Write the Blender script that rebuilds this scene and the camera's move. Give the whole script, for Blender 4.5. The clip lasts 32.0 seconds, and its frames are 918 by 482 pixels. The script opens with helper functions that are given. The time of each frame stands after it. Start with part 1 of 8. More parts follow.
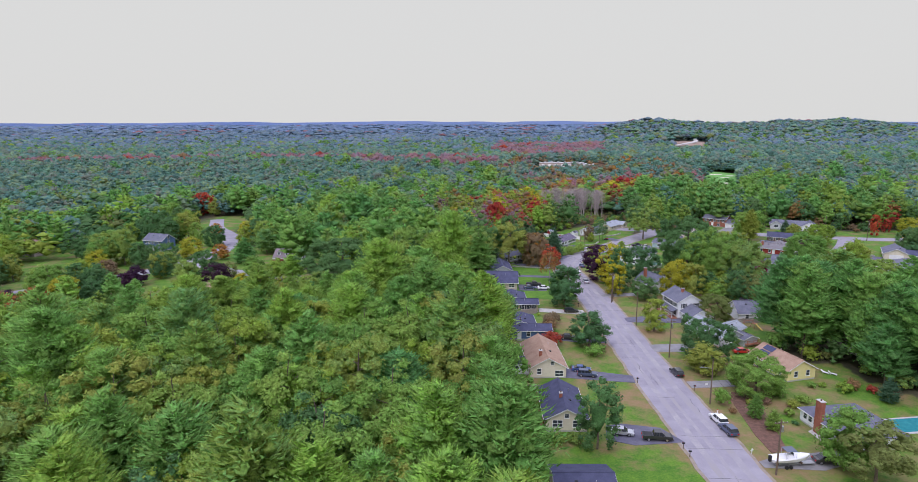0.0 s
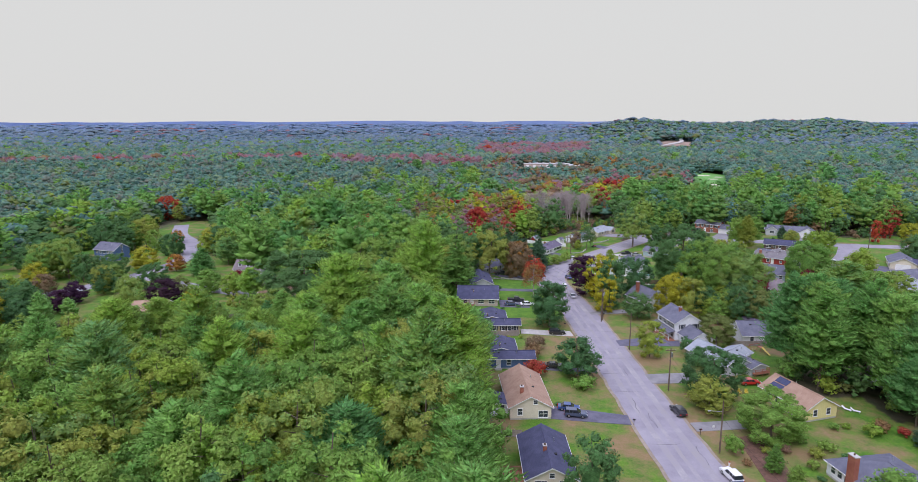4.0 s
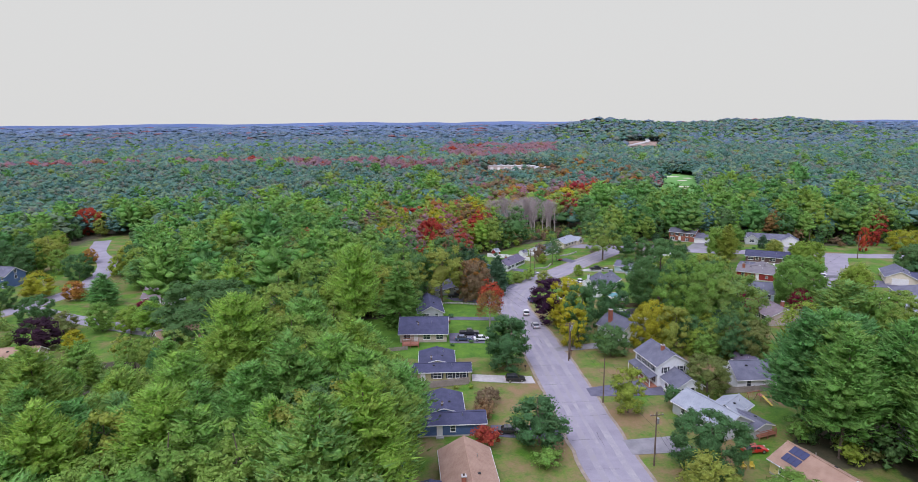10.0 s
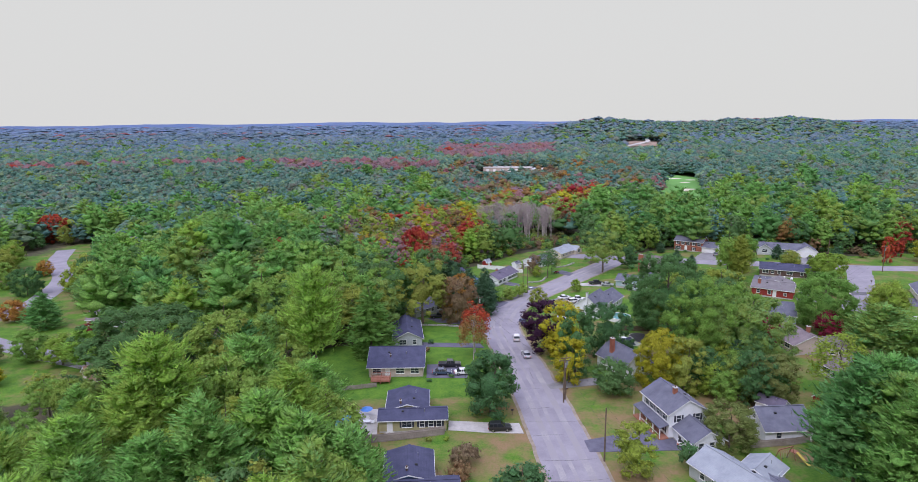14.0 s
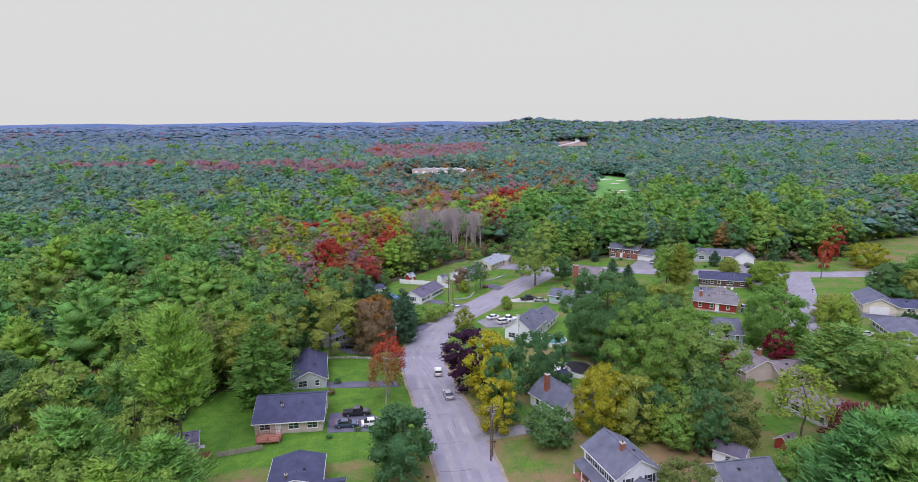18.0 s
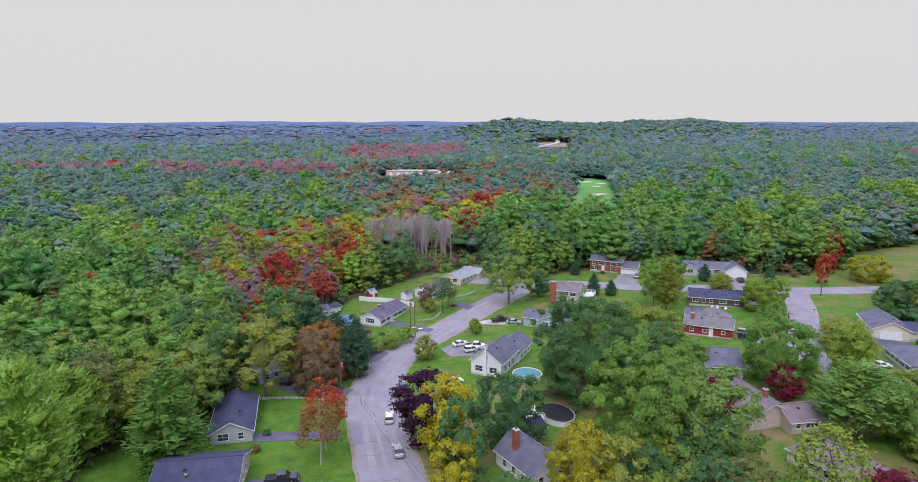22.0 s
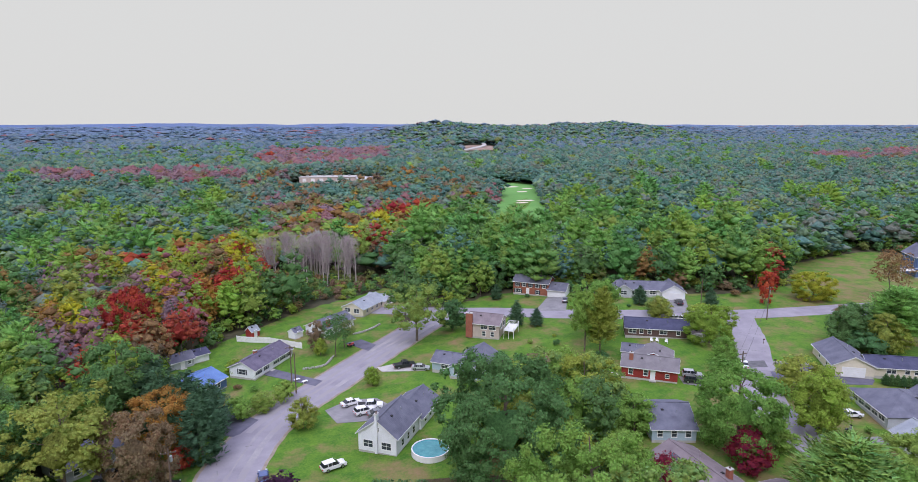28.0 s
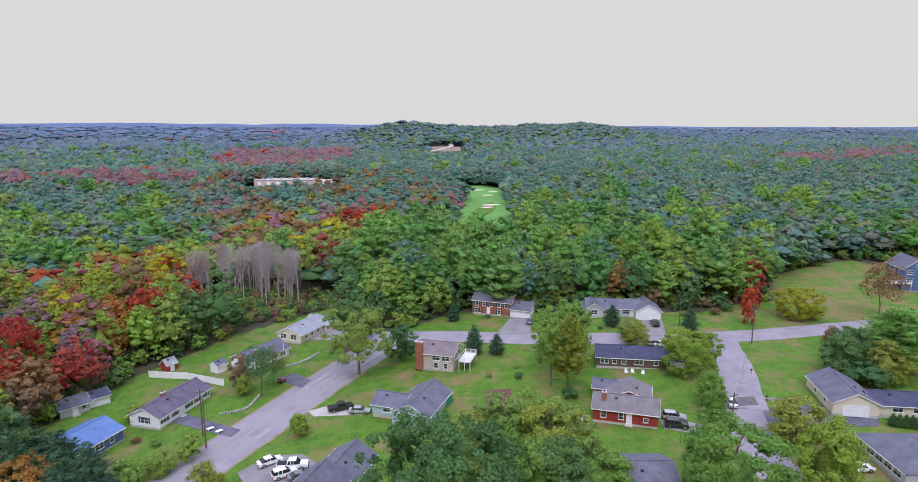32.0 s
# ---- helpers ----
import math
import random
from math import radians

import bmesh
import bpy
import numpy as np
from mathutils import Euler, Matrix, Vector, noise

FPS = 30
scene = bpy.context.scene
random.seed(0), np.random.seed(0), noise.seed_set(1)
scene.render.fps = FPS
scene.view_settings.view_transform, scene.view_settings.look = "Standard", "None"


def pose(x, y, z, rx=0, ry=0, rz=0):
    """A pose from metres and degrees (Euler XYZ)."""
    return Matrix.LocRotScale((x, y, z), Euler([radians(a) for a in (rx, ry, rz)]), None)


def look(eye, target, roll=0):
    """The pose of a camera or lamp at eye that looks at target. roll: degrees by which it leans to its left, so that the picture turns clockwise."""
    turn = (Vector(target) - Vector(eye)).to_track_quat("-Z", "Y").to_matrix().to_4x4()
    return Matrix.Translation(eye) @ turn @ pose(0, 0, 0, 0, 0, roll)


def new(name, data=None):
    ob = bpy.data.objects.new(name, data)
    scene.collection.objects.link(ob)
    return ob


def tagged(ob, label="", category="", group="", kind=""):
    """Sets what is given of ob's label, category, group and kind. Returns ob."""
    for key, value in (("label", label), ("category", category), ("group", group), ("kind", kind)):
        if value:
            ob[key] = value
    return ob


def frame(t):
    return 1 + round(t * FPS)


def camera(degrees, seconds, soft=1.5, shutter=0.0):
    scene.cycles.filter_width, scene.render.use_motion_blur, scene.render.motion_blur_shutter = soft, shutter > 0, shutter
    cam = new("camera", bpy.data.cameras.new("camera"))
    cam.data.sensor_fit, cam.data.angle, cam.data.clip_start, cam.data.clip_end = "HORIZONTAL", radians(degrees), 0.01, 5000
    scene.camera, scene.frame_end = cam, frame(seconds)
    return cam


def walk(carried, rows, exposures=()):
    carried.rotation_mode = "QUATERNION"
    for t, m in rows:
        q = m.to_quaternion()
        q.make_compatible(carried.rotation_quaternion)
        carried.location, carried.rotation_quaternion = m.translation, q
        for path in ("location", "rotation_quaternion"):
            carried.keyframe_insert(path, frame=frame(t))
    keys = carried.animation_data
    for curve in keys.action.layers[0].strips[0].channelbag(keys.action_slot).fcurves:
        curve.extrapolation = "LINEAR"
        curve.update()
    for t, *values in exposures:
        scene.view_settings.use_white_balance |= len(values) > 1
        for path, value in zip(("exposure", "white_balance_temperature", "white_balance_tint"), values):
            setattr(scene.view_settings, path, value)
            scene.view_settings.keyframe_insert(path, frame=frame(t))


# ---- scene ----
cam = camera(73.0, 32.0, soft=0.6)
PATH = [
    (0, (-4.737, -31.392, 60.319), (-4.83, -29.43, 59.944), -0.2),
    (1, (-4.157, -25.894, 60.336), (-4.249, -23.932, 59.96), -0.1),
    (2, (-3.493, -20.482, 60.351), (-3.583, -18.519, 59.975), -0.1),
    (3, (-2.746, -15.129, 60.357), (-2.818, -13.166, 59.981), -0.1),
    (3.5, (-2.332, -12.452, 60.356), (-2.392, -10.489, 59.98), -0.1),
    (5.5, (-0.562, -1.689, 60.345), (-0.575, 0.276, 59.969), -0.2),
    (6, (-0.048, 1.053, 60.348), (-0.051, 3.018, 59.973), -0.2),
    (7, (1.139, 6.647, 60.375), (1.154, 8.611, 59.999), -0.1),
    (8, (2.489, 12.294, 60.413), (2.522, 14.258, 60.036), -0.2),
    (9, (3.972, 17.938, 60.451), (4.014, 19.902, 60.076), -0.3),
    (10, (5.532, 23.675, 60.5), (5.582, 25.639, 60.126), -0.5),
    (11, (7.076, 29.493, 60.531), (7.126, 31.457, 60.158), -0.7),
    (12, (8.531, 35.376, 60.544), (8.577, 37.341, 60.171), -0.8),
    (13, (9.902, 41.365, 60.543), (9.944, 43.329, 60.171), -0.7),
    (13.5, (10.613, 44.417, 60.542), (10.653, 46.381, 60.168), -0.6),
    (15.5, (13.582, 56.799, 60.509), (13.725, 58.759, 60.135), -0.6),
    (16, (14.403, 59.907, 60.505), (14.569, 61.865, 60.131), -0.6),
    (17, (16.218, 66.114, 60.496), (16.431, 68.066, 60.121), -0.6),
    (18, (18.201, 72.258, 60.491), (18.462, 74.205, 60.115), -0.5),
    (19, (20.316, 78.304, 60.483), (20.607, 80.246, 60.106), -0.4),
    (20, (22.49, 84.206, 60.467), (22.798, 86.147, 60.092), -0.3),
    (21, (24.692, 89.946, 60.441), (25.009, 91.885, 60.066), -0.3),
    (22, (26.919, 95.538, 60.422), (27.24, 97.476, 60.046), -0.2),
    (23, (29.267, 101.094, 60.425), (29.601, 103.03, 60.051), -0.4),
    (24, (31.776, 106.553, 60.424), (32.114, 108.489, 60.053), -0.4),
    (25, (34.347, 111.901, 60.416), (34.706, 113.833, 60.043), -0.2),
    (26, (36.938, 117.173, 60.417), (37.362, 119.092, 60.046), -0.2),
    (26.5, (38.241, 119.815, 60.421), (38.699, 121.726, 60.05), -0.2),
    (28.5, (43.543, 130.361, 60.46), (44.102, 132.245, 60.091), -0.1),
    (29, (44.901, 132.969, 60.467), (45.481, 134.847, 60.097), -0.1),
    (30, (47.738, 138.166, 60.486), (48.346, 140.035, 60.118), -0.0),
    (31, (50.725, 143.294, 60.502), (51.345, 145.16, 60.135), 0.1),
    (32, (53.795, 148.362, 60.523), (54.424, 150.224, 60.156), 0.1),
]
walk(cam, [(t, look(*p)) for t, *p in PATH])

# ---- world and light: high overcast, soft sun from behind the camera's right ----
SUN_EL, SUN_AZ = 52.0, 205.0
world = bpy.data.worlds.new("overcast_sky")
scene.world = world
world.use_nodes = True
wn, wl = world.node_tree.nodes, world.node_tree.links
wn.clear()
w_out = wn.new("ShaderNodeOutputWorld")
w_bg = wn.new("ShaderNodeBackground")
w_sky = wn.new("ShaderNodeTexSky")
w_sky.sky_type, w_sky.sun_disc = "NISHITA", False
w_sky.sun_elevation, w_sky.sun_rotation = radians(SUN_EL), radians(SUN_AZ)
w_sky.dust_density, w_sky.air_density = 4.0, 1.0
w_str = wn.new("ShaderNodeVectorMath")
w_str.operation = "SCALE"
w_str.inputs["Scale"].default_value = 0.05
w_mix = wn.new("ShaderNodeMix")
w_mix.data_type = "RGBA"
w_mix.inputs[0].default_value = 0.93
# grey overcast round the horizon that thins to a cooler zenith
w_co, w_sep, w_ramp = wn.new("ShaderNodeTexCoord"), wn.new("ShaderNodeSeparateXYZ"), wn.new("ShaderNodeValToRGB")
w_ramp.color_ramp.elements[0].position, w_ramp.color_ramp.elements[0].color = 0.22, (0.746, 0.745, 0.744, 1)
w_ramp.color_ramp.elements[1].position, w_ramp.color_ramp.elements[1].color = 0.85, (0.67, 0.69, 1.05, 1)
wl.new(w_co.outputs["Generated"], w_sep.inputs[0])
wl.new(w_sep.outputs["Z"], w_ramp.inputs["Fac"])
wl.new(w_ramp.outputs["Color"], w_mix.inputs[7])
wl.new(w_sky.outputs[0], w_str.inputs[0])
wl.new(w_str.outputs[0], w_mix.inputs[6])
wl.new(w_mix.outputs[2], w_bg.inputs["Color"])
# an overcast sky is brighter overhead than at the horizon
w_up = wn.new("ShaderNodeMapRange")
w_up.inputs["From Min"].default_value, w_up.inputs["From Max"].default_value = 0.22, 0.95
w_up.inputs["To Min"].default_value, w_up.inputs["To Max"].default_value = 1.0, 2.2
wl.new(w_sep.outputs["Z"], w_up.inputs["Value"])
wl.new(w_up.outputs[0], w_bg.inputs["Strength"])
wl.new(w_bg.outputs[0], w_out.inputs["Surface"])
sun_data = bpy.data.lights.new("sun", "SUN")
sun_data.energy, sun_data.angle, sun_data.color = 1.5, radians(24), (1.0, 0.965, 1.055)
sun = new("sun", sun_data)
sun.matrix_world = look((0, 0, 300), (300 * math.sin(radians(SUN_AZ + 180)) / math.tan(radians(SUN_EL)), 300 * math.cos(radians(SUN_AZ + 180)) / math.tan(radians(SUN_EL)), 0))

# ---- materials ----
def sock(nodes, kind, **values):
    n = nodes.new(kind)
    for k, v in values.items():
        n.inputs[k.replace("_", " ")].default_value = v
    return n


def material(name, a, b, rough=0.8, scale=0.6, fine=14.0, bump=0.15, metal=0.0, third=None, island=0.0, objects=0.0, spec=0.3, stretch=(1, 1, 1), bump_scale=0.02):
    """Two-scale variation between colours a and b, in metres of the world, with fine relief."""
    m = bpy.data.materials.new(name)
    m.use_nodes = True
    ns, ls = m.node_tree.nodes, m.node_tree.links
    p = ns["Principled BSDF"]
    p.inputs["Roughness"].default_value, p.inputs["Metallic"].default_value = rough, metal
    p.inputs["Specular IOR Level"].default_value = spec
    geo = ns.new("ShaderNodeNewGeometry")
    mp = ns.new("ShaderNodeMapping")
    mp.inputs["Scale"].default_value = stretch
    ls.new(geo.outputs["Position"], mp.inputs["Vector"])
    n1 = sock(ns, "ShaderNodeTexNoise", Scale=scale, Detail=5.0, Roughness=0.6)
    n2 = sock(ns, "ShaderNodeTexNoise", Scale=fine, Detail=3.0, Roughness=0.6)
    ls.new(mp.outputs[0], n1.inputs["Vector"])
    ls.new(mp.outputs[0], n2.inputs["Vector"])
    r1 = ns.new("ShaderNodeValToRGB")
    r1.color_ramp.elements[0].position, r1.color_ramp.elements[1].position = 0.33, 0.67
    r1.color_ramp.elements[0].color, r1.color_ramp.elements[1].color = (*a, 1), (*b, 1)
    if third:
        e = r1.color_ramp.elements.new(0.5)
        e.color = (*third, 1)
    add = ns.new("ShaderNodeMath")
    add.operation = "MULTIPLY_ADD"
    add.inputs[1].default_value = 0.35
    ls.new(n2.outputs["Fac"], add.inputs[0])
    sub = ns.new("ShaderNodeMath")
    sub.operation = "SUBTRACT"
    sub.inputs[1].default_value = 0.175
    ls.new(n1.outputs["Fac"], sub.inputs[0])
    ls.new(sub.outputs[0], add.inputs[2])
    last = add.outputs[0]
    for amount, node, out in ((island, geo, "Random Per Island"), (objects, ns.new("ShaderNodeObjectInfo"), "Random")):
        if amount:
            k = ns.new("ShaderNodeMath")
            k.operation = "MULTIPLY_ADD"
            k.inputs[1].default_value = amount
            ls.new(node.outputs[out], k.inputs[0])
            k2 = ns.new("ShaderNodeMath")
            k2.operation = "SUBTRACT"
            k2.inputs[1].default_value = amount / 2
            ls.new(last, k2.inputs[0])
            ls.new(k2.outputs[0], k.inputs[2])
            last = k.outputs[0]
    ls.new(last, r1.inputs["Fac"])
    ls.new(r1.outputs["Color"], p.inputs["Base Color"])
    if bump:
        bn = ns.new("ShaderNodeBump")
        bn.inputs["Strength"].default_value, bn.inputs["Distance"].default_value = bump, bump_scale
        ls.new(n2.outputs["Fac"], bn.inputs["Height"])
        ls.new(bn.outputs[0], p.inputs["Normal"])
    return m


def banded(name, a, b, pitch, rough=0.8, axis="Z", depth=0.02, dark=0.75, spec=0.3):
    """Clapboards, shingle courses or planks: lines across one object axis, with weathering."""
    m = material(name, a, b, rough=rough, scale=0.5, fine=9.0, bump=0, spec=spec)
    ns, ls = m.node_tree.nodes, m.node_tree.links
    p = ns["Principled BSDF"]
    co = ns.new("ShaderNodeTexCoord")
    sp = ns.new("ShaderNodeSeparateXYZ")
    ls.new(co.outputs["Object"], sp.inputs[0])
    mul = ns.new("ShaderNodeMath")
    mul.operation = "DIVIDE"
    mul.inputs[1].default_value = pitch
    ls.new(sp.outputs[axis], mul.inputs[0])
    fr = ns.new("ShaderNodeMath")
    fr.operation = "FRACT"
    ls.new(mul.outputs[0], fr.inputs[0])
    ramp = ns.new("ShaderNodeValToRGB")
    ramp.color_ramp.elements[0].color, ramp.color_ramp.elements[1].color = (dark, dark, dark, 1), (1, 1, 1, 1)
    ramp.color_ramp.elements[1].position = 0.16
    ls.new(fr.outputs[0], ramp.inputs["Fac"])
    mixn = ns.new("ShaderNodeMix")
    mixn.data_type, mixn.blend_type = "RGBA", "MULTIPLY"
    mixn.inputs[0].default_value = 1.0
    old = p.inputs["Base Color"].links[0].from_socket
    ls.new(old, mixn.inputs[6])
    ls.new(ramp.outputs["Color"], mixn.inputs[7])
    ls.new(mixn.outputs[2], p.inputs["Base Color"])
    bn = ns.new("ShaderNodeBump")
    bn.inputs["Strength"].default_value, bn.inputs["Distance"].default_value = 0.6, depth
    ls.new(fr.outputs[0], bn.inputs["Height"])
    ls.new(bn.outputs[0], p.inputs["Normal"])
    return m


def leaves(name, cols, glow=0.45, rough=0.7, grain=0.8, coarse=1.0):
    """Foliage: colour differs from tree to tree (tint or object), from bough to bough and in fine grain from spray to spray."""
    m = bpy.data.materials.new(name)
    m.use_nodes = True
    ns, ls = m.node_tree.nodes, m.node_tree.links
    p, out = ns["Principled BSDF"], ns["Material Output"]
    p.inputs["Roughness"].default_value = rough
    p.inputs["Specular IOR Level"].default_value = 0.12
    geo = ns.new("ShaderNodeNewGeometry")
    at = ns.new("ShaderNodeAttribute")
    at.attribute_name = "tint"
    oi = ns.new("ShaderNodeObjectInfo")

    def speck(scale, detail):
        n = sock(ns, "ShaderNodeTexNoise", Scale=scale / coarse, Detail=detail, Roughness=0.65)
        ls.new(geo.outputs["Position"], n.inputs["Vector"])
        return n.outputs["Fac"]

    def math_node(op, a, b):
        n = ns.new("ShaderNodeMath")
        n.operation = op
        for i, v in ((0, a), (1, b)):
            if isinstance(v, float):
                n.inputs[i].default_value = v
            else:
                ls.new(v, n.inputs[i])
        return n.outputs[0]

    tree = math_node("FRACT", math_node("ADD", at.outputs["Fac"], oi.outputs["Random"]), 0.0)
    f = math_node("ADD", math_node("MULTIPLY", tree, 0.85), math_node("MULTIPLY", math_node("SUBTRACT", speck(0.3, 3.0), 0.5), 0.5))
    f = math_node("ADD", f, math_node("MULTIPLY", math_node("SUBTRACT", geo.outputs["Random Per Island"], 0.5), 0.16))
    r = ns.new("ShaderNodeValToRGB")
    n = len(cols)
    for i in range(2, n):
        r.color_ramp.elements.new(0.5)
    for i, c in enumerate(cols):
        r.color_ramp.elements[i].position = i / (n - 1)
        r.color_ramp.elements[i].color = (*c, 1)
    ls.new(f, r.inputs["Fac"])
    fine = speck(2.6, 4.0)
    hsv = ns.new("ShaderNodeHueSaturation")
    v = math_node("ADD", math_node("MULTIPLY", math_node("SUBTRACT", fine, 0.5), grain * 3.0), 1.0)
    v = math_node("ADD", v, math_node("MULTIPLY", math_node("SUBTRACT", geo.outputs["Random Per Island"], 0.5), grain * 0.5))
    ls.new(math_node("MAXIMUM", v, 0.3), hsv.inputs["Value"])
    h = math_node("ADD", math_node("MULTIPLY", geo.outputs["Random Per Island"], 0.03), 0.485)
    ls.new(h, hsv.inputs["Hue"])
    ls.new(r.outputs["Color"], hsv.inputs["Color"])
    ls.new(hsv.outputs["Color"], p.inputs["Base Color"])
    bn = ns.new("ShaderNodeBump")
    bn.inputs["Strength"].default_value, bn.inputs["Distance"].default_value = 0.12, 0.3 * coarse
    ls.new(fine, bn.inputs["Height"])
    ls.new(bn.outputs[0], p.inputs["Normal"])
    tr = ns.new("ShaderNodeBsdfTranslucent")
    ls.new(hsv.outputs["Color"], tr.inputs["Color"])
    mx = ns.new("ShaderNodeMixShader")
    mx.inputs[0].default_value = glow
    ls.new(p.outputs[0], mx.inputs[1])
    ls.new(tr.outputs[0], mx.inputs[2])
    ls.new(mx.outputs[0], out.inputs["Surface"])
    return m


PINE = leaves("pine_needles", [(0.200, 0.383, 0.090), (0.226, 0.441, 0.115), (0.320, 0.504, 0.080), (0.268, 0.404, 0.085), (0.184, 0.394, 0.140)])
DARK_PINE = leaves("dark_pine_needles", [(0.139, 0.321, 0.101), (0.186, 0.402, 0.101), (0.267, 0.444, 0.097), (0.156, 0.332, 0.141)])
SPRUCE = leaves("spruce_needles", [(0.076, 0.162, 0.090), (0.100, 0.194, 0.094), (0.108, 0.202, 0.130)])
GREEN = leaves("green_leaves", [(0.162, 0.320, 0.070), (0.228, 0.377, 0.077), (0.285, 0.387, 0.080), (0.162, 0.291, 0.106)])
DEEP = leaves("deep_green_leaves", [(0.090, 0.197, 0.076), (0.116, 0.234, 0.076), (0.149, 0.254, 0.089)])
OLIVE = leaves("olive_leaves", [(0.237, 0.364, 0.060), (0.298, 0.393, 0.060), (0.312, 0.354, 0.070), (0.256, 0.315, 0.075)])
YELLOW = leaves("yellow_leaves", [(0.371, 0.362, 0.036), (0.459, 0.420, 0.032), (0.318, 0.367, 0.048)])
ORANGE = leaves("orange_leaves", [(0.38, 0.150, 0.055), (0.42, 0.230, 0.050), (0.32, 0.185, 0.070), (0.30, 0.200, 0.065)])
RUST = leaves("rust_brown_leaves", [(0.250, 0.170, 0.090), (0.310, 0.185, 0.085), (0.250, 0.195, 0.115), (0.290, 0.165, 0.120)])
RED = leaves("red_leaves", [(0.377, 0.052, 0.042), (0.494, 0.098, 0.047), (0.312, 0.072, 0.058)])
CRIMSON = leaves("crimson_leaves", [(0.208, 0.023, 0.047), (0.273, 0.034, 0.058), (0.182, 0.039, 0.055)])
PURPLE = leaves("purple_leaves", [(0.054, 0.022, 0.054), (0.074, 0.029, 0.060), (0.060, 0.034, 0.046)])
KHAKI = leaves("khaki_leaves", [(0.189, 0.240, 0.070), (0.239, 0.266, 0.083), (0.167, 0.231, 0.081)])
# the next three carry the distance haze in their leaf colours
MID_WOODS = leaves("haze_tinted_woods", [(0.087, 0.185, 0.144), (0.153, 0.309, 0.206), (0.107, 0.225, 0.206), (0.264, 0.359, 0.179), (0.122, 0.259, 0.226), (0.244, 0.249, 0.193), (0.153, 0.309, 0.206), (0.208, 0.330, 0.179)], grain=0.8, coarse=2.6, glow=0.45)
FAR_WOODS = leaves("haze_tinted_distant_woods", [(0.121, 0.200, 0.274), (0.179, 0.278, 0.332), (0.226, 0.289, 0.300), (0.137, 0.215, 0.332)], grain=0.7, coarse=7.0, glow=0.45)
HAZE_BLUE_WOODS = leaves("haze_blue_farthest_woods", [(0.191, 0.290, 0.445), (0.234, 0.328, 0.460), (0.263, 0.343, 0.445)], grain=0.5, coarse=14.0, glow=0.45)
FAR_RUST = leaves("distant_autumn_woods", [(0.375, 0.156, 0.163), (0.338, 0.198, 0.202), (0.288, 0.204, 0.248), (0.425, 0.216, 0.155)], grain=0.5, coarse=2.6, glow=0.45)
BARK = material("bark", (0.10, 0.075, 0.055), (0.19, 0.15, 0.12), rough=0.9, scale=2.0, fine=20, bump=0.6)
PALE_BARK = material("pale_bark", (0.30, 0.27, 0.24), (0.48, 0.44, 0.40), rough=0.85, scale=2.0, fine=20, bump=0.4)
TWIG = material("bare_twigs", (0.28, 0.22, 0.24), (0.40, 0.32, 0.33), rough=0.9, scale=2.0, fine=20, bump=0.0)
ASPHALT = material("worn_asphalt", (0.235, 0.218, 0.245), (0.315, 0.295, 0.320), rough=0.9, scale=0.18, fine=5.0, bump=0.2, third=(0.275, 0.256, 0.285))
WORN_TRACK = material("polished_wheel_track", (0.29, 0.27, 0.265), (0.36, 0.34, 0.33), rough=0.85, scale=0.12, fine=4.0, bump=0.15, third=(0.285, 0.266, 0.285))
DARK_ASPHALT = material("driveway_asphalt", (0.095, 0.092, 0.125), (0.15, 0.145, 0.185), rough=0.9, scale=0.4, fine=8.0, bump=0.2)
MID_ASPHALT = material("faded_driveway", (0.19, 0.185, 0.19), (0.27, 0.26, 0.26), rough=0.9, scale=0.4, fine=8.0, bump=0.2)
CONCRETE = material("concrete", (0.38, 0.36, 0.34), (0.50, 0.48, 0.45), rough=0.85, scale=0.7, fine=10, bump=0.2)
PATCH = material("asphalt_patch", (0.10, 0.10, 0.105), (0.16, 0.155, 0.16), rough=0.9, scale=1.0, fine=8, bump=0.2)
MULCH = material("bark_mulch", (0.10, 0.055, 0.04), (0.18, 0.10, 0.07), rough=0.95, scale=1.2, fine=12, bump=0.6)
ROOF_DARK = banded("charcoal_shingles", (0.046, 0.049, 0.090), (0.074, 0.078, 0.134), 0.28, axis="Y")
ROOF_GREY = banded("grey_shingles", (0.105, 0.108, 0.142), (0.160, 0.164, 0.205), 0.28, axis="Y")
ROOF_LIGHT = banded("light_grey_shingles", (0.255, 0.280, 0.310), (0.345, 0.370, 0.400), 0.28, axis="Y")
ROOF_TAN = banded("tan_shingles", (0.30, 0.19, 0.13), (0.40, 0.27, 0.19), 0.28, axis="Y")
ROOF_BROWN = banded("taupe_shingles", (0.170, 0.138, 0.145), (0.235, 0.195, 0.200), 0.28, axis="Y")
ROOF_RED_HOUSE = banded("warm_grey_shingles", (0.155, 0.142, 0.150), (0.215, 0.200, 0.205), 0.28, axis="Y")
ROOF_PURPLE = banded("slate_purple_shingles", (0.098, 0.085, 0.125), (0.155, 0.135, 0.185), 0.28, axis="Y")
ROOF_BLUE = banded("blue_metal_roof", (0.07, 0.15, 0.36), (0.11, 0.21, 0.44), 0.45, rough=0.45, axis="X", spec=0.5)
WALL_WHITE = banded("white_clapboard", (0.72, 0.735, 0.77), (0.80, 0.815, 0.85), 0.2)
WALL_CREAM = banded("cream_clapboard", (0.60, 0.54, 0.43), (0.68, 0.62, 0.50), 0.2)
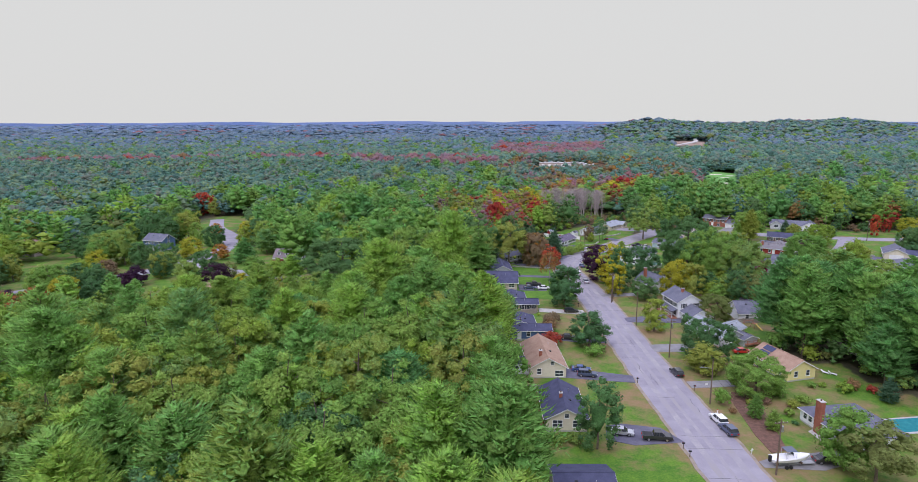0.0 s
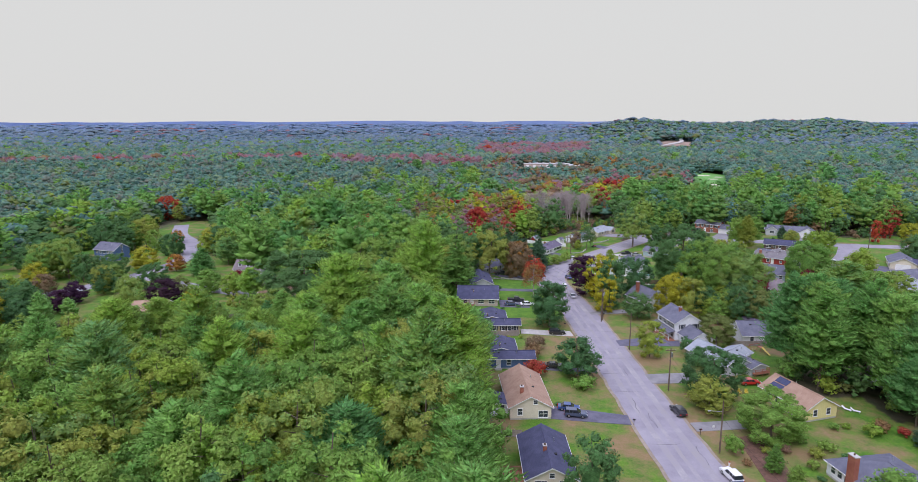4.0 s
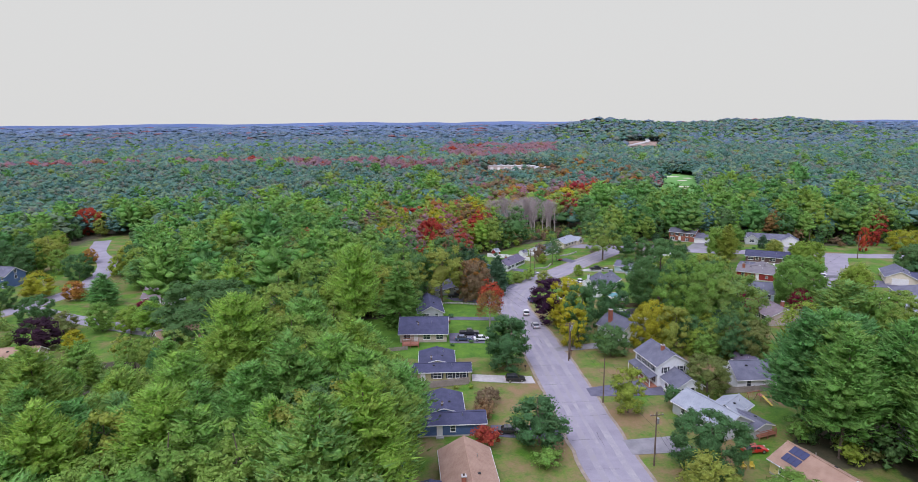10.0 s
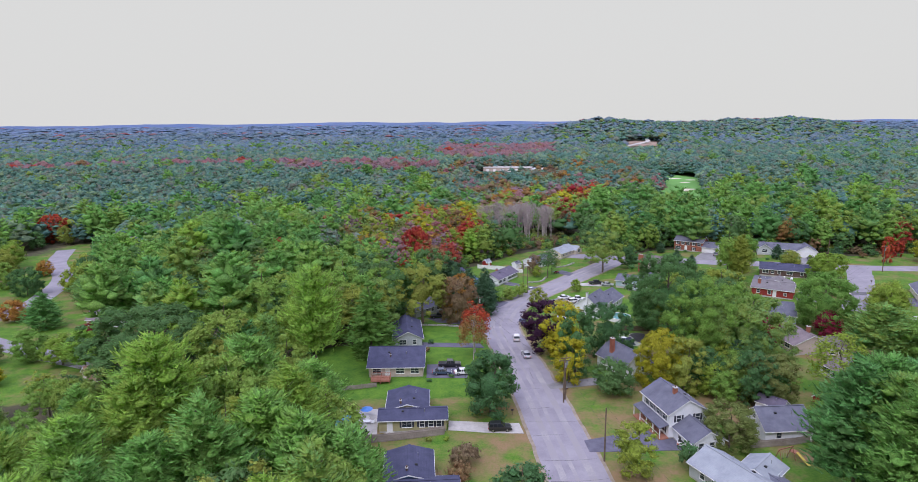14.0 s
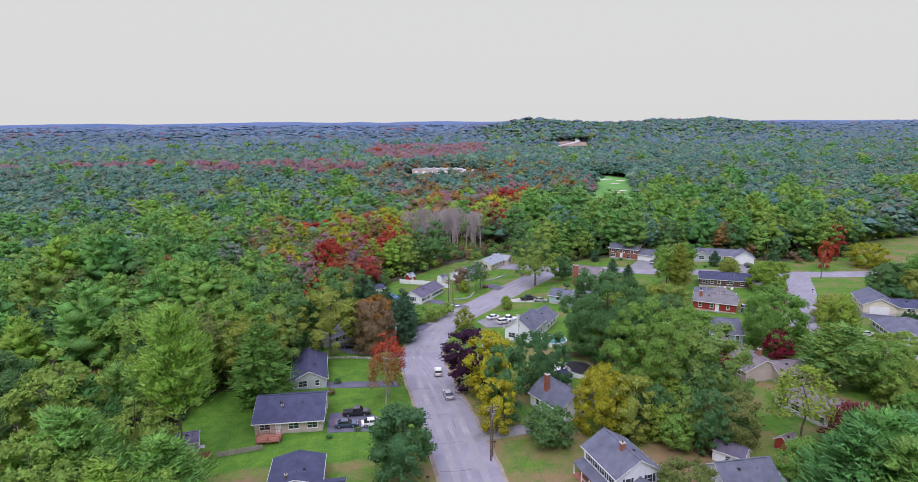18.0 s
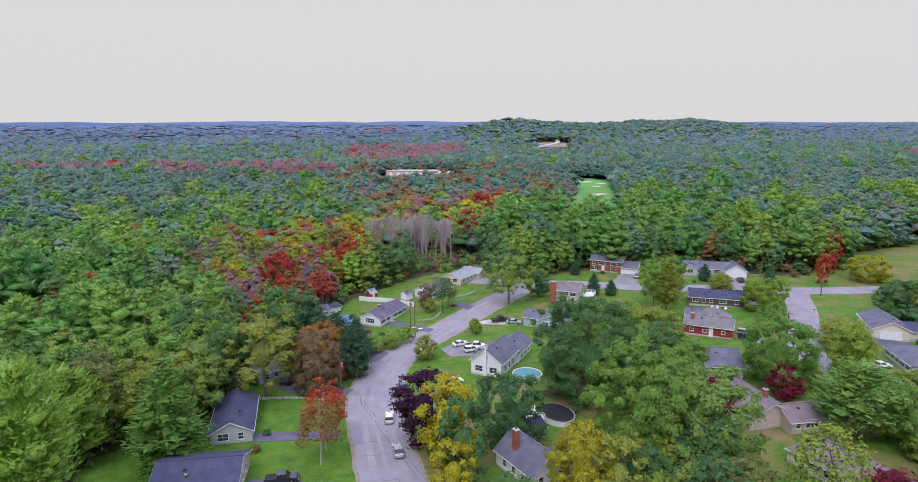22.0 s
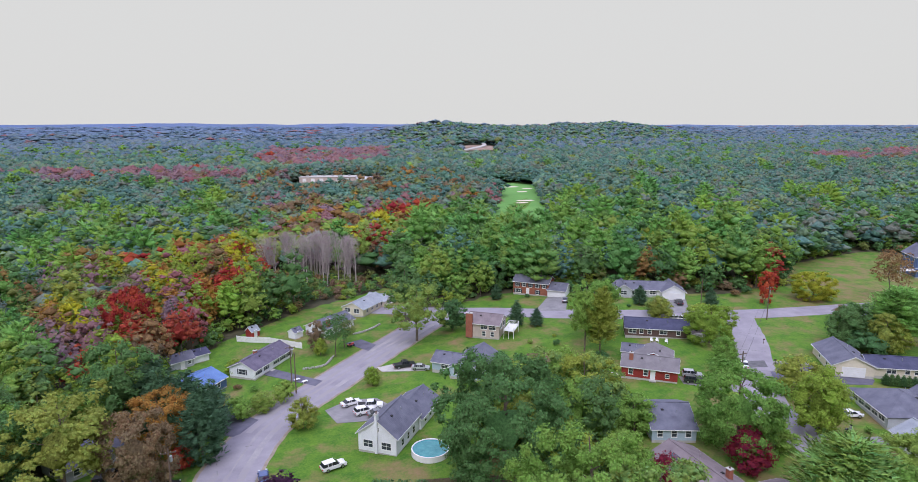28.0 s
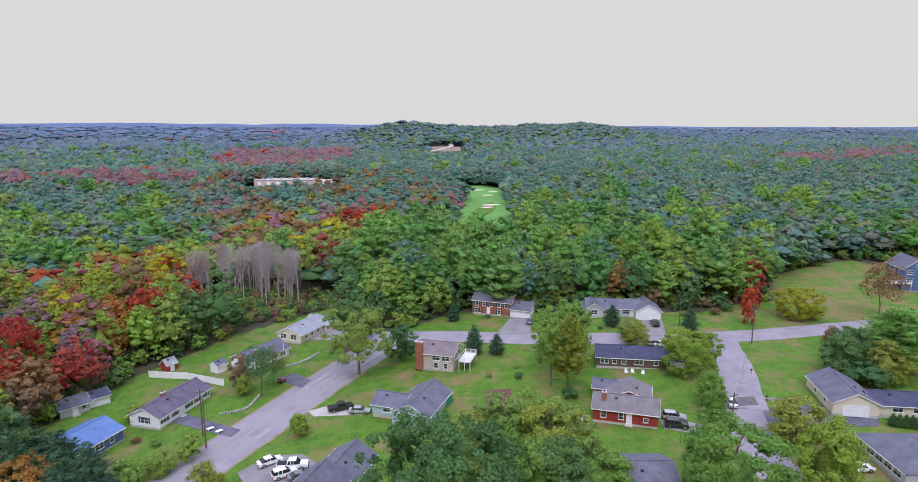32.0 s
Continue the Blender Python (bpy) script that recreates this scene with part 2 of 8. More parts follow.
WALL_BEIGE = banded("beige_clapboard", (0.46, 0.42, 0.35), (0.54, 0.50, 0.42), 0.2)
WALL_YELLOW = banded("yellow_clapboard", (0.66, 0.58, 0.25), (0.74, 0.66, 0.32), 0.2)
WALL_OLIVE = banded("olive_clapboard", (0.34, 0.31, 0.17), (0.42, 0.38, 0.22), 0.2)
WALL_BLUE = banded("blue_clapboard", (0.07, 0.12, 0.25), (0.10, 0.16, 0.31), 0.2)
WALL_LBLUE = banded("pale_blue_clapboard", (0.36, 0.46, 0.54), (0.44, 0.54, 0.62), 0.2)
WALL_RED = banded("barn_red_clapboard", (0.26, 0.035, 0.03), (0.34, 0.05, 0.04), 0.2)
WALL_BROWN = banded("dark_brown_clapboard", (0.10, 0.065, 0.06), (0.16, 0.10, 0.09), 0.2)
WALL_PINK = banded("pinkish_beige_clapboard", (0.46, 0.38, 0.34), (0.55, 0.46, 0.41), 0.2)
WALL_GREY = banded("grey_clapboard", (0.40, 0.42, 0.45), (0.48, 0.50, 0.53), 0.2)
BRICK = banded("red_brick", (0.27, 0.09, 0.06), (0.36, 0.14, 0.09), 0.15, depth=0.01, dark=0.6)
TRIM = material("white_trim", (0.72, 0.72, 0.71), (0.80, 0.80, 0.79), rough=0.5, bump=0.05)
DOOR_W = material("white_door", (0.70, 0.70, 0.70), (0.78, 0.78, 0.78), rough=0.45, bump=0.05)
DOOR_R = material("red_door", (0.35, 0.04, 0.04), (0.42, 0.05, 0.05), rough=0.45, bump=0.05)
SHUTTER = material("dark_shutter", (0.03, 0.035, 0.05), (0.05, 0.055, 0.075), rough=0.6, bump=0.1)
WOOD_RED = banded("red_deck_boards", (0.30, 0.12, 0.08), (0.40, 0.18, 0.12), 0.14, axis="X")
WOOD_GREY = banded("weathered_boards", (0.24, 0.20, 0.18), (0.36, 0.31, 0.28), 0.15, axis="X")
POLE_WOOD = material("pole_wood", (0.10, 0.07, 0.05), (0.17, 0.125, 0.095), rough=0.9, scale=1.0, fine=10, bump=0.4)
METAL = material("galvanised_metal", (0.45, 0.46, 0.47), (0.55, 0.56, 0.57), rough=0.4, metal=0.9, bump=0.05)
BLACK = material("black_plastic", (0.015, 0.015, 0.016), (0.03, 0.03, 0.032), rough=0.6, bump=0.05)
RUBBER = material("tyre_rubber", (0.014, 0.014, 0.014), (0.025, 0.025, 0.025), rough=0.85, bump=0.1)
STONE = material("field_stone", (0.30, 0.29, 0.27), (0.45, 0.43, 0.41), rough=0.9, scale=2.0, fine=10, bump=0.5, objects=0.4)
SAND = material("bunker_sand", (0.62, 0.55, 0.42), (0.74, 0.68, 0.55), rough=0.95, scale=0.3, bump=0.1)
EARTH = material("bare_earth", (0.20, 0.135, 0.10), (0.36, 0.27, 0.21), rough=0.95, scale=0.05, fine=0.6, bump=0.1)
WATER = material("pool_water", (0.03, 0.20, 0.22), (0.05, 0.27, 0.28), rough=0.08, scale=0.8, fine=3, bump=0.2, spec=0.5)
VINYL = material("white_vinyl", (0.74, 0.74, 0.74), (0.80, 0.80, 0.80), rough=0.45, bump=0.03)
FAIRWAY = material("mown_fairway", (0.105, 0.26, 0.055), (0.15, 0.33, 0.08), rough=0.95, scale=0.03, fine=0.5, bump=0.0)


def plain(name, c, rough=0.3, metal=0.0, spec=0.5, coat=0.0):
    m = material(name, tuple(v * 0.93 for v in c), tuple(min(1, v * 1.05) for v in c), rough=rough, metal=metal, scale=1.5, fine=30, bump=0.0, spec=spec)
    m.node_tree.nodes["Principled BSDF"].inputs["Coat Weight"].default_value = coat
    return m


GLASS = plain("window_glass", (0.045, 0.055, 0.07), rough=0.08, spec=0.7)
CAR_GLASS = plain("car_glass", (0.02, 0.024, 0.03), rough=0.06, spec=0.7)
PAINT = {"white": plain("white_car_paint", (0.75, 0.75, 0.75), coat=0.6), "black": plain("black_car_paint", (0.018, 0.019, 0.024), coat=0.8), "blue": plain("blue_car_paint", (0.03, 0.07, 0.22), coat=0.8), "navy": plain("navy_car_paint", (0.05, 0.07, 0.13), coat=0.8), "silver": plain("silver_car_paint", (0.50, 0.51, 0.53), metal=0.4, coat=0.6), "red": plain("red_car_paint", (0.48, 0.02, 0.02), coat=0.8), "grey": plain("grey_car_paint", (0.16, 0.17, 0.19), metal=0.3, coat=0.6)}
RIM = plain("alloy_rim", (0.55, 0.55, 0.57), rough=0.3, metal=0.9)
LAMP_W = plain("headlight_glass", (0.75, 0.76, 0.78), rough=0.1)
LAMP_R = plain("tail_light_red", (0.45, 0.02, 0.02), rough=0.2)
SOLAR = plain("solar_panel", (0.012, 0.02, 0.075), rough=0.12, spec=0.6)

# ---- building helpers ----
def sstep(a, b, v):
    u = max(0.0, min(1.0, (v - a) / (b - a)))
    return u * u * (3 - 2 * u)


def near_height(x, y):
    return 3.0 * max(-1.0, min(1.0, (x - 90) / 60)) * sstep(180, 275, y)


# far hills: (x, y, height, half-width across, half-width along)
HILLS = ((505, 2010, 47, 190, 260), (850, 1950, 40, 200, 250), (1120, 1930, 44, 190, 250), (432, 1400, 26, 130, 130), (92, 760, 7, 90, 60))


def height(x, y):
    z = near_height(x, y) * (1 - sstep(500, 900, math.hypot(x, y)))
    for hx, hy, h, sx, sy in HILLS:
        z += h * math.exp(-((x - hx) / sx) ** 2 - ((y - hy) / sy) ** 2)
    far = sstep(900, 1800, math.hypot(x, y))
    if far > 0:
        z += 30 * sstep(1500, 4600, math.hypot(x, y)) + far * 9 * noise.noise(Vector((x / 420, y / 420, 1.7)))
    return z


def mesh_of(name, bm, *mats):
    me = bpy.data.meshes.new(name)
    bm.to_mesh(me)
    bm.free()
    for m in mats:
        me.materials.append(m)
    return me


def part(name, bm, mat, parent=None, label="", m=None):
    ob = new(name, bm if isinstance(bm, bpy.types.Mesh) else mesh_of(name, bm, mat))
    if parent is not None:
        ob.parent = parent
    if m is not None:
        ob.matrix_basis = m
    if label:
        ob["label"] = label
    return ob


def thing(name, x, y, rot=0.0, label="", category="", group="", kind="", z=None):
    ob = new(name)
    ob.empty_display_size = 0.2
    ob.matrix_basis = pose(x, y, height(x, y) if z is None else z, 0, 0, rot)
    return tagged(ob, label, category, group, kind)


def add_box(bm, x0, y0, z0, x1, y1, z1, bevel=0.0):
    r = bmesh.ops.create_cube(bm, size=1.0)
    for v in r["verts"]:
        v.co = Vector(((x0 + x1) / 2 + v.co.x * (x1 - x0), (y0 + y1) / 2 + v.co.y * (y1 - y0), (z0 + z1) / 2 + v.co.z * (z1 - z0)))
    if bevel:
        es = list({e for v in r["verts"] for e in v.link_edges})
        bmesh.ops.bevel(bm, geom=es, offset=bevel, segments=1, affect="EDGES")
    return bm


def box(x0, y0, z0, x1, y1, z1, bevel=0.0):
    return add_box(bmesh.new(), x0, y0, z0, x1, y1, z1, bevel)


def prism(points, z0, z1):
    """A flat outline pulled up from z0 to z1."""
    bm = bmesh.new()
    lo = [bm.verts.new((x, y, z0)) for x, y in points]
    hi = [bm.verts.new((x, y, z1)) for x, y in points]
    n = len(points)
    bm.faces.new(hi)
    bm.faces.new(lo[::-1])
    for i in range(n):
        bm.faces.new((lo[i], lo[(i + 1) % n], hi[(i + 1) % n], hi[i]))
    bmesh.ops.recalc_face_normals(bm, faces=bm.faces)
    return bm


def rod(bm, a, b, r0, r1=None, n=6, cap=True):
    """A tapered round bar from a to b."""
    a, b = Vector(a), Vector(b)
    r1 = r0 if r1 is None else r1
    q = (b - a).to_track_quat("Z", "Y").to_matrix()
    rings = []
    for c, r in ((a, r0), (b, r1)):
        rings.append([bm.verts.new(c + q @ Vector((r * math.cos(k * math.tau / n), r * math.sin(k * math.tau / n), 0))) for k in range(n)])
    for k in range(n):
        bm.faces.new((rings[0][k], rings[0][(k + 1) % n], rings[1][(k + 1) % n], rings[1][k]))
    if cap:
        bm.faces.new(rings[1])
        bm.faces.new(rings[0][::-1])
    return bm


def smooth(points, step=3.0):
    """A Catmull-Rom line through the points, about a step apart."""
    out = []
    p = [Vector((*q, 0)) for q in points]
    p = [p[0] * 2 - p[1]] + p + [p[-1] * 2 - p[-2]]
    for i in range(1, len(p) - 2):
        n = max(1, int((p[i + 1] - p[i]).length / step))
        for k in range(n):
            t = k / n
            out.append(0.5 * (2 * p[i] + (p[i + 1] - p[i - 1]) * t + (2 * p[i - 1] - 5 * p[i] + 4 * p[i + 1] - p[i + 2]) * t * t + (3 * p[i] - p[i - 1] - 3 * p[i + 1] + p[i + 2]) * t ** 3))
    out.append(p[-2])
    return [(v.x, v.y) for v in out]


def ribbon(line, half, lift, across=(-1.0, 1.0), wobble=0.0, skirt=0.25):
    """A strip along a line that follows the ground; across: where its long edges lie, in half-widths."""
    bm = bmesh.new()
    rows = []
    for i, (x, y) in enumerate(line):
        a, b = line[max(0, i - 1)], line[min(len(line) - 1, i + 1)]
        d = Vector((b[0] - a[0], b[1] - a[1], 0)).normalized()
        s = Vector((d.y, -d.x, 0))
        row = []
        for k, c in enumerate((across[0], (across[0] + across[1]) / 2, across[1])):
            w = wobble * noise.noise(Vector((x * 0.35, y * 0.35, k * 7.1))) if k != 1 else 0
            q = Vector((x, y, 0)) + s * (c * half + w)
            q.z = height(q.x, q.y) + lift
            row.append(q)
        row = [row[0] - Vector((0, 0, skirt))] + row + [row[2] - Vector((0, 0, skirt))]
        rows.append([bm.verts.new(q) for q in row])
    for r0, r1 in zip(rows, rows[1:]):
        for k in range(4):
            bm.faces.new((r0[k], r0[k + 1], r1[k + 1], r1[k]))
    return bm


def apron(points, lift):
    """A sloping slab over the ground inside an outline."""
    bm = bmesh.new()
    top = [bm.verts.new((x, y, height(x, y) + lift)) for x, y in points]
    low = [bm.verts.new((x, y, height(x, y) - 0.2)) for x, y in points]
    bm.faces.new(top)
    n = len(points)
    for i in range(n):
        bm.faces.new((low[i], low[(i + 1) % n], top[(i + 1) % n], top[i]))
    bmesh.ops.recalc_face_normals(bm, faces=bm.faces)
    return bm


def inside(x, y, poly):
    c, j = False, len(poly) - 1
    for i in range(len(poly)):
        (xi, yi), (xj, yj) = poly[i], poly[j]
        if (yi > y) != (yj > y) and x < (xj - xi) * (y - yi) / (yj - yi) + xi:
            c = not c
        j = i
    return c


def off_line(x, y, line):
    best = 1e9
    for (ax, ay), (bx, by) in zip(line, line[1:]):
        dx, dy = bx - ax, by - ay
        t = max(0.0, min(1.0, ((x - ax) * dx + (y - ay) * dy) / (dx * dx + dy * dy + 1e-9)))
        best = min(best, math.hypot(x - ax - t * dx, y - ay - t * dy))
    return best


# ---- plan: streets and open land ----
MAIN = smooth([(42, 0), (40.2, 35), (38.5, 67), (37.7, 82), (36.7, 96), (35.9, 110), (34.9, 130), (33.9, 150), (33, 168), (31.6, 190), (30.0, 208), (29.0, 222), (29.2, 232), (31.2, 242), (35.3, 254), (42, 264), (50.5, 273.5), (62, 286.5), (72.5, 297.5), (82, 307.5), (90, 316)])
CROSS = smooth([(70, 330), (87, 319.5), (108, 309.3), (124, 300), (141.5, 291.5), (160, 284.3), (183, 279), (201.5, 277), (232, 274), (270, 268), (330, 262)])
SIDE = smooth([(174, 280), (163, 262), (151.5, 246), (141, 231), (137, 218), (136, 203), (138, 185), (143, 160)])
LOOP = smooth([(-186, 372), (-171, 338), (-152, 312), (-142, 285), (-139, 256), (-150, 212), (-176, 178)])
BRANCH = smooth([(-145, 240), (-112, 219), (-68, 197), (-48, 190)])
# lots where the woods do not stand
LOTS = (
    ((-2, 55), (-4, 92), (-2, 128), (-9, 150), (-22, 176), (-23, 190), (-22, 212), (-14, 216), (-7, 224), (-6, 234), (-2, 246), (2, 266), (6, 288), (24, 318), (48, 340), (80, 356), (88, 340), (70, 300), (46, 270), (36, 250), (36, 200), (42, 100), (44, 0), (4, 0)),
    ((30, 0), (40, 120), (30, 220), (40, 262), (84, 318), (112, 330), (146, 316), (186, 302), (218, 305), (240, 332), (300, 345), (345, 300), (300, 250), (220, 212), (170, 180), (136, 150), (110, 142), (90, 139), (70, 131), (74, 123), (84, 121), (87, 106), (93, 98), (92, 70), (92, 20)),
    ((-205, 390), (-168, 388), (-152, 340), (-126, 295), (-112, 268), (-80, 264), (-78, 236), (-96, 222), (-60, 206), (-44, 192), (-52, 183), (-74, 186), (-90, 172), (-114, 168), (-128, 176), (-144, 148), (-165, 140), (-190, 150), (-210, 200), (-215, 300)),
)
FAIRWAYS = (((146, 436), (182, 436), (232, 560), (262, 640), (284, 700), (262, 742), (236, 722), (226, 640), (196, 570)),)
MEADOW = ((200, 282), (250, 276), (330, 268), (340, 310), (300, 345), (240, 332), (215, 303))


def ground_cover(x, y):
    """How much of the ground is grass, and how dry it is."""
    grass = 1.0 if any(inside(x, y, q) for q in LOTS) else 0.0
    if any(inside(x, y, q) for q in FAIRWAYS):
        return 1.0, 0.0
    dry = 0.08
    d = off_line(x, y, MAIN)
    if y < 235:
        dry = 0.40 if x < 36 else 0.52
        if x < 36 and y < 75:
            dry = -0.1
        if x < 30 and 178 < y < 300:
            dry = -0.75
        if x > 36 and y > 190:
            dry = 0.3
        if x > 60:
            dry = 0.35
        dry += 0.35 * max(0, 1 - abs(d - 6) / 6)
    if x < -40:
        dry = 0.15
    if math.hypot((x - 77) / 7, (y - 184.5) / 4.5) < 1 or math.hypot((x - 74) / 10, (y - 169) / 8) < 1:
        dry = 1.3
    if inside(x, y, MEADOW):
        dry = 0.4
    return grass, dry


def build_ground():
    xs = sorted({*np.arange(-40, 231, 3.0).tolist(), *[-40 - 3 * 1.16 ** k * k for k in range(1, 34)], *[231 + 3 * 1.16 ** k * k for k in range(1, 33)]})
    ys = sorted({*np.arange(0, 361, 3.0).tolist(), *[-3 * 1.25 ** k * k for k in range(1, 12)], *[360 + 3 * 1.12 ** k * k for k in range(1, 40)]})
    xs = [v for v in xs if abs(v) < 7000]
    ys = [v for v in ys if -600 < v < 7000]
    verts, grass, dry = [], [], []
    for y in ys:
        for x in xs:
            verts.append((x, y, height(x, y)))
            a, b = ground_cover(x, y) if (-210 < x < 360 and -10 < y < 760) else (0.0, 0.3)
            grass.append(a)
            dry.append(b)
    w = len(xs)
    faces = [(j * w + i, j * w + i + 1, (j + 1) * w + i + 1, (j + 1) * w + i) for j in range(len(ys) - 1) for i in range(w - 1)]
    me = bpy.data.meshes.new("ground")
    me.from_pydata(verts, [], faces)
    me.polygons.foreach_set("use_smooth", [True] * len(faces))
    for nm, vals in (("grass", grass), ("dry", dry)):
        me.attributes.new(nm, "FLOAT", "POINT").data.foreach_set("value", vals)
    m = material("grass_and_woodland_floor", (0.045, 0.050, 0.026), (0.095, 0.080, 0.045), rough=0.95, scale=0.3, fine=3.0, bump=0.5, bump_scale=0.08)
    ns, ls = m.node_tree.nodes, m.node_tree.links
    p = ns["Principled BSDF"]
    floor_col = p.inputs["Base Color"].links[0].from_socket
    geo = ns.new("ShaderNodeNewGeometry")

    def ramp(fac, *stops):
        r = ns.new("ShaderNodeValToRGB")
        for i, (pos, c) in enumerate(stops):
            e = r.color_ramp.elements[i] if i < 2 else r.color_ramp.elements.new(pos)
            e.position, e.color = pos, (*c, 1)
        ls.new(fac, r.inputs["Fac"])
        return r.outputs["Color"]

    def nz(scale, detail=4.0):
        n = sock(ns, "ShaderNodeTexNoise", Scale=scale, Detail=detail, Roughness=0.6)
        ls.new(geo.outputs["Position"], n.inputs["Vector"])
        return n.outputs["Fac"]

    def calc(op, a, b):
        n = ns.new("ShaderNodeMath")
        n.operation = op
        for i, v in ((0, a), (1, b)):
            if isinstance(v, float):
                n.inputs[i].default_value = v
            else:
                ls.new(v, n.inputs[i])
        return n.outputs[0]

    def mix(f, a, b):
        n = ns.new("ShaderNodeMix")
        n.data_type = "RGBA"
        ls.new(f, n.inputs[0])
        ls.new(a, n.inputs[6])
        ls.new(b, n.inputs[7])
        return n.outputs[2]

    ag, ad = ns.new("ShaderNodeAttribute"), ns.new("ShaderNodeAttribute")
    ag.attribute_name, ad.attribute_name = "grass", "dry"
    lush = ramp(calc("ADD", calc("MULTIPLY", nz(0.35), 0.5), calc("MULTIPLY", nz(2.6, 6.0), 0.5)), (0.36, (0.040, 0.125, 0.012)), (0.64, (0.125, 0.235, 0.022)))
    straw = ramp(calc("ADD", calc("MULTIPLY", nz(0.5), 0.5), calc("MULTIPLY", nz(3.0, 6.0), 0.5)), (0.36, (0.185, 0.150, 0.056)), (0.64, (0.27, 0.165, 0.095)))
    dryness = calc("ADD", ad.outputs["Fac"], calc("MULTIPLY", calc("SUBTRACT", nz(0.13, 6.0), 0.5), 4.2))
    dryness = calc("ADD", dryness, calc("MULTIPLY", calc("SUBTRACT", nz(1.4, 3.0), 0.5), 0.8))
    d = ns.new("ShaderNodeClamp")
    ls.new(dryness, d.inputs[0])
    turf = mix(d.outputs[0], lush, straw)
    g = calc("ADD", ag.outputs["Fac"], calc("MULTIPLY", calc("SUBTRACT", nz(0.5), 0.5), 0.9))
    gr = ns.new("ShaderNodeMapRange")
    gr.inputs["From Min"].default_value, gr.inputs["From Max"].default_value = 0.35, 0.65
    ls.new(g, gr.inputs["Value"])
    ls.new(mix(gr.outputs[0], floor_col, turf), p.inputs["Base Color"])
    me.materials.append(m)
    return tagged(new("ground", me), "rolling lawns and woodland floor reaching the horizon", "ground", kind="structure")


build_ground()
for nm, line, half, lift, lab in (("road", MAIN, 5.4, 0.06, "worn pale grey asphalt street curving between houses"), ("road", CROSS, 4.3, 0.05, "grey asphalt cross street below the woods"), ("road", SIDE, 4.2, 0.045, "grey asphalt side street with patches"), ("road", LOOP, 4.3, 0.05, "grey asphalt lane ending in a turning circle"), ("road", BRANCH, 3.4, 0.045, "grey asphalt lane among the trees")):
    tagged(part(nm, ribbon(line, half, lift, wobble=0.35), ASPHALT), lab, "road", kind="structure")
for c0, c1 in ((-1.13, -0.97), (0.97, 1.12)):
    tagged(part("verge", ribbon(MAIN, 5.4, 0.045, across=(c0, c1), wobble=0.4), material("sandy_verge", (0.22, 0.18, 0.13), (0.33, 0.28, 0.22), rough=0.95, scale=0.5, fine=6, bump=0.3)), "sandy brown verge along the street", "verge", kind="structure")


for c0, c1 in ((-0.60, -0.36), (-0.13, 0.02), (0.34, 0.60)):
    tagged(part("wheel_track", ribbon(MAIN, 5.4, 0.068, across=(c0, c1), wobble=0.22, skirt=0.0), WORN_TRACK), "pale worn wheel track along the street", "wheel track", kind="structure")


def tar_seam(line, half=0.05):
    """A sealed crack in the road."""
    tagged(part("tar_seam", ribbon(smooth(line, 1.0), half, 0.075, wobble=0.07, skirt=0.0), PATCH), "thin dark sealed crack in the asphalt", "seam", kind="structure")


for k in range(26):
    y0 = 60 + k * 7.4 + 3 * random.random()
    q = min(MAIN, key=lambda p: abs(p[1] - y0))
    if random.random() < 0.55:
        tar_seam([(q[0] - 5 + 10 * t, q[1] + 0.8 * random.random()) for t in (0, 0.3, 0.6, 1.0)][: random.choice((3, 4))])
    else:
        c = random.uniform(-3.5, 3.5)
        tar_seam([(q[0] + c + random.uniform(-0.3, 0.3) - 0.06 * t, q[1] + 2.2 * t) for t in range(4)])
for k in range(8):
    q = SIDE[6 + 4 * k]
    tar_seam([(q[0] - 3.4, q[1] + 1.8), (q[0] - 0.8, q[1] + 0.6 + random.random()), (q[0] + 3.0, q[1] - 1.6)])

# ---- trees ----
def ico(sub):
    bm = bmesh.new()
    bmesh.ops.create_icosphere(bm, subdivisions=sub, radius=1.0)
    v = np.array([q.co[:] for q in bm.verts])
    f = np.array([[q.index for q in p.verts] for p in bm.faces])
    bm.free()
    return v, f


OCTA = (np.array([(1, 0, 0), (0, 1, 0), (-1, 0, 0), (0, -1, 0), (0, 0, 1), (0, 0, -1)], dtype=float), np.array([(0, 1, 4), (1, 2, 4), (2, 3, 4), (3, 0, 4), (1, 0, 5), (2, 1, 5), (3, 2, 5), (0, 3, 5)]))
ICO = {0: OCTA, 1: ico(1), 2: ico(2)}
rng = np.random.default_rng(7)


def unit(v):
    return v / (np.linalg.norm(v, axis=-1, keepdims=True) + 1e-9)


def puff(centre, axes, radii, sub, rough):
    """One rounded mass of foliage: an uneven ellipsoid, its normals bent upward to shade brighter. axes: three unit
    rows.
    """
    v, f = ICO[sub]
    k = 1 + rough * (rng.random(len(v)) - 0.5) * 2
    n = unit((v / np.array(radii)) @ axes) + rng.normal(size=v.shape) * 0.2 + np.array([0, 0, 0.4])
    return (v * k[:, None] * np.array(radii)) @ axes + centre, f, unit(n)


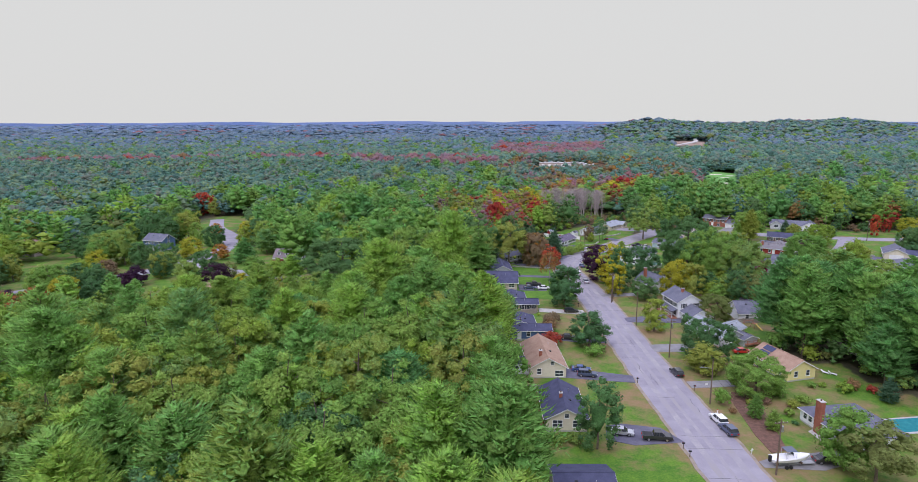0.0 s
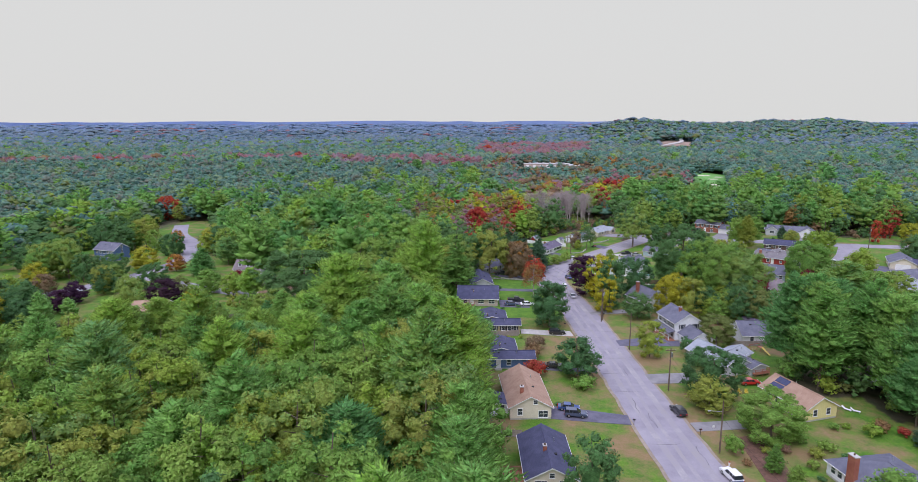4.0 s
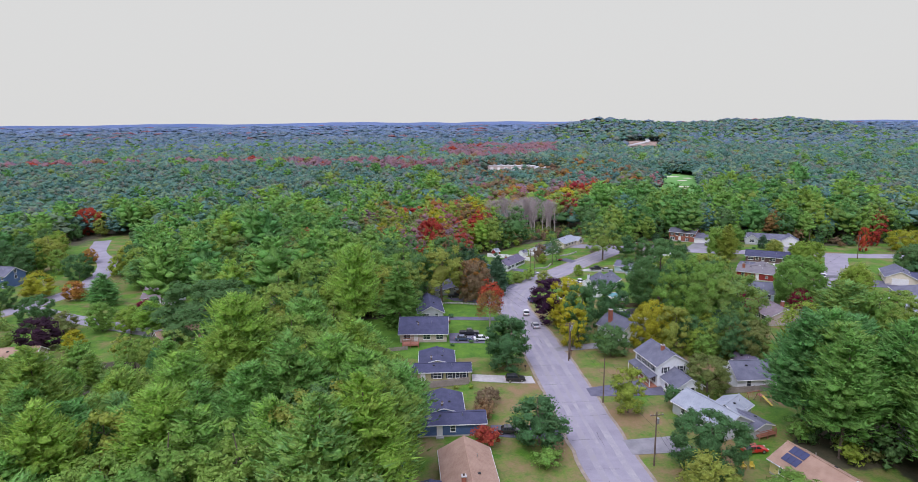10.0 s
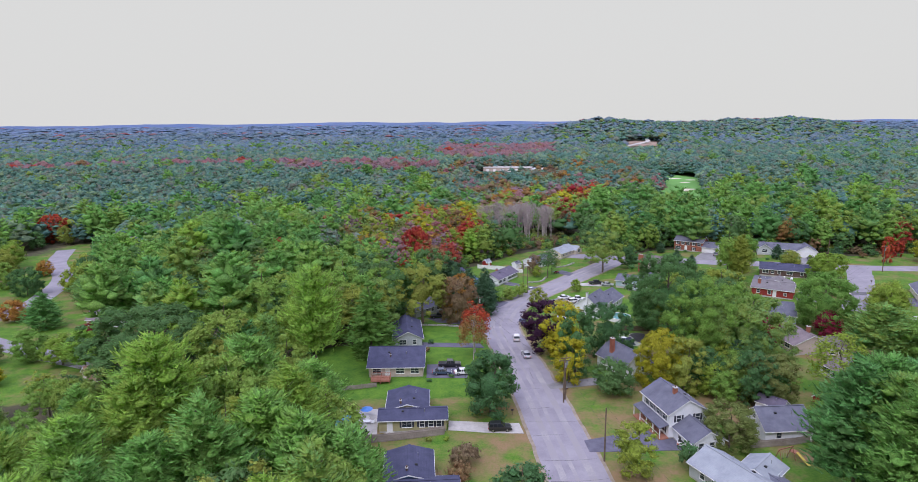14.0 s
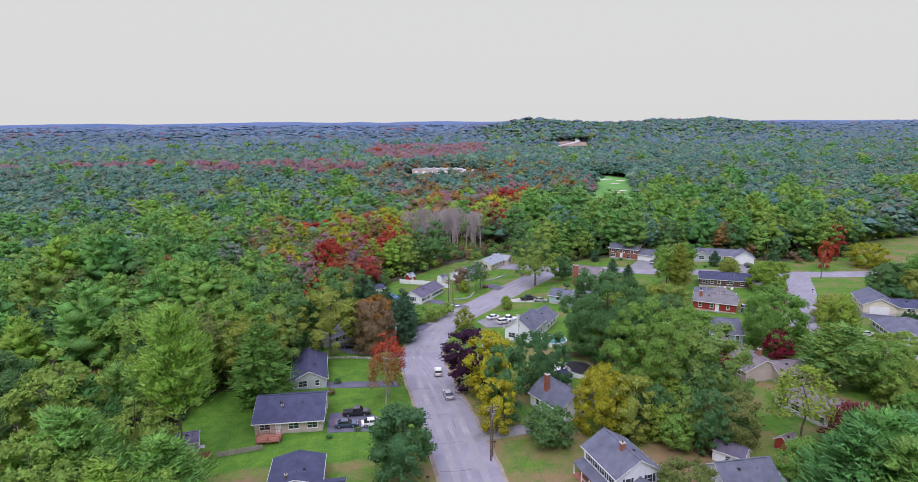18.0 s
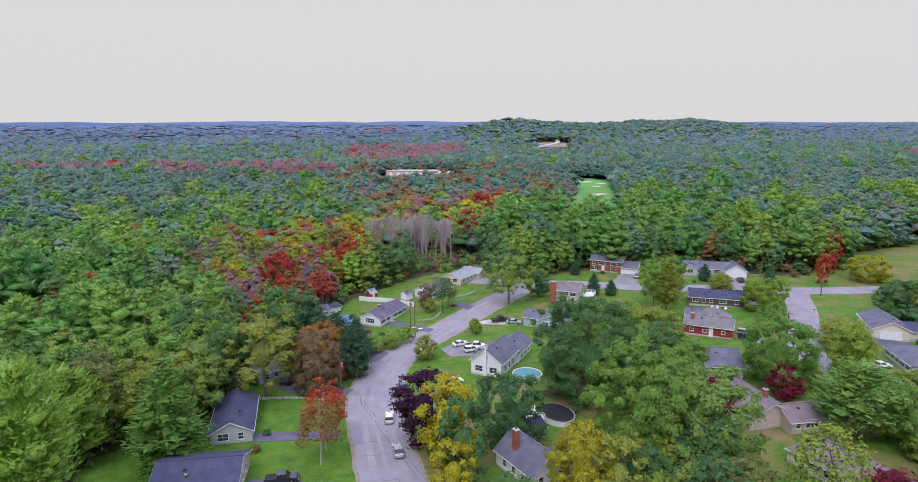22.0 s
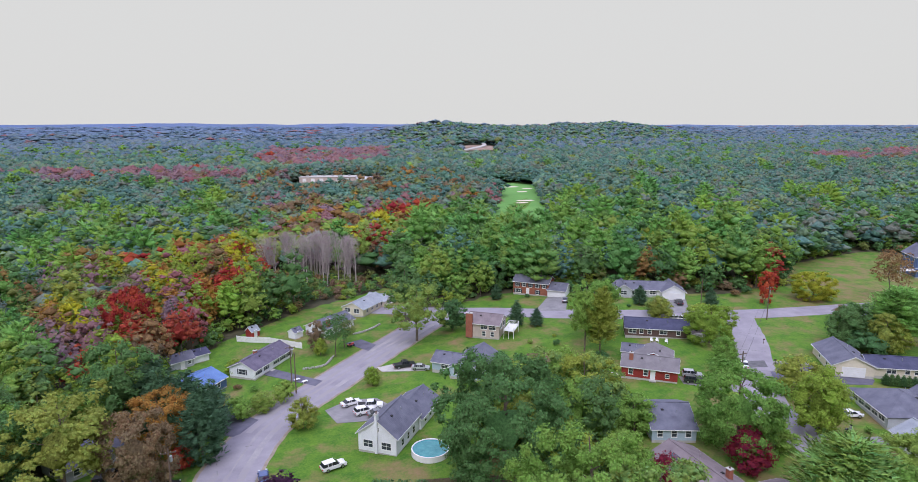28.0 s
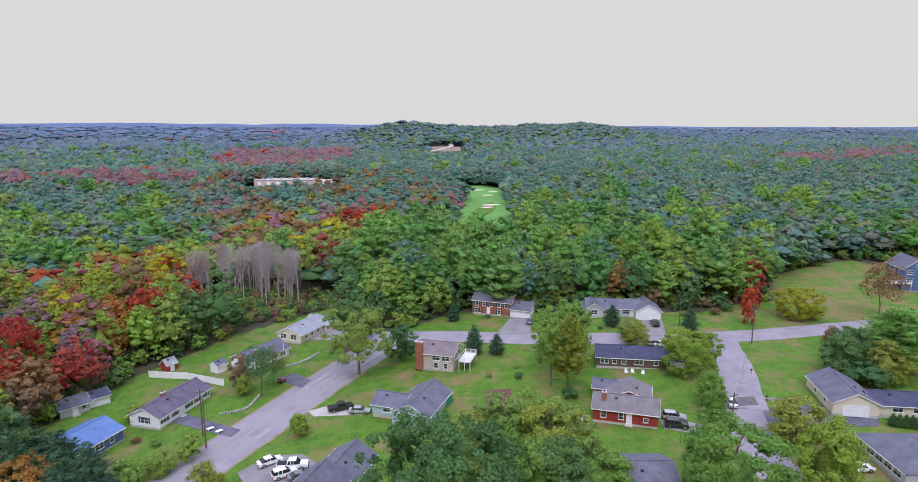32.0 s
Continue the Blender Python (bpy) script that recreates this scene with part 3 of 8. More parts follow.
def flakes(points, normals, size, long=1.0, axis=None, tilt=0.45, wide=0.75):
    """One small leaf spray a point: a blade that faces roughly along its normal, along an axis if one is given."""
    n = len(points)
    nn = unit(normals + rng.normal(size=(n, 3)) * tilt)
    a = unit(np.cross(nn, rng.normal(size=(n, 3))) if axis is None else axis + rng.normal(size=(n, 3)) * 0.35)
    b = unit(np.cross(nn, a))
    s = size * (0.6 + 0.8 * rng.random(n))[:, None]
    v = np.stack([points + a * s * long, points - a * s * long * 0.7 + b * s * wide, points - a * s * long * 0.7 - b * s * wide], 1).reshape(-1, 3)
    i = np.arange(n) * 3
    return v, np.stack([i, i + 1, i + 2], 1), np.repeat(unit(normals * 0.8 + nn * 0.35), 3, axis=0)


def fitted(vfn, h, r):
    """The same crown, brought to its height and to a reach tuned to the camera's view."""
    v, f, n = vfn
    q = np.quantile(np.hypot(v[:, 0], v[:, 1]), 0.90)
    return v * np.array([r / q, r / q, h / v[:, 2].max()]), f, n


def joined(chunks):
    vs, fs, ns, n = [], [], [], 0
    for v, f, m in chunks:
        vs.append(v)
        fs.append(f + n)
        ns.append(m)
        n += len(v)
    return np.concatenate(vs), np.concatenate(fs), np.concatenate(ns)


UPRIGHT = np.eye(3)


def broad_crown(h, r, puffs, per, sub, base=0.2, size=0.25, core=0.36, tilt=0.45, low=-0.55, loose=0.0, solid=0.66, jut=1.0):
    """A broad-leaved crown: unequal rounded boughs over a dome, each covered with leaf sprays, with dark gaps between them."""
    chunks, pts, nrm = [], [], []
    z0 = h * base
    mid, half = z0 + (h - z0) * 0.42, (h - z0) * 0.58
    sway = rng.random(4) * 6.28
    for k in range(puffs):
        zz = 1 - (1 - low) * (k + 0.5) / puffs
        ang = k * 2.39996 + rng.random() * 0.9
        rad = math.sqrt(max(0.0, 1 - zz * zz))
        lump = 1 + 0.13 * math.sin(2 * ang + sway[0]) + 0.10 * math.sin(3 * ang + sway[1] + 3 * zz) + 0.08 * math.sin(5 * zz + sway[2])
        lr = r * (1.55 + 0.5 * (1 - jut)) / math.sqrt(puffs) * (0.55 + 0.85 * rng.random() ** 1.5)
        lump = 1 + (lump - 1) * jut
        q = lump * (0.74 + 0.14 * (1 - jut) + 0.34 * jut * rng.random())
        d = np.array([rad * math.cos(ang), rad * math.sin(ang), zz])
        c = np.array([0, 0, mid]) + d * np.array([(r - lr * 0.8), (r - lr * 0.8), half - lr * 0.6]) * q
        rr = np.array([lr, lr, lr * (0.66 + 0.24 * rng.random())])
        if sub >= 0:
            chunks.append(puff(c, UPRIGHT, rr * solid, sub, 0.35))
        m = max(1, int(per * (lr * math.sqrt(puffs) / r / 1.6) ** 2))
        e = rng.normal(size=(m, 3)) + d * 0.5 + np.array([0, 0, 0.45])
        e = unit(e)
        pts.append(c + e * rr * (0.62 + (0.58 + loose) * rng.random(m))[:, None])
        nrm.append(unit(e * 0.75 + d * 0.45 + np.array([0, 0, 0.35])))
    if core:
        chunks.append(puff(np.array([0, 0, mid - half * 0.05]), UPRIGHT, (r * core, r * core, half * core * 1.15), min(1, max(0, sub)), 0.3))
    chunks.append(flakes(np.concatenate(pts), np.concatenate(nrm), size, tilt=tilt))
    return fitted(joined(chunks), h, r)


def white_pine(h, r, tiers, per, n_flakes, size, base=0.2, sub=1, point=0.8, rise=0.34, flat=0.55):
    """A white pine: tiers of flat feathery boughs that sweep up at their ends, in a tall crown that rounds off at the top."""
    chunks, pts, nrm, ax = [], [], [], []
    for t in range(tiers):
        u = (t + 0.3) / tiers
        z = h * (base + (0.93 - base) * u ** 0.92)
        reach = r * min(1.0, 0.62 + 1.2 * u) * max(0.0, 1 - u ** 1.7) ** point + 0.14 * r
        turn = rng.random() * 6.28
        n = max(3, round(per * (0.55 + 0.6 * reach / r)))
        for k in range(n):
            a = turn + k * math.tau / n + rng.normal() * 0.18
            ln = reach * (0.72 + 0.38 * rng.random())
            out = np.array([math.cos(a), math.sin(a), rise + 0.22 * u])
            out /= np.linalg.norm(out)
            side = np.array([-math.sin(a), math.cos(a), 0.0])
            up = np.cross(out, side)
            axes = np.stack([out, side, up])
            c = np.array([0, 0, z + rng.normal() * 0.035 * h]) + out * ln * 0.60
            rr = np.array([ln * 0.46, min(ln * 0.42, 2.6 * reach / n) * (0.8 + 0.4 * rng.random()), ln * flat * 0.5 + 0.3])
            if sub >= 0:
                chunks.append(puff(c, axes, rr * (0.45 if n_flakes > 1000 else 0.72), sub, 0.3))
            m = max(2, int(n_flakes / (tiers * per) * (0.5 + 0.6 * ln / r) * (0.7 + 0.6 * rng.random())))
            e = rng.normal(size=(m, 3))
            e[:, 2] = e[:, 2] * 0.7 + 0.75
            e[:, 0] += 0.25
            e = unit(e)
            w = e * rr * (0.60 + 0.62 * rng.random(m))[:, None]
            pts.append(c + w @ axes)
            nrm.append(unit((e * 0.8) @ axes + np.array([0.3 * out[0], 0.3 * out[1], 0.4])))
            ax.append(out * 0.8 + np.array([0, 0, 0.45]) + side * (e[:, 1:2] * 0.8))
    chunks.append(puff(np.array([0, 0, h * (0.52 + base * 0.35)]), UPRIGHT, (r * 0.26, r * 0.26, h * 0.30), max(0, min(sub, 1)), 0.3))
    chunks.append(flakes(np.concatenate(pts), np.concatenate(nrm), size, 1.9, np.concatenate(ax), 0.3, 0.5 if n_flakes > 1000 else 0.75))
    return fitted(joined(chunks), h, r)


def spruce_crown(h, r, tiers, per, n_flakes, size, base=0.04):
    """A spruce: many short drooping boughs in a pointed cone."""
    return white_pine(h, r, tiers, per, n_flakes, size, base=base, sub=1, point=1.0, rise=-0.2, flat=0.4)


def to_mesh(name, vfn, mat, tint=None):
    v, f, n = vfn
    me = bpy.data.meshes.new(name)
    me.vertices.add(len(v))
    me.vertices.foreach_set("co", np.ascontiguousarray(v, dtype=np.float32).ravel())
    me.loops.add(len(f) * 3)
    me.loops.foreach_set("vertex_index", np.ascontiguousarray(f, dtype=np.int32).ravel())
    me.polygons.add(len(f))
    me.polygons.foreach_set("loop_start", np.arange(len(f), dtype=np.int32) * 3)
    if tint is not None:
        me.attributes.new("tint", "FLOAT", "POINT").data.foreach_set("value", np.ascontiguousarray(tint, dtype=np.float32))
    me.update(calc_edges=True)
    if n is not None:
        me.normals_split_custom_set_from_vertices(np.ascontiguousarray(n, dtype=np.float32))
    me.materials.append(mat)
    return me


def trunk_mesh(h, r, limbs, spread, bark, base=0.35):
    bm = bmesh.new()
    bend = [Vector((rng.normal() * 0.12 * k, rng.normal() * 0.12 * k, h * 0.93 * k / 4)) for k in range(5)]
    for k in range(4):
        rod(bm, bend[k], bend[k + 1], r * (1 - 0.21 * k), r * (1 - 0.21 * (k + 1)), 7, cap=False)
    for k in range(limbs):
        u = base + (0.85 - base) * k / max(1, limbs)
        a = k * 2.4 + rng.random()
        s = Vector((0, 0, h * u))
        e = s + Vector((math.cos(a), math.sin(a), 0.55)) * spread * (1.1 - u)
        rod(bm, s, e, r * 0.42 * (1 - u * 0.6), r * 0.08, 5, cap=False)
    return mesh_of("trunk", bm, bark)


def bare_tree_mesh(h, r, bark):
    bm = bmesh.new()

    def grow(p, d, ln, rad, depth):
        e = p + d * ln
        rod(bm, p, e, rad, rad * 0.6, 5 if depth > 2 else 3, cap=False)
        if depth == 0:
            return
        for k in range(3 if depth > 1 else 4):
            n = (d + Vector((rng.normal(), rng.normal(), abs(rng.normal()) * 0.6)) * 0.42).normalized()
            grow(p + d * ln * (0.55 + 0.45 * rng.random()), n, ln * (0.5 + 0.22 * rng.random()), rad * 0.5, depth - 1)

    grow(Vector((0, 0, 0)), Vector((0, 0, 1)), h * 0.5, r, 4)
    return mesh_of("limb_work", bm, bark)


def twig_cloud(h, r, n):
    """Fine leafless twigs: long thin slivers that spread up and out."""
    u, a = rng.random(n), rng.random(n) * 6.28
    rad = r * np.sqrt(rng.random(n)) * np.sin(np.clip(0.5 + u * 2.2, 0, 2.9)) * 0.9 + 0.15
    p = np.stack([np.cos(a) * rad, np.sin(a) * rad, h * (0.34 + 0.62 * u)], 1)
    ax = np.stack([np.cos(a) * 0.4, np.sin(a) * 0.4, np.ones(n)], 1)
    return flakes(p, rng.normal(size=(n, 3)), 0.055, 15.0, ax)


# prototypes in metres, sized to fit the camera's view: crown, height, trunk radius
PROTO = {
    "pine": [(white_pine(21, 5.0, 12, 7, 7000, 0.23), 21, 0.26), (white_pine(18, 5.0, 11, 7, 6800, 0.23), 18, 0.24), (white_pine(24, 5.4, 13, 7, 7400, 0.24), 24, 0.3), (white_pine(16, 5.0, 10, 7, 6200, 0.22), 16, 0.22), (white_pine(22, 4.8, 10, 6, 5800, 0.23, base=0.36), 22, 0.26)],
    "spruce": [(spruce_crown(15, 3.2, 18, 8, 3600, 0.17), 15, 0.2), (spruce_crown(11, 2.6, 15, 8, 2800, 0.15), 11, 0.16)],
    "oak": [(broad_crown(17, 6.6, 60, 85, 1, size=0.25), 17, 0.34), (broad_crown(15, 5.6, 54, 80, 1, size=0.23), 15, 0.3), (broad_crown(19, 6.2, 60, 85, 1, size=0.25), 19, 0.34), (broad_crown(24, 13.5, 200, 150, 1, core=0.26, jut=0.8, base=0.07, low=-0.85, size=0.24), 24, 0.6)],
    "maple": [(broad_crown(10, 4.0, 38, 64, 1, jut=0.5, base=0.07, low=-0.85, size=0.18), 10, 0.2), (broad_crown(8, 3.3, 34, 58, 1, jut=0.5, base=0.07, low=-0.85, size=0.16), 8, 0.16), (broad_crown(12, 3.9, 40, 64, 1, jut=0.5, base=0.07, low=-0.85, size=0.18), 12, 0.2), (broad_crown(17, 8.2, 100, 120, 1, core=0.28, jut=0.7, base=0.07, low=-0.85, size=0.22), 17, 0.34)],
    "birch": [(broad_crown(13, 3.8, 34, 75, -1, base=0.3, size=0.20, core=0, tilt=0.8, loose=0.3), 13, 0.17), (broad_crown(10, 3.0, 30, 65, -1, base=0.26, size=0.18, core=0, tilt=0.8, loose=0.3), 10, 0.14)],
    "shrub": [(broad_crown(2.0, 1.3, 16, 36, 1, base=0.02, size=0.10), 2, 0), (broad_crown(1.4, 1.1, 14, 34, 1, base=0.02, size=0.09), 1.4, 0)],
}
CROWN, TRUNK = {}, {}


def crown_mesh(kind, k, mat):
    if (kind, k, mat.name) not in CROWN:
        CROWN[kind, k, mat.name] = to_mesh("crown", PROTO[kind][k][0], mat)
    return CROWN[kind, k, mat.name]


def tree(kind, x, y, mat, k=None, size=1.0, label="", name=None, bark=None, group="", slim=1.0):
    """One tree: a tapered trunk with limbs, and a crown; size scales it from its prototype."""
    k = int(rng.integers(len(PROTO[kind]))) if k is None else k
    _, h, r = PROTO[kind][k]
    t = thing(name or {"pine": "pine_tree", "spruce": "spruce_tree", "oak": "oak_tree", "maple": "maple_tree", "birch": "birch_tree", "shrub": "shrub"}[kind], x, y, float(rng.random() * 360), label, "shrub" if kind == "shrub" else "tree", group)
    t.scale = (size * slim, size * slim, size)
    if r:
        b = bark or BARK
        if (kind, k, b.name) not in TRUNK:
            TRUNK[kind, k, b.name] = trunk_mesh(h, r, {"oak": 9, "maple": 9, "birch": 22}.get(kind, 14), {"birch": 3.4, "pine": 2.6, "spruce": 1.6, "oak": 5.0, "maple": 2.8}[kind], b)
        part("trunk", TRUNK[kind, k, b.name], b, t)
    part("crown", crown_mesh(kind, k, mat), mat, t)
    return t

# ---- houses ----
def frame_ring(x0, z0, x1, z1, t, y0, y1):
    """One joined rectangular frame round an opening, in the wall's plane."""
    bm = bmesh.new()
    vs = [[bm.verts.new((x, y, z)) for x, z in ((x0 - o, z0 - o), (x1 + o, z0 - o), (x1 + o, z1 + o), (x0 - o, z1 + o))] for o, y in ((t, y0), (t, y1), (0, y1), (0, y0))]
    for a in range(4):
        for k in range(4):
            bm.faces.new((vs[a][k], vs[a][(k + 1) % 4], vs[(a + 1) % 4][(k + 1) % 4], vs[(a + 1) % 4][k]))
    bmesh.ops.recalc_face_normals(bm, faces=bm.faces)
    return bm


def window(parent, m, w, h, shut=None, grid=True):
    """A framed sash window, set proud of the wall; local x along the wall, y out of it."""
    o = part("window", frame_ring(-w / 2, 0, w / 2, h, 0.09, -0.04, 0.05), TRIM, parent, m=m)
    part("pane", box(-w / 2, -0.03, 0, w / 2, 0.012, h), GLASS, o)
    part("sill", box(-w / 2 - 0.13, -0.04, -0.15, w / 2 + 0.13, 0.11, -0.092), TRIM, o)
    if grid:
        part("sash_bar", box(-w / 2, -0.02, h * 0.48, w / 2, 0.035, h * 0.53), TRIM, o)
        for k in range(1, max(1, round(w / 0.9))):
            c = -w / 2 + k * w / max(1, round(w / 0.9))
            part("sash_bar", box(c - 0.03, -0.02, 0, c + 0.03, 0.039, h), TRIM, o)
    if shut:
        for s in (-1, 1):
            c = s * (w / 2 + 0.3)
            part("shutter", box(c - 0.19, -0.02, -0.05, c + 0.19, 0.045, h + 0.05), shut, o)


def door(parent, m, mat, w=0.95, h=2.05):
    o = part("door", frame_ring(-w / 2, 0, w / 2, h, 0.1, -0.03, 0.06), TRIM, parent, m=m)
    part("leaf", box(-w / 2, -0.03, 0.0, w / 2, 0.02, h), mat, o)
    for k in (0.25, 1.15):
        part("door_panel", box(-w * 0.34, 0.018, k, w * 0.34, 0.035, k + 0.7, 0.01), mat, o)
    part("door_knob", rod(bmesh.new(), (w * 0.4, 0.02, 1.0), (w * 0.4, 0.08, 1.0), 0.03, n=8), METAL, o)
    part("step", box(-w * 0.8, 0.06, -0.35, w * 0.8, 0.9, -0.1), CONCRETE, o)


def garage_door(parent, m, w, mat, h=2.15):
    o = part("garage_door", frame_ring(-w / 2, 0, w / 2, h, 0.12, -0.03, 0.06), TRIM, parent, m=m)
    for k in range(4):
        part("panel", box(-w / 2, -0.03, k * h / 4 + 0.012, w / 2, 0.025, (k + 1) * h / 4 - 0.012, 0.01), mat, o)


def chimney(parent, x, y, z0, z1, w=0.9, d=0.7, mat=None):
    o = part("chimney", box(-w / 2, -d / 2, z0, w / 2, d / 2, z1), mat or BRICK, parent, m=pose(x, y, 0))
    part("cap", box(-w / 2 - 0.08, -d / 2 - 0.08, z1, w / 2 + 0.08, d / 2 + 0.08, z1 + 0.14), CONCRETE, o)
    part("flue", rod(bmesh.new(), (0, 0, z1 + 0.14), (0, 0, z1 + 0.45), 0.15, n=8), POLE_WOOD, o)


def slab(parent, quad, mat, name="roof_slope", thick=0.16):
    """One roof plane from four corners (eave a, eave b, ridge b, ridge a), with thickness; courses run along the eave."""
    a, b, c, d = [Vector(q) for q in quad]
    ex = (b - a).normalized()
    ey = (d - a) - ex * (d - a).dot(ex)
    ey.normalize()
    ez = ex.cross(ey)
    m = Matrix((ex, ey, ez)).transposed().to_4x4()
    m.translation = a
    inv = m.inverted()
    q = [inv @ v for v in (a, b, c, d)]
    if (q[2] - q[3]).length < 0.01:
        q = q[:3]
    pts = [(v.x, v.y) for v in q]
    return part(name, prism(pts, -thick, 0.0), mat, parent, m=m)


def block(parent, cx, cy, rot, length, width, eave, ridge, wall, roof, holes=(), hip=False, over=0.45, base=0.35, shut=None, door_mat=DOOR_W, gable_wall=None, flip=False):
    """A wing: foundation, walls, roof planes, fascia, gutters and its windows. x runs along the ridge.
    holes: (side, place along it, kind, height); sides f b (long, -y and +y) and l r (ends)."""
    m0 = pose(cx, cy, 0, 0, 0, rot)
    L2, W2 = length / 2, width / 2
    part("foundation", box(-L2 + 0.04, -W2 + 0.04, -1.2, L2 - 0.04, W2 - 0.04, base), CONCRETE, parent, m=m0)
    bm = bmesh.new()
    prof = [(-W2, base), (W2, base), (W2, eave)] + ([] if hip else [(0, ridge - 0.12)]) + [(-W2, eave)]
    for s in (-1, 1):
        vs = [bm.verts.new((s * L2, y, z)) for y, z in prof]
        bm.faces.new(vs)
    bm.verts.ensure_lookup_table()
    n = len(prof)
    for k in range(n):
        bm.faces.new((bm.verts[k], bm.verts[(k + 1) % n], bm.verts[n + (k + 1) % n], bm.verts[n + k]))
    bmesh.ops.recalc_face_normals(bm, faces=bm.faces)
    part("wall", bm, wall, parent, m=m0)
    holder = new("roof")
    holder.parent, holder.matrix_basis = parent, m0
    slope = (ridge - eave) / W2
    ze = eave - slope * over + 0.1
    zr = ridge + 0.1
    xl, yw = L2 + over * 0.8, W2 + over
    hx = L2 - W2 if hip else xl
    if hip:
        hx = max(0.6, hx)
    for s in (-1, 1):
        slab(holder, ((-xl * -s, s * -yw * -1, ze), (xl * -s, s * yw, ze), (hx * -s, 0, zr), (-hx * -s, 0, zr)), roof)
        if hip:
            slab(holder, ((s * xl, -s * yw, ze), (s * xl, s * yw, ze), (s * hx, 0, zr), (s * hx, 0, zr)), roof)
        part("gutter", box(-xl, s * yw - 0.07, ze - 0.2, xl, s * yw + 0.07, ze - 0.04), TRIM, holder)
        if not hip:
            for e in (-1, 1):
                fb = bmesh.new()
                vs = [fb.verts.new((e * xl + dx, yy, zz)) for dx in (-0.03, 0.03) for yy, zz in ((s * yw, ze - 0.22), (0, zr - 0.24), (0, zr - 0.03), (s * yw, ze - 0.03))]
                for f in ((0, 1, 2, 3), (7, 6, 5, 4), (0, 4, 5, 1), (1, 5, 6, 2), (2, 6, 7, 3), (3, 7, 4, 0)):
                    fb.faces.new([vs[q] for q in f])
                bmesh.ops.recalc_face_normals(fb, faces=fb.faces)
                part("rake_board", fb, TRIM, holder)
    part("ridge_cap", box(-hx, -0.16, zr - 0.05, hx, 0.16, zr + 0.05), roof, holder)
    rod_bm = rod(bmesh.new(), (L2 * 0.35, W2 * -0.4, ridge - slope * W2 * 0.4), (L2 * 0.35, W2 * -0.4, ridge - slope * W2 * 0.4 + 0.75), 0.07, n=8)
    part("vent_pipe", rod_bm, METAL, holder)
    rb = box(-0.25, -0.25, 0, 0.25, 0.25, 0.22, 0.04)
    part("roof_vent", rb, BLACK, holder, m=pose(-L2 * 0.3, W2 * 0.32 * -1, ridge - slope * W2 * 0.32 + 0.08))
    for h in holes:
        side, at, kind = h[:3]
        z = h[3] if len(h) > 3 else None
        ang = {"f": 0, "b": 180, "r": 90, "l": -90}[side]
        px, py = {"f": (at, -W2), "b": (at, W2), "r": (L2, at), "l": (-L2, at)}[side]
        mm = m0 @ pose(px, py, 0, 0, 0, ang) @ pose(0, -0.004, 0, 0, 0, 180)
        if kind == "d":
            door(parent, mm @ pose(0, 0, base), door_mat)
        elif kind in "gG":
            garage_door(parent, mm @ pose(0, 0, 0.05), 2.6 if kind == "g" else 4.8, DOOR_W)
        else:
            w, hh = {"w": (0.95, 1.3), "s": (0.8, 0.8), "W": (1.9, 1.35), "P": (2.6, 1.5)}[kind]
            window(parent, mm @ pose(0, 0, base + 0.75 if z is None else z), w, hh, shut if kind in "wW" else None)
    return m0


def row(side, lo, hi, n, kind="w", *z):
    return [(side, lo + (hi - lo) * (k + 0.5) / n, kind, *z) for k in range(n)]


def house(x, y, rot, label, *blocks, name="house", z=None):
    t = thing(name, x, y, rot, label, "house", z=z)
    for b in blocks:
        args, kw = b
        block(t, *args, **kw)
    return t


def B(*args, **kw):
    return args, kw


def deck(x, y, rot, w, d, h, label, mat=None, rails=True):
    mat = mat or WOOD_RED
    t = thing("deck", x, y, rot, label, "deck")
    part("joist_frame", box(-w / 2, -d / 2, h - 0.22, w / 2, d / 2, h - 0.05), mat, t)
    n = int(d / 0.15)
    for k in range(n):
        y0 = -d / 2 + k * d / n
        part("board", box(-w / 2, y0 + 0.008, h - 0.05, w / 2, y0 + d / n - 0.008, h), mat, t)
    for sx in (-1, 0, 1):
        for sy in (-1, 1):
            part("post", box(sx * (w / 2 - 0.08) - 0.06, sy * (d / 2 - 0.08) - 0.06, -0.5, sx * (w / 2 - 0.08) + 0.06, sy * (d / 2 - 0.08) + 0.06, h + (0.95 if rails else -0.05)), mat, t)
    if rails:
        for s in (-1, 1):
            for zz in (0.15, 0.9):
                part("rail", box(-w / 2, s * (d / 2 - 0.08) - 0.035, h + zz, w / 2, s * (d / 2 - 0.08) + 0.035, h + zz + 0.07), mat, t)
                part("rail", box(s * (w / 2 - 0.08) - 0.035, -d / 2, h + zz, s * (w / 2 - 0.08) + 0.035, d / 2, h + zz + 0.07), mat, t)
        bm = bmesh.new()
        for s in (-1, 1):
            for k in range(int(w / 0.3)):
                add_box(bm, -w / 2 + k * 0.3 + 0.1, s * (d / 2 - 0.08) - 0.02, h + 0.2, -w / 2 + k * 0.3 + 0.14, s * (d / 2 - 0.08) + 0.02, h + 0.92)
        part("balusters", bm, mat, t)
    return t


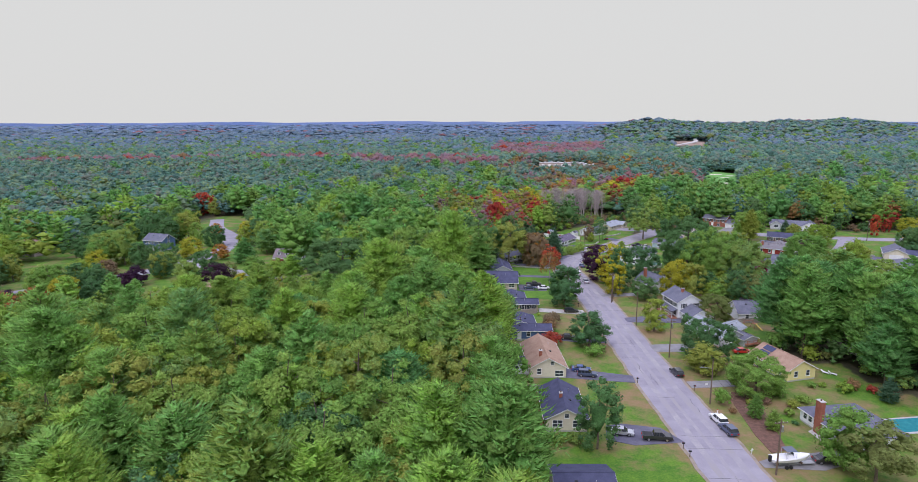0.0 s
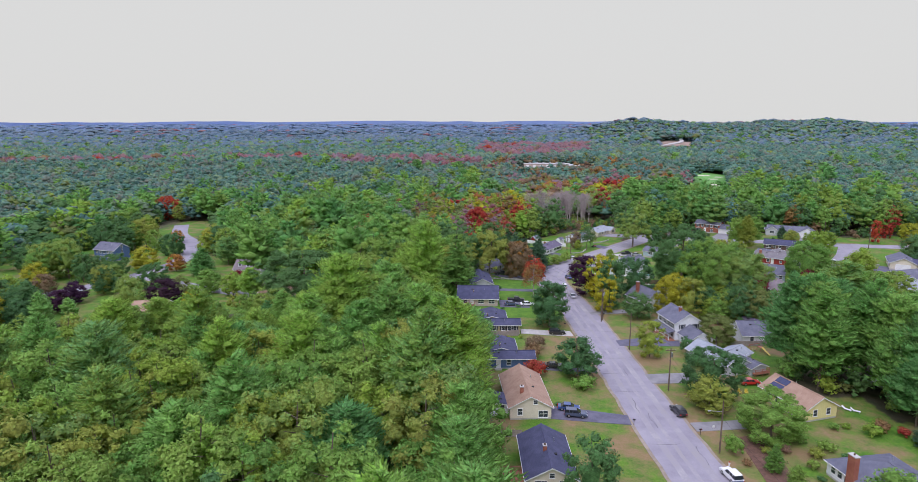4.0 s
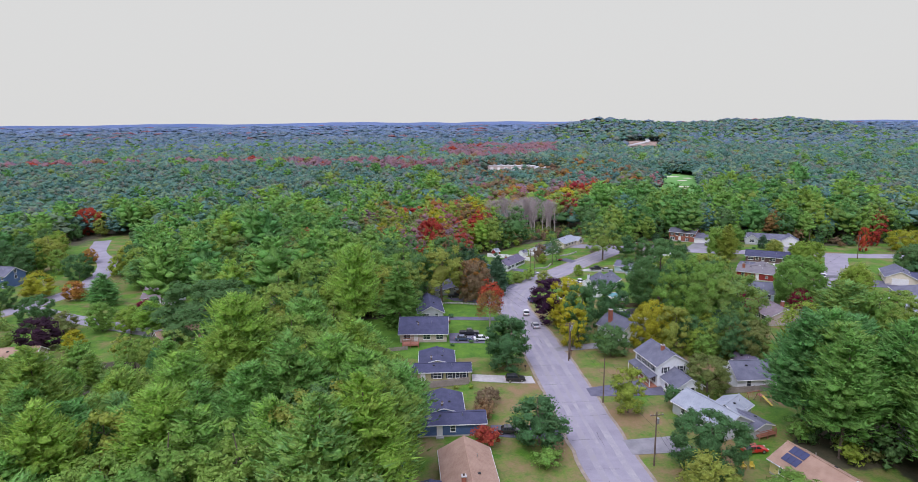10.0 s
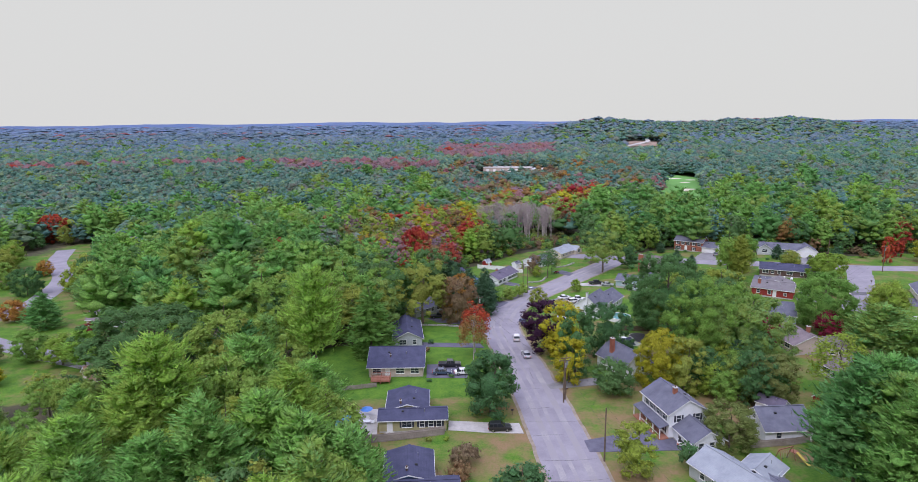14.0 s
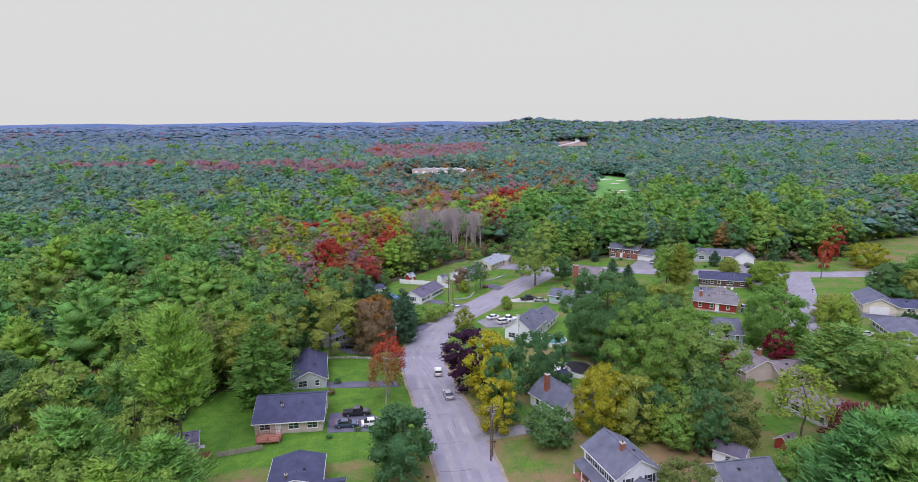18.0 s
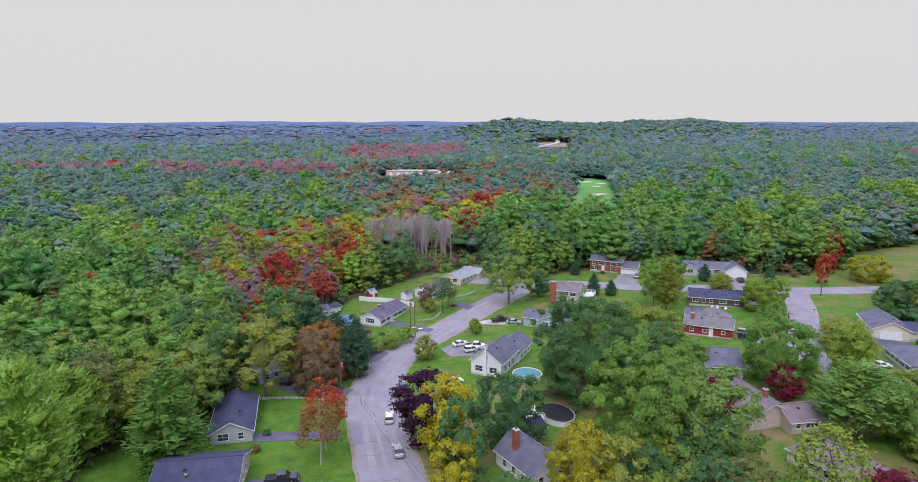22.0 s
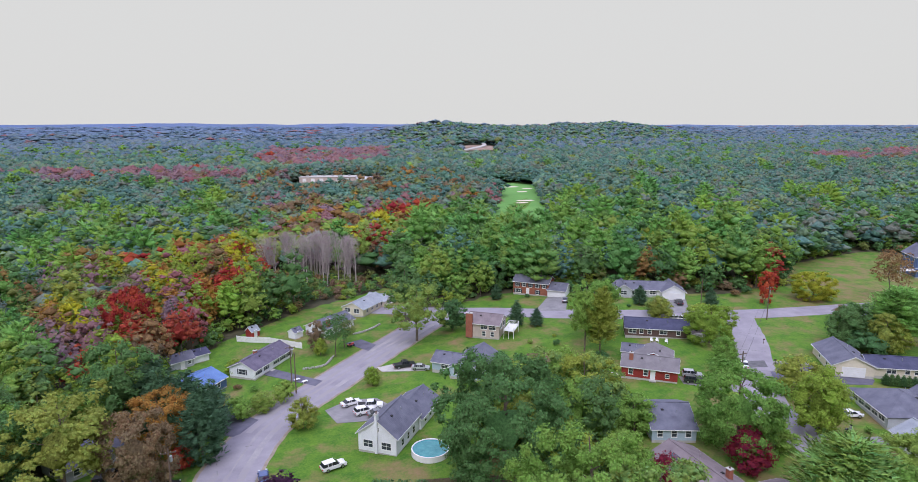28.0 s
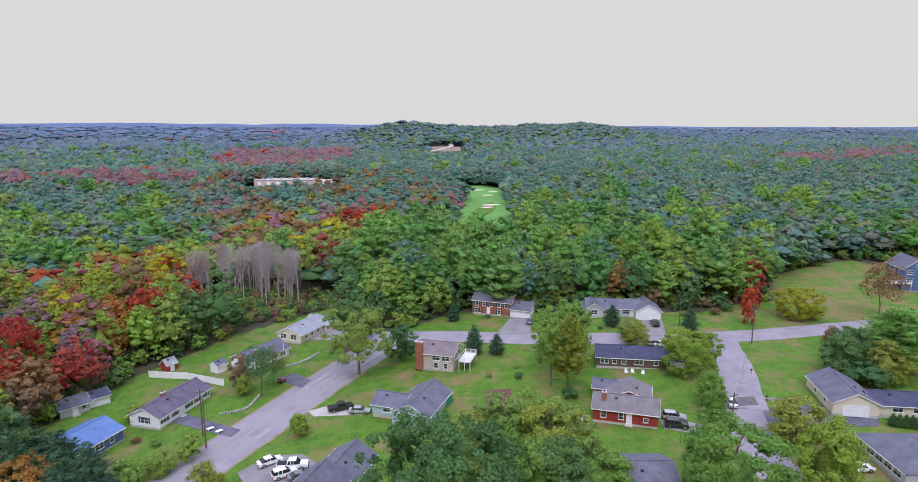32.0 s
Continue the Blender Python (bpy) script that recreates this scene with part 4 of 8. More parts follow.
def dormer(parent, x, y, z, rot, w, h, depth, wall, roof):
    m = pose(x, y, z, 0, 0, rot)
    bm = bmesh.new()
    prof = [(-w / 2, 0), (w / 2, 0), (w / 2, h), (0, h + w * 0.4), (-w / 2, h)]
    n = len(prof)
    lo = [bm.verts.new((a, 0, b)) for a, b in prof]
    hi = [bm.verts.new((a, depth, b)) for a, b in prof]
    bm.faces.new(lo)
    bm.faces.new(hi)
    for k in range(n):
        bm.faces.new((lo[k], lo[(k + 1) % n], hi[(k + 1) % n], hi[k]))
    bmesh.ops.recalc_face_normals(bm, faces=bm.faces)
    o = part("dormer", bm, wall, parent, m=m)
    for s in (-1, 1):
        slab(o, ((s * (w / 2 + 0.2), -0.2 if s > 0 else depth, h - 0.12), (s * (w / 2 + 0.2), depth if s > 0 else -0.2, h - 0.12), (0, depth if s > 0 else -0.2, h + w * 0.4 + 0.1), (0, -0.2 if s > 0 else depth, h + w * 0.4 + 0.1)), roof, thick=0.1)
    part("pane", box(-w * 0.28, -0.03, 0.25, w * 0.28, 0.01, h), GLASS, o)


# west side of the street, from the near end
house(10.9, 61, 2, "low house with a plain charcoal shingle roof", B(0, 0, 0, 9.4, 11, 2.7, 4.6, WALL_BEIGE, ROOF_DARK, row("f", -4, 4, 3)))
h1 = house(10.9, 90.5, 91, "beige ranch house with a charcoal gable roof", B(0, 0, 0, 14.6, 8.2, 2.8, 4.9, WALL_CREAM, ROOF_DARK, row("b", -6, 6, 5) + [("l", 1.8, "W"), ("l", -2.2, "W"), ("l", 0, "s", 3.0), ("f", 0, "d")] + row("f", -6, -1.5, 2)))
chimney(h1, -1.5, 0.5, 3.5, 5.6, 0.6, 0.6)
h2 = house(9.3, 118, 94, "cream ranch house with a tan gable roof and a white annex", B(0, 0, 0, 17, 8.6, 2.8, 5.1, WALL_CREAM, ROOF_TAN, [("l", 2.2, "w"), ("l", -2.6, "W", 0.5), ("l", -1, "s", 3.4)] + row("b", -7, 7, 4) + row("f", -7, 0, 3) + [("f", 3, "d")]), B(-4, 6.6, 0, 5.2, 4.8, 2.5, 3.0, WALL_WHITE, ROOF_DARK, [("l", 0.9, "w"), ("l", -0.9, "w"), ("b", 0, "W")]))
chimney(h2, -5, 1.4, 3.5, 5.7, 0.8, 0.7)
h3 = house(6.4, 138.8, 2, "blue ranch house with charcoal roofs in two levels", B(0, 0, 0, 13.6, 5.2, 2.8, 3.8, WALL_BLUE, ROOF_DARK, [("f", -2.2, "d"), ("f", 0.4, "w"), ("r", 0, "W")]), B(-1.2, 6.2, 90, 9.2, 7.8, 3.0, 4.05, WALL_BLUE, ROOF_DARK, row("f", -4, 4, 3)))
part("skylight", box(-0.5, -0.7, 0, 0.5, 0.7, 0.14, 0.03), GLASS, h3, "white-framed skylight", m=pose(-4.2, -1.2, 3.42, 21))
chimney(h3, -1.5, 2.8, 3.2, 4.5, 0.35, 0.35, POLE_WOOD)
h4 = house(4.8, 164.8, 1, "olive ranch house with charcoal roofs in two levels", B(0, 0, 0, 13.4, 5.2, 2.8, 3.8, WALL_OLIVE, ROOF_DARK, [("f", -1.2, "W"), ("f", 1.8, "w"), ("f", 3.6, "w"), ("f", 5.2, "w"), ("f", -4.6, "d")], shut=SHUTTER), B(-1.2, 6.0, 90, 8.8, 8.2, 3.0, 4.05, WALL_OLIVE, ROOF_DARK, row("f", -4, 4, 3)))
chimney(h4, -2.6, 2.5, 3.2, 4.4, 0.35, 0.35, POLE_WOOD)
h5 = house(-0.4, 196.6, -1, "beige house under a broad charcoal gable roof", B(0, 0, 0, 13.2, 13, 2.9, 5.5, WALL_PINK, ROOF_DARK, [("f", -4.6, "W"), ("f", -2.0, "d"), ("f", 1.0, "W"), ("f", 4.6, "W")] + row("r", -4, 4, 3), over=0.6))
chimney(h5, -1.5, -3.4, 3.4, 4.7, 0.3, 0.3, POLE_WOOD)
h6 = house(0.6, 220.5, 95, "pale grey ranch house with a charcoal gable roof", B(0, 0, 0, 16, 7.8, 2.8, 4.8, WALL_GREY, ROOF_DARK, [("l", 1.5, "W"), ("l", -1.8, "w")] + row("f", -7, 7, 5)))
house(4, 250, 42, "grey ranch house hidden behind trees", B(0, 0, 0, 12, 8, 2.8, 4.6, WALL_GREY, ROOF_GREY, row("f", -5, 5, 4) + [("l", 0, "W")]))
house(19, 279, 55, "blue house with a standing seam blue roof", B(0, 0, 0, 12.6, 9.2, 2.8, 4.6, WALL_BLUE, ROOF_BLUE, [("f", -4.2, "w"), ("f", -2, "d"), ("f", 0.5, "W"), ("f", 3.5, "w")], door_mat=DOOR_R), B(-5.4, 4.6, 90, 6, 6, 2.5, 3.5, WALL_BLUE, ROOF_GREY))
h9 = house(34.4, 292.2, 56, "long white ranch house with a slate-purple roof", B(0, 0, 0, 16.4, 7.6, 2.7, 4.5, WALL_WHITE, ROOF_PURPLE, [("f", -6.6, "P"), ("f", -3.4, "w"), ("f", -1.5, "d"), ("f", 1.0, "P"), ("f", 4.2, "W"), ("f", 6.8, "w"), ("l", 0, "W")], shut=SHUTTER))
chimney(h9, -2, 0.4, 3.4, 5.2, 0.9, 0.7)
h10 = house(54, 314.8, 41, "grey-roofed ranch house with a brick chimney", B(0, 0, 0, 13, 7.6, 2.7, 4.5, WALL_WHITE, ROOF_GREY, row("f", -5.5, 5.5, 4, "W") + [("l", 0, "W")]))
chimney(h10, -4.2, -3.4, 0.3, 5.2, 1.2, 0.7)
house(43.6, 312.4, 40, "small white garden shed", B(0, 0, 0, 3.2, 2.8, 2.1, 3.0, WALL_WHITE, ROOF_GREY, [("f", 0, "d")], base=0.1, over=0.2), name="shed")
h11 = house(66.6, 330.8, 50, "white ranch house with a light grey roof and porch", B(0, 0, 0, 14, 8, 2.7, 4.5, WALL_CREAM, ROOF_LIGHT, [("l", 2, "W"), ("l", -1.5, "W")] + row("f", -6, 6, 4)), B(7.6, -1.4, 90, 8, 6, 2.6, 4.0, WALL_CREAM, ROOF_LIGHT, [("l", 0, "W")]))
house(13, 299.5, 30, "weathered grey shed at the wood edge", B(0, 0, 0, 6, 5, 2.3, 3.6, WALL_GREY, ROOF_GREY, [("f", 0, "d"), ("f", 1.8, "s")], base=0.15), B(5, 0.6, 0, 5, 4.5, 2.3, 3.2, WALL_WHITE, ROOF_DARK, base=0.15), name="shed")
house(-18.2, 186.6, 12, "small pale garden shed with a grey gable roof", B(0, 0, 0, 3.0, 4.2, 2.3, 3.4, WALL_GREY, ROOF_PURPLE, [("r", 0, "d")], base=0.1, over=0.2), name="shed")
house(-21.6, 187.2, 12, "small navy garden shed with a dark roof", B(0, 0, 0, 2.8, 3.4, 2.0, 2.9, WALL_BLUE, ROOF_DARK, [("f", 0, "d")], base=0.1, over=0.2), name="shed")

# east side of the street
r0 = house(66.6, 84.6, 100, "white house with a grey hip roof and porch windows", B(0, 0, 0, 13.5, 12, 2.8, 5.2, WALL_WHITE, ROOF_GREY, row("b", -6, 6, 8) + row("l", -5, 5, 4), hip=True))
chimney(r0, 1.0, 6.3, 0.2, 6.8, 1.5, 0.9)
r1 = house(67.6, 116.4, 108, "yellow ranch house with a tan roof and solar panels", B(0, 0, 0, 12.5, 8, 2.8, 5.0, WALL_YELLOW, ROOF_TAN, [("l", 1.6, "w"), ("l", -1.8, "w")] + row("b", -5, 5, 4) + [("f", 0, "d")]))
for kx in range(3):
    for ky in range(2):
        part("solar_panel", box(-0.5, -0.8, 0, 0.5, 0.8, 0.05), SOLAR, r1, "dark blue solar panel", m=pose(2.2 + kx * 1.05, 0.95 + ky * 1.65, 5.1 - 0.55 * (0.95 + ky * 1.65) + 0.08, -28.8))
house(59.4, 139.5, 112, "pale grey house with a light roof and rear wings", B(0, 0, 0, 13.5, 7.6, 2.8, 4.8, WALL_GREY, ROOF_LIGHT, row("b", -5, 5, 4) + [("l", 0, "W")]), B(0.4, -6.0, -70, 6.4, 5.6, 2.6, 3.8, WALL_WHITE, ROOF_LIGHT, [("f", 0, "P"), ("r", 0, "P")]), B(-4.6, -4.8, 0, 8, 4.6, 2.2, 3.0, WALL_GREY, ROOF_GREY))
r3 = house(57.4, 163.0, 100, "white two-storey house with a grey roof and a porch", B(0, 0, 0, 10.6, 8, 5.3, 7.7, WALL_WHITE, ROOF_GREY, row("b", -4.5, 4.5, 4, "w", 3.4) + row("b", -4.5, 4.5, 4, "w", 0.9) + [("l", 2, "w", 3.4), ("l", -2, "w", 3.4), ("l", -2.6, "w", 0.9)], shut=SHUTTER), B(-8.6, -0.2, 0, 7, 6.4, 2.7, 4.6, WALL_WHITE, ROOF_GREY, [("l", 1.6, "w"), ("l", -0.6, "w"), ("b", 1.0, "w"), ("b", -1.5, "g")]))
slab(r3, ((5.4, 4.0, 2.9), (-5.4, 4.0, 2.9), (-5.4, 6.0, 2.35), (5.4, 6.0, 2.35)), ROOF_GREY, "porch_roof", 0.14)
for k in range(5):
    part("porch_post", box(-5.2 + k * 2.6 - 0.08, 5.75, 0.2, -5.2 + k * 2.6 + 0.08, 5.91, 2.35), TRIM, r3)
part("porch_floor", box(-5.4, 4.0, -0.4, 5.4, 6.0, 0.3), WOOD_RED, r3)
part("porch_rail", box(-5.2, 5.8, 0.95, 2.6, 5.87, 1.05), TRIM, r3)
chimney(r3, -1.2, 0.6, 6, 8.5, 0.7, 0.7)
house(76.4, 158.6, 2, "white garage with a steep grey gable roof", B(0, 0, 0, 9.4, 8.2, 2.9, 5.6, WALL_WHITE, ROOF_GREY, [("l", 0, "s", 3.4), ("l", 2, "w"), ("f", -2, "w")]), B(5.6, 0.5, 0, 2.2, 5, 2.2, 2.9, WALL_WHITE, ROOF_LIGHT), name="garage")
house(80.0, 167.2, -50, "white shed with a slate-blue roof", B(0, 0, 0, 5.4, 3.4, 2.3, 3.5, WALL_WHITE, ROOF_PURPLE, [("l", 0, "d"), ("f", 0, "s")], base=0.1, over=0.25), name="shed")
r5 = house(55.5, 191.6, 112, "white cape house with a grey roof and brick chimney", B(0, 0, 0, 10.5, 7.6, 3.2, 6.3, WALL_WHITE, ROOF_GREY, [("l", 0, "w", 3.9), ("l", 2, "w"), ("l", -2, "w")] + row("b", -4, 4, 3)), B(-2.2, -3.6, -90, 4.5, 5, 2.8, 4.9, WALL_WHITE, ROOF_GREY, [("r", 0, "w", 3.0), ("r", 0, "w")]))
chimney(r5, 1.6, 2.2, 4.0, 8.0, 1.0, 0.8)
house(58.6, 204.6, 20, "low grey-roofed outbuilding by a pool", B(0, 0, 0, 5.4, 4.2, 2.4, 3.4, WALL_GREY, ROOF_DARK, [("f", 0, "w")], base=0.15), name="shed")
r6 = house(60, 240.8, 55, "white house with a tall front gable and grey roofs", B(0, 0, 0, 11, 8, 4.0, 7.0, WALL_WHITE, ROOF_GREY, [("l", 1.9, "W", 1.2), ("l", -1.9, "W", 1.2), ("l", 0, "s", 4.6)] + row("f", -4, 4, 3) + row("b", -4, 4, 3)), B(10.6, -0.6, 0, 10.4, 7.6, 2.9, 5.2, WALL_WHITE, ROOF_GREY, row("f", -4, 4, 3) + row("b", -4, 4, 3)))
chimney(r6, -5.6, 0, 0.3, 8.2, 0.9, 0.5, WALL_WHITE)
house(86.2, 268.6, 52, "pale blue house with a grey roof in two wings", B(0, 0, 0, 13.4, 8, 2.8, 4.9, WALL_LBLUE, ROOF_GREY, [("l", 1.8, "W"), ("l", -1.8, "W")] + row("b", -5, 5, 4)), B(-1.2, 6.2, -90, 7, 6.4, 2.6, 4.2, WALL_LBLUE, ROOF_GREY, [("l", 0, "w"), ("f", 0, "W")]))
r8 = house(97.2, 292.0, -34, "two-level beige house with a brick chimney", B(0, 0, 0, 9.4, 8, 4.4, 6.3, WALL_PINK, ROOF_BROWN, row("f", -1, 4, 2, "W", 2.8) + row("f", -1, 4, 2, "w", 0.8) + row("r", -3, 3, 2, "W", 2.8)))
chimney(r8, -4.0, -4.3, 0.1, 7.2, 1.9, 0.8)
deck(103.4, 288.2, -34, 3.0, 6.5, 2.4, "white railed deck on posts beside a beige house", TRIM)

# beyond the cross street
house(126, 325.8, -39, "brick split-level house with a white two-car garage", B(0, 0, 0, 12.6, 8, 4.6, 6.4, BRICK, ROOF_GREY, row("f", -6, 6, 5, "w", 2.9) + [("f", -4.5, "W", 0.6), ("f", -1.0, "d"), ("f", 2.5, "w", 0.6)], shut=SHUTTER), B(9.2, -0.6, 0, 6.2, 7, 2.8, 4.6, WALL_WHITE, ROOF_GREY, [("f", -1.5, "g"), ("f", 1.5, "g")]))
house(158.4, 309.2, -23, "grey ranch house with a gabled two-car garage", B(0, 0, 0, 16, 7.6, 2.8, 4.7, WALL_GREY, ROOF_GREY, row("f", -7, 5, 4, "W") + [("f", 5.5, "d")]), B(9.8, -1.8, 90, 9, 7.4, 2.8, 5.0, WALL_WHITE, ROOF_GREY, [("l", -1.5, "g"), ("l", 1.5, "g")]), B(-6.2, -1.0, 90, 8.4, 5.6, 2.8, 4.6, WALL_GREY, ROOF_GREY, [("l", 0, "W")]))
house(140.9, 273.2, -26.5, "long dark brown ranch house with a charcoal roof", B(0, 0, 0, 17, 7.6, 2.7, 4.4, WALL_BROWN, ROOF_DARK, [("f", -6.6, "W"), ("f", -4.2, "w"), ("f", -2, "w"), ("f", 1.6, "W"), ("f", 5.6, "w")]))
house(148.6, 264.9, -26, "small grey shed with double doors", B(0, 0, 0, 3.4, 2.6, 2.0, 2.7, WALL_GREY, ROOF_BROWN, [("f", -0.6, "d"), ("f", 0.6, "d")], base=0.1, over=0.2), name="shed")
r_red = house(124.4, 250.2, -35, "barn-red ranch house with grey roofs", B(0, 0, 0, 12.6, 7, 3.0, 4.8, WALL_RED, ROOF_RED_HOUSE, [("f", 0.8, "d"), ("f", -0.8, "w"), ("f", -4.2, "w"), ("f", 4.0, "s")]), B(0.6, 6.6, 90, 7.5, 8.6, 3.0, 4.6, WALL_RED, ROOF_RED_HOUSE, row("f", -3, 3, 2)), B(-4.6, 9.4, 0, 5, 4.4, 2.8, 4.0, WALL_RED, ROOF_GREY))
chimney(r_red, -4.3, -1.6, 3.6, 5.6, 0.9, 0.7)
house(113.6, 228.0, -18, "pale blue house with a broad grey roof", B(0, 0, 0, 8.4, 12.6, 2.8, 5.2, WALL_LBLUE, ROOF_GREY, row("f", -4, 4, 3) + row("r", -4, 4, 3)))
c6 = house(106.8, 207.2, 94, "long taupe-roofed brick ranch house", B(0, 0, 0, 17, 10, 2.8, 5.0, WALL_PINK, ROOF_BROWN, row("b", -7, 7, 5, "W") + row("f", -7, -1, 3)), B(-8.2, -6.4, -94, 9, 7.6, 2.6, 4.4, WALL_PINK, ROOF_BROWN, [("f", 0, "P"), ("f", -3, "w"), ("r", 0, "w")]))
chimney(c6, -4, -1.6, 4.2, 6.0, 0.8, 0.8)
part("skylight", box(-0.9, -0.4, 0, 0.9, 0.4, 0.12, 0.02), GLASS, c6, "roof window", m=pose(4.6, 2.0, 4.3, -24))
house(108.4, 180.4, 104, "low beige house with a taupe hip roof", B(0, 0, 0, 16, 9.4, 2.8, 4.9, WALL_WHITE, ROOF_BROWN, row("b", -7, 7, 5, "W"), hip=True))
house(171.8, 240.6, 62, "cream house with a gabled garage and charcoal wing", B(0, 0, 0, 14, 8.8, 2.8, 4.9, WALL_CREAM, ROOF_GREY, [("l", 0, "G"), ("b", -3, "w"), ("b", 2, "w")]), B(-2.6, -9.2, -88, 11.4, 6.6, 2.6, 4.2, WALL_CREAM, ROOF_DARK, [("f", -1, "W"), ("f", 2.4, "w"), ("f", 4.4, "w")]))
house(162.4, 218.2, 70, "grey hip-roofed house with a porch front", B(0, 0, 0, 13.6, 12, 2.8, 5.4, WALL_GREY, ROOF_GREY, row("b", -6, 6, 5, "W"), hip=True), B(2, -6.6, 0, 6, 3.5, 3.2, 4.4, WALL_WHITE, ROOF_GREY, [("f", 0, "W")]))
house(203, 262, -25, "white cottage with a grey roof beside a pine", B(0, 0, 0, 11, 7.6, 2.7, 4.5, WALL_WHITE, ROOF_GREY, row("f", -4, 4, 3) + [("l", 0, "w")]))
house(277, 303, 62, "tall blue three-storey house with white trim", B(0, 0, 0, 12, 9, 8.2, 11.6, WALL_BLUE, ROOF_GREY, [("l", s, "W", zz) for s in (-2.2, 2.2) for zz in (3.4, 6.2)] + [("l", 0, "w", 8.6)] + row("b", -5, 5, 3, "w", 6.2) + row("b", -5, 5, 3, "w", 3.4)))
deck(269.5, 301, 62, 3, 8, 3.0, "white railed deck on posts beside the blue house", TRIM)
house(153.4, 204.2, 76, "white house with pale blue trim and grey roof", B(0, 0, 0, 10, 8, 3.0, 5.2, WALL_WHITE, ROOF_LIGHT, row("b", -4, 4, 3, "W") + row("l", -3, 3, 2)))
house(96.5, 128.5, 20, "grey house half hidden behind tall pines", B(0, 0, 0, 10, 8, 2.9, 4.8, WALL_WHITE, ROOF_GREY, row("f", -4, 4, 3)))

# houses along the western lane
house(-173, 273.5, -18, "blue two-storey colonial house with white windows", B(0, 0, 0, 12.4, 8.6, 5.3, 8.0, WALL_BLUE, ROOF_GREY, row("f", -5.5, 5.5, 5, "w", 3.6) + row("f", -5.5, -1, 2) + row("f", 1, 5.5, 2) + [("f", 0, "d"), ("r", 0, "w", 3.6), ("r", 0, "w", 5.8)]))
cape = house(-95.5, 242.5, -6, "white cape house with three dormers and a taupe roof", B(0, 0, 0, 12, 8, 2.8, 6.0, WALL_WHITE, ROOF_BROWN, row("f", -5.5, 5.5, 5)))
for k in (-3.6, 0, 3.6):
    dormer(cape, k, -3.0, 3.7, 0, 1.5, 1.3, 2.6, WALL_WHITE, ROOF_BROWN)
house(-104, 177.5, 8, "house with a brown gable roof beside the lane", B(0, 0, 0, 10.5, 8, 2.8, 5.0, WALL_PINK, ROOF_TAN, row("f", -4.5, 4.5, 4) + [("r", 0, "W")]))
house(-228, 256, -12, "peach two-storey house with a tan roof", B(0, 0, 0, 13, 8.6, 5.0, 7.6, WALL_PINK, ROOF_TAN, row("f", -6, 6, 4, "w", 3.4) + row("f", -6, 6, 4)))
house(-69, 191, 40, "brown-roofed house under a broad oak", B(0, 0, 0, 11, 8, 2.8, 5.2, WALL_PINK, ROOF_TAN, row("f", -4, 4, 3)))

# ---- woods ----
def lod(kind, level):
    """Cheaper crowns for trees that stand farther off."""
    if kind == "pine":
        if level == 1:
            return [(white_pine(h, r, 9, 5, 620, 0.32, sub=0), h) for h, r in ((20, 5.2), (18, 5.0), (22, 5.4), (16, 4.8))]
        if level == 2:
            return [(white_pine(h, r, 6, 4, 90, 0.8, sub=0), h) for h, r in ((19, 5.6), (17, 5.4), (21, 5.8), (15, 5.0))]
        return [(white_pine(h, r, 4, 3, 26, 1.2, sub=0), h) for h, r in ((18, 5.4), (16, 5.4), (20, 5.6))]
    if level == 1:
        return [(broad_crown(h, r, 34, 15, 0, size=0.42, solid=0.75), h) for h, r in ((16, 5.6), (14, 5.0), (18, 6.0), (12, 4.6))]
    if level == 2:
        return [(broad_crown(h, r, 16, 8, 0, size=0.75, solid=0.85, low=-0.65), h) for h, r in ((15, 6.8), (13, 6.2), (17, 7.0))]
    if level == 3:
        return [(broad_crown(h, r, 8, 5, 0, size=1.0, solid=0.85, low=0.0, core=0), h) for h, r in ((15, 6.8), (13, 6.2), (17, 7.0))]
    return [(broad_crown(h, r, 4, 2, 0, size=1.6, solid=0.92, low=0.1, core=0), h) for h, r in ((15, 6.8), (13, 6.2), (17, 7.0))]


LODS = {(k, n): lod(k, n) for k in ("pine", "broad") for n in (1, 2, 3, 4)}
FAMILIES = {"pine": PINE, "dark_pine": DARK_PINE, "green": GREEN, "deep": DEEP, "olive": OLIVE, "yellow": YELLOW, "orange": ORANGE, "rust": RUST, "red": RED, "khaki": KHAKI, "hazy": MID_WOODS, "far": FAR_WOODS, "blue": HAZE_BLUE_WOODS, "far_rust": FAR_RUST}
ROADS = ((MAIN, 8), (CROSS, 7), (SIDE, 7), (LOOP, 9), (BRANCH, 7))
CLEARINGS = [(x, y) for x, y in ((96.5, 128.5), (-173, 273), (-95, 242), (-104, 176), (-228, 256), (-69, 191), (4, 250))]
AUTUMN = ((-36, 345), (-26, 310), (-12, 284), (4, 280), (12, 300), (24, 330), (42, 352), (72, 374), (104, 400), (125, 470), (110, 520), (60, 500), (30, 440), (-6, 430), (-36, 400))
BARE = ((32, 386), (46, 372), (68, 361), (76, 372), (60, 392), (38, 404))
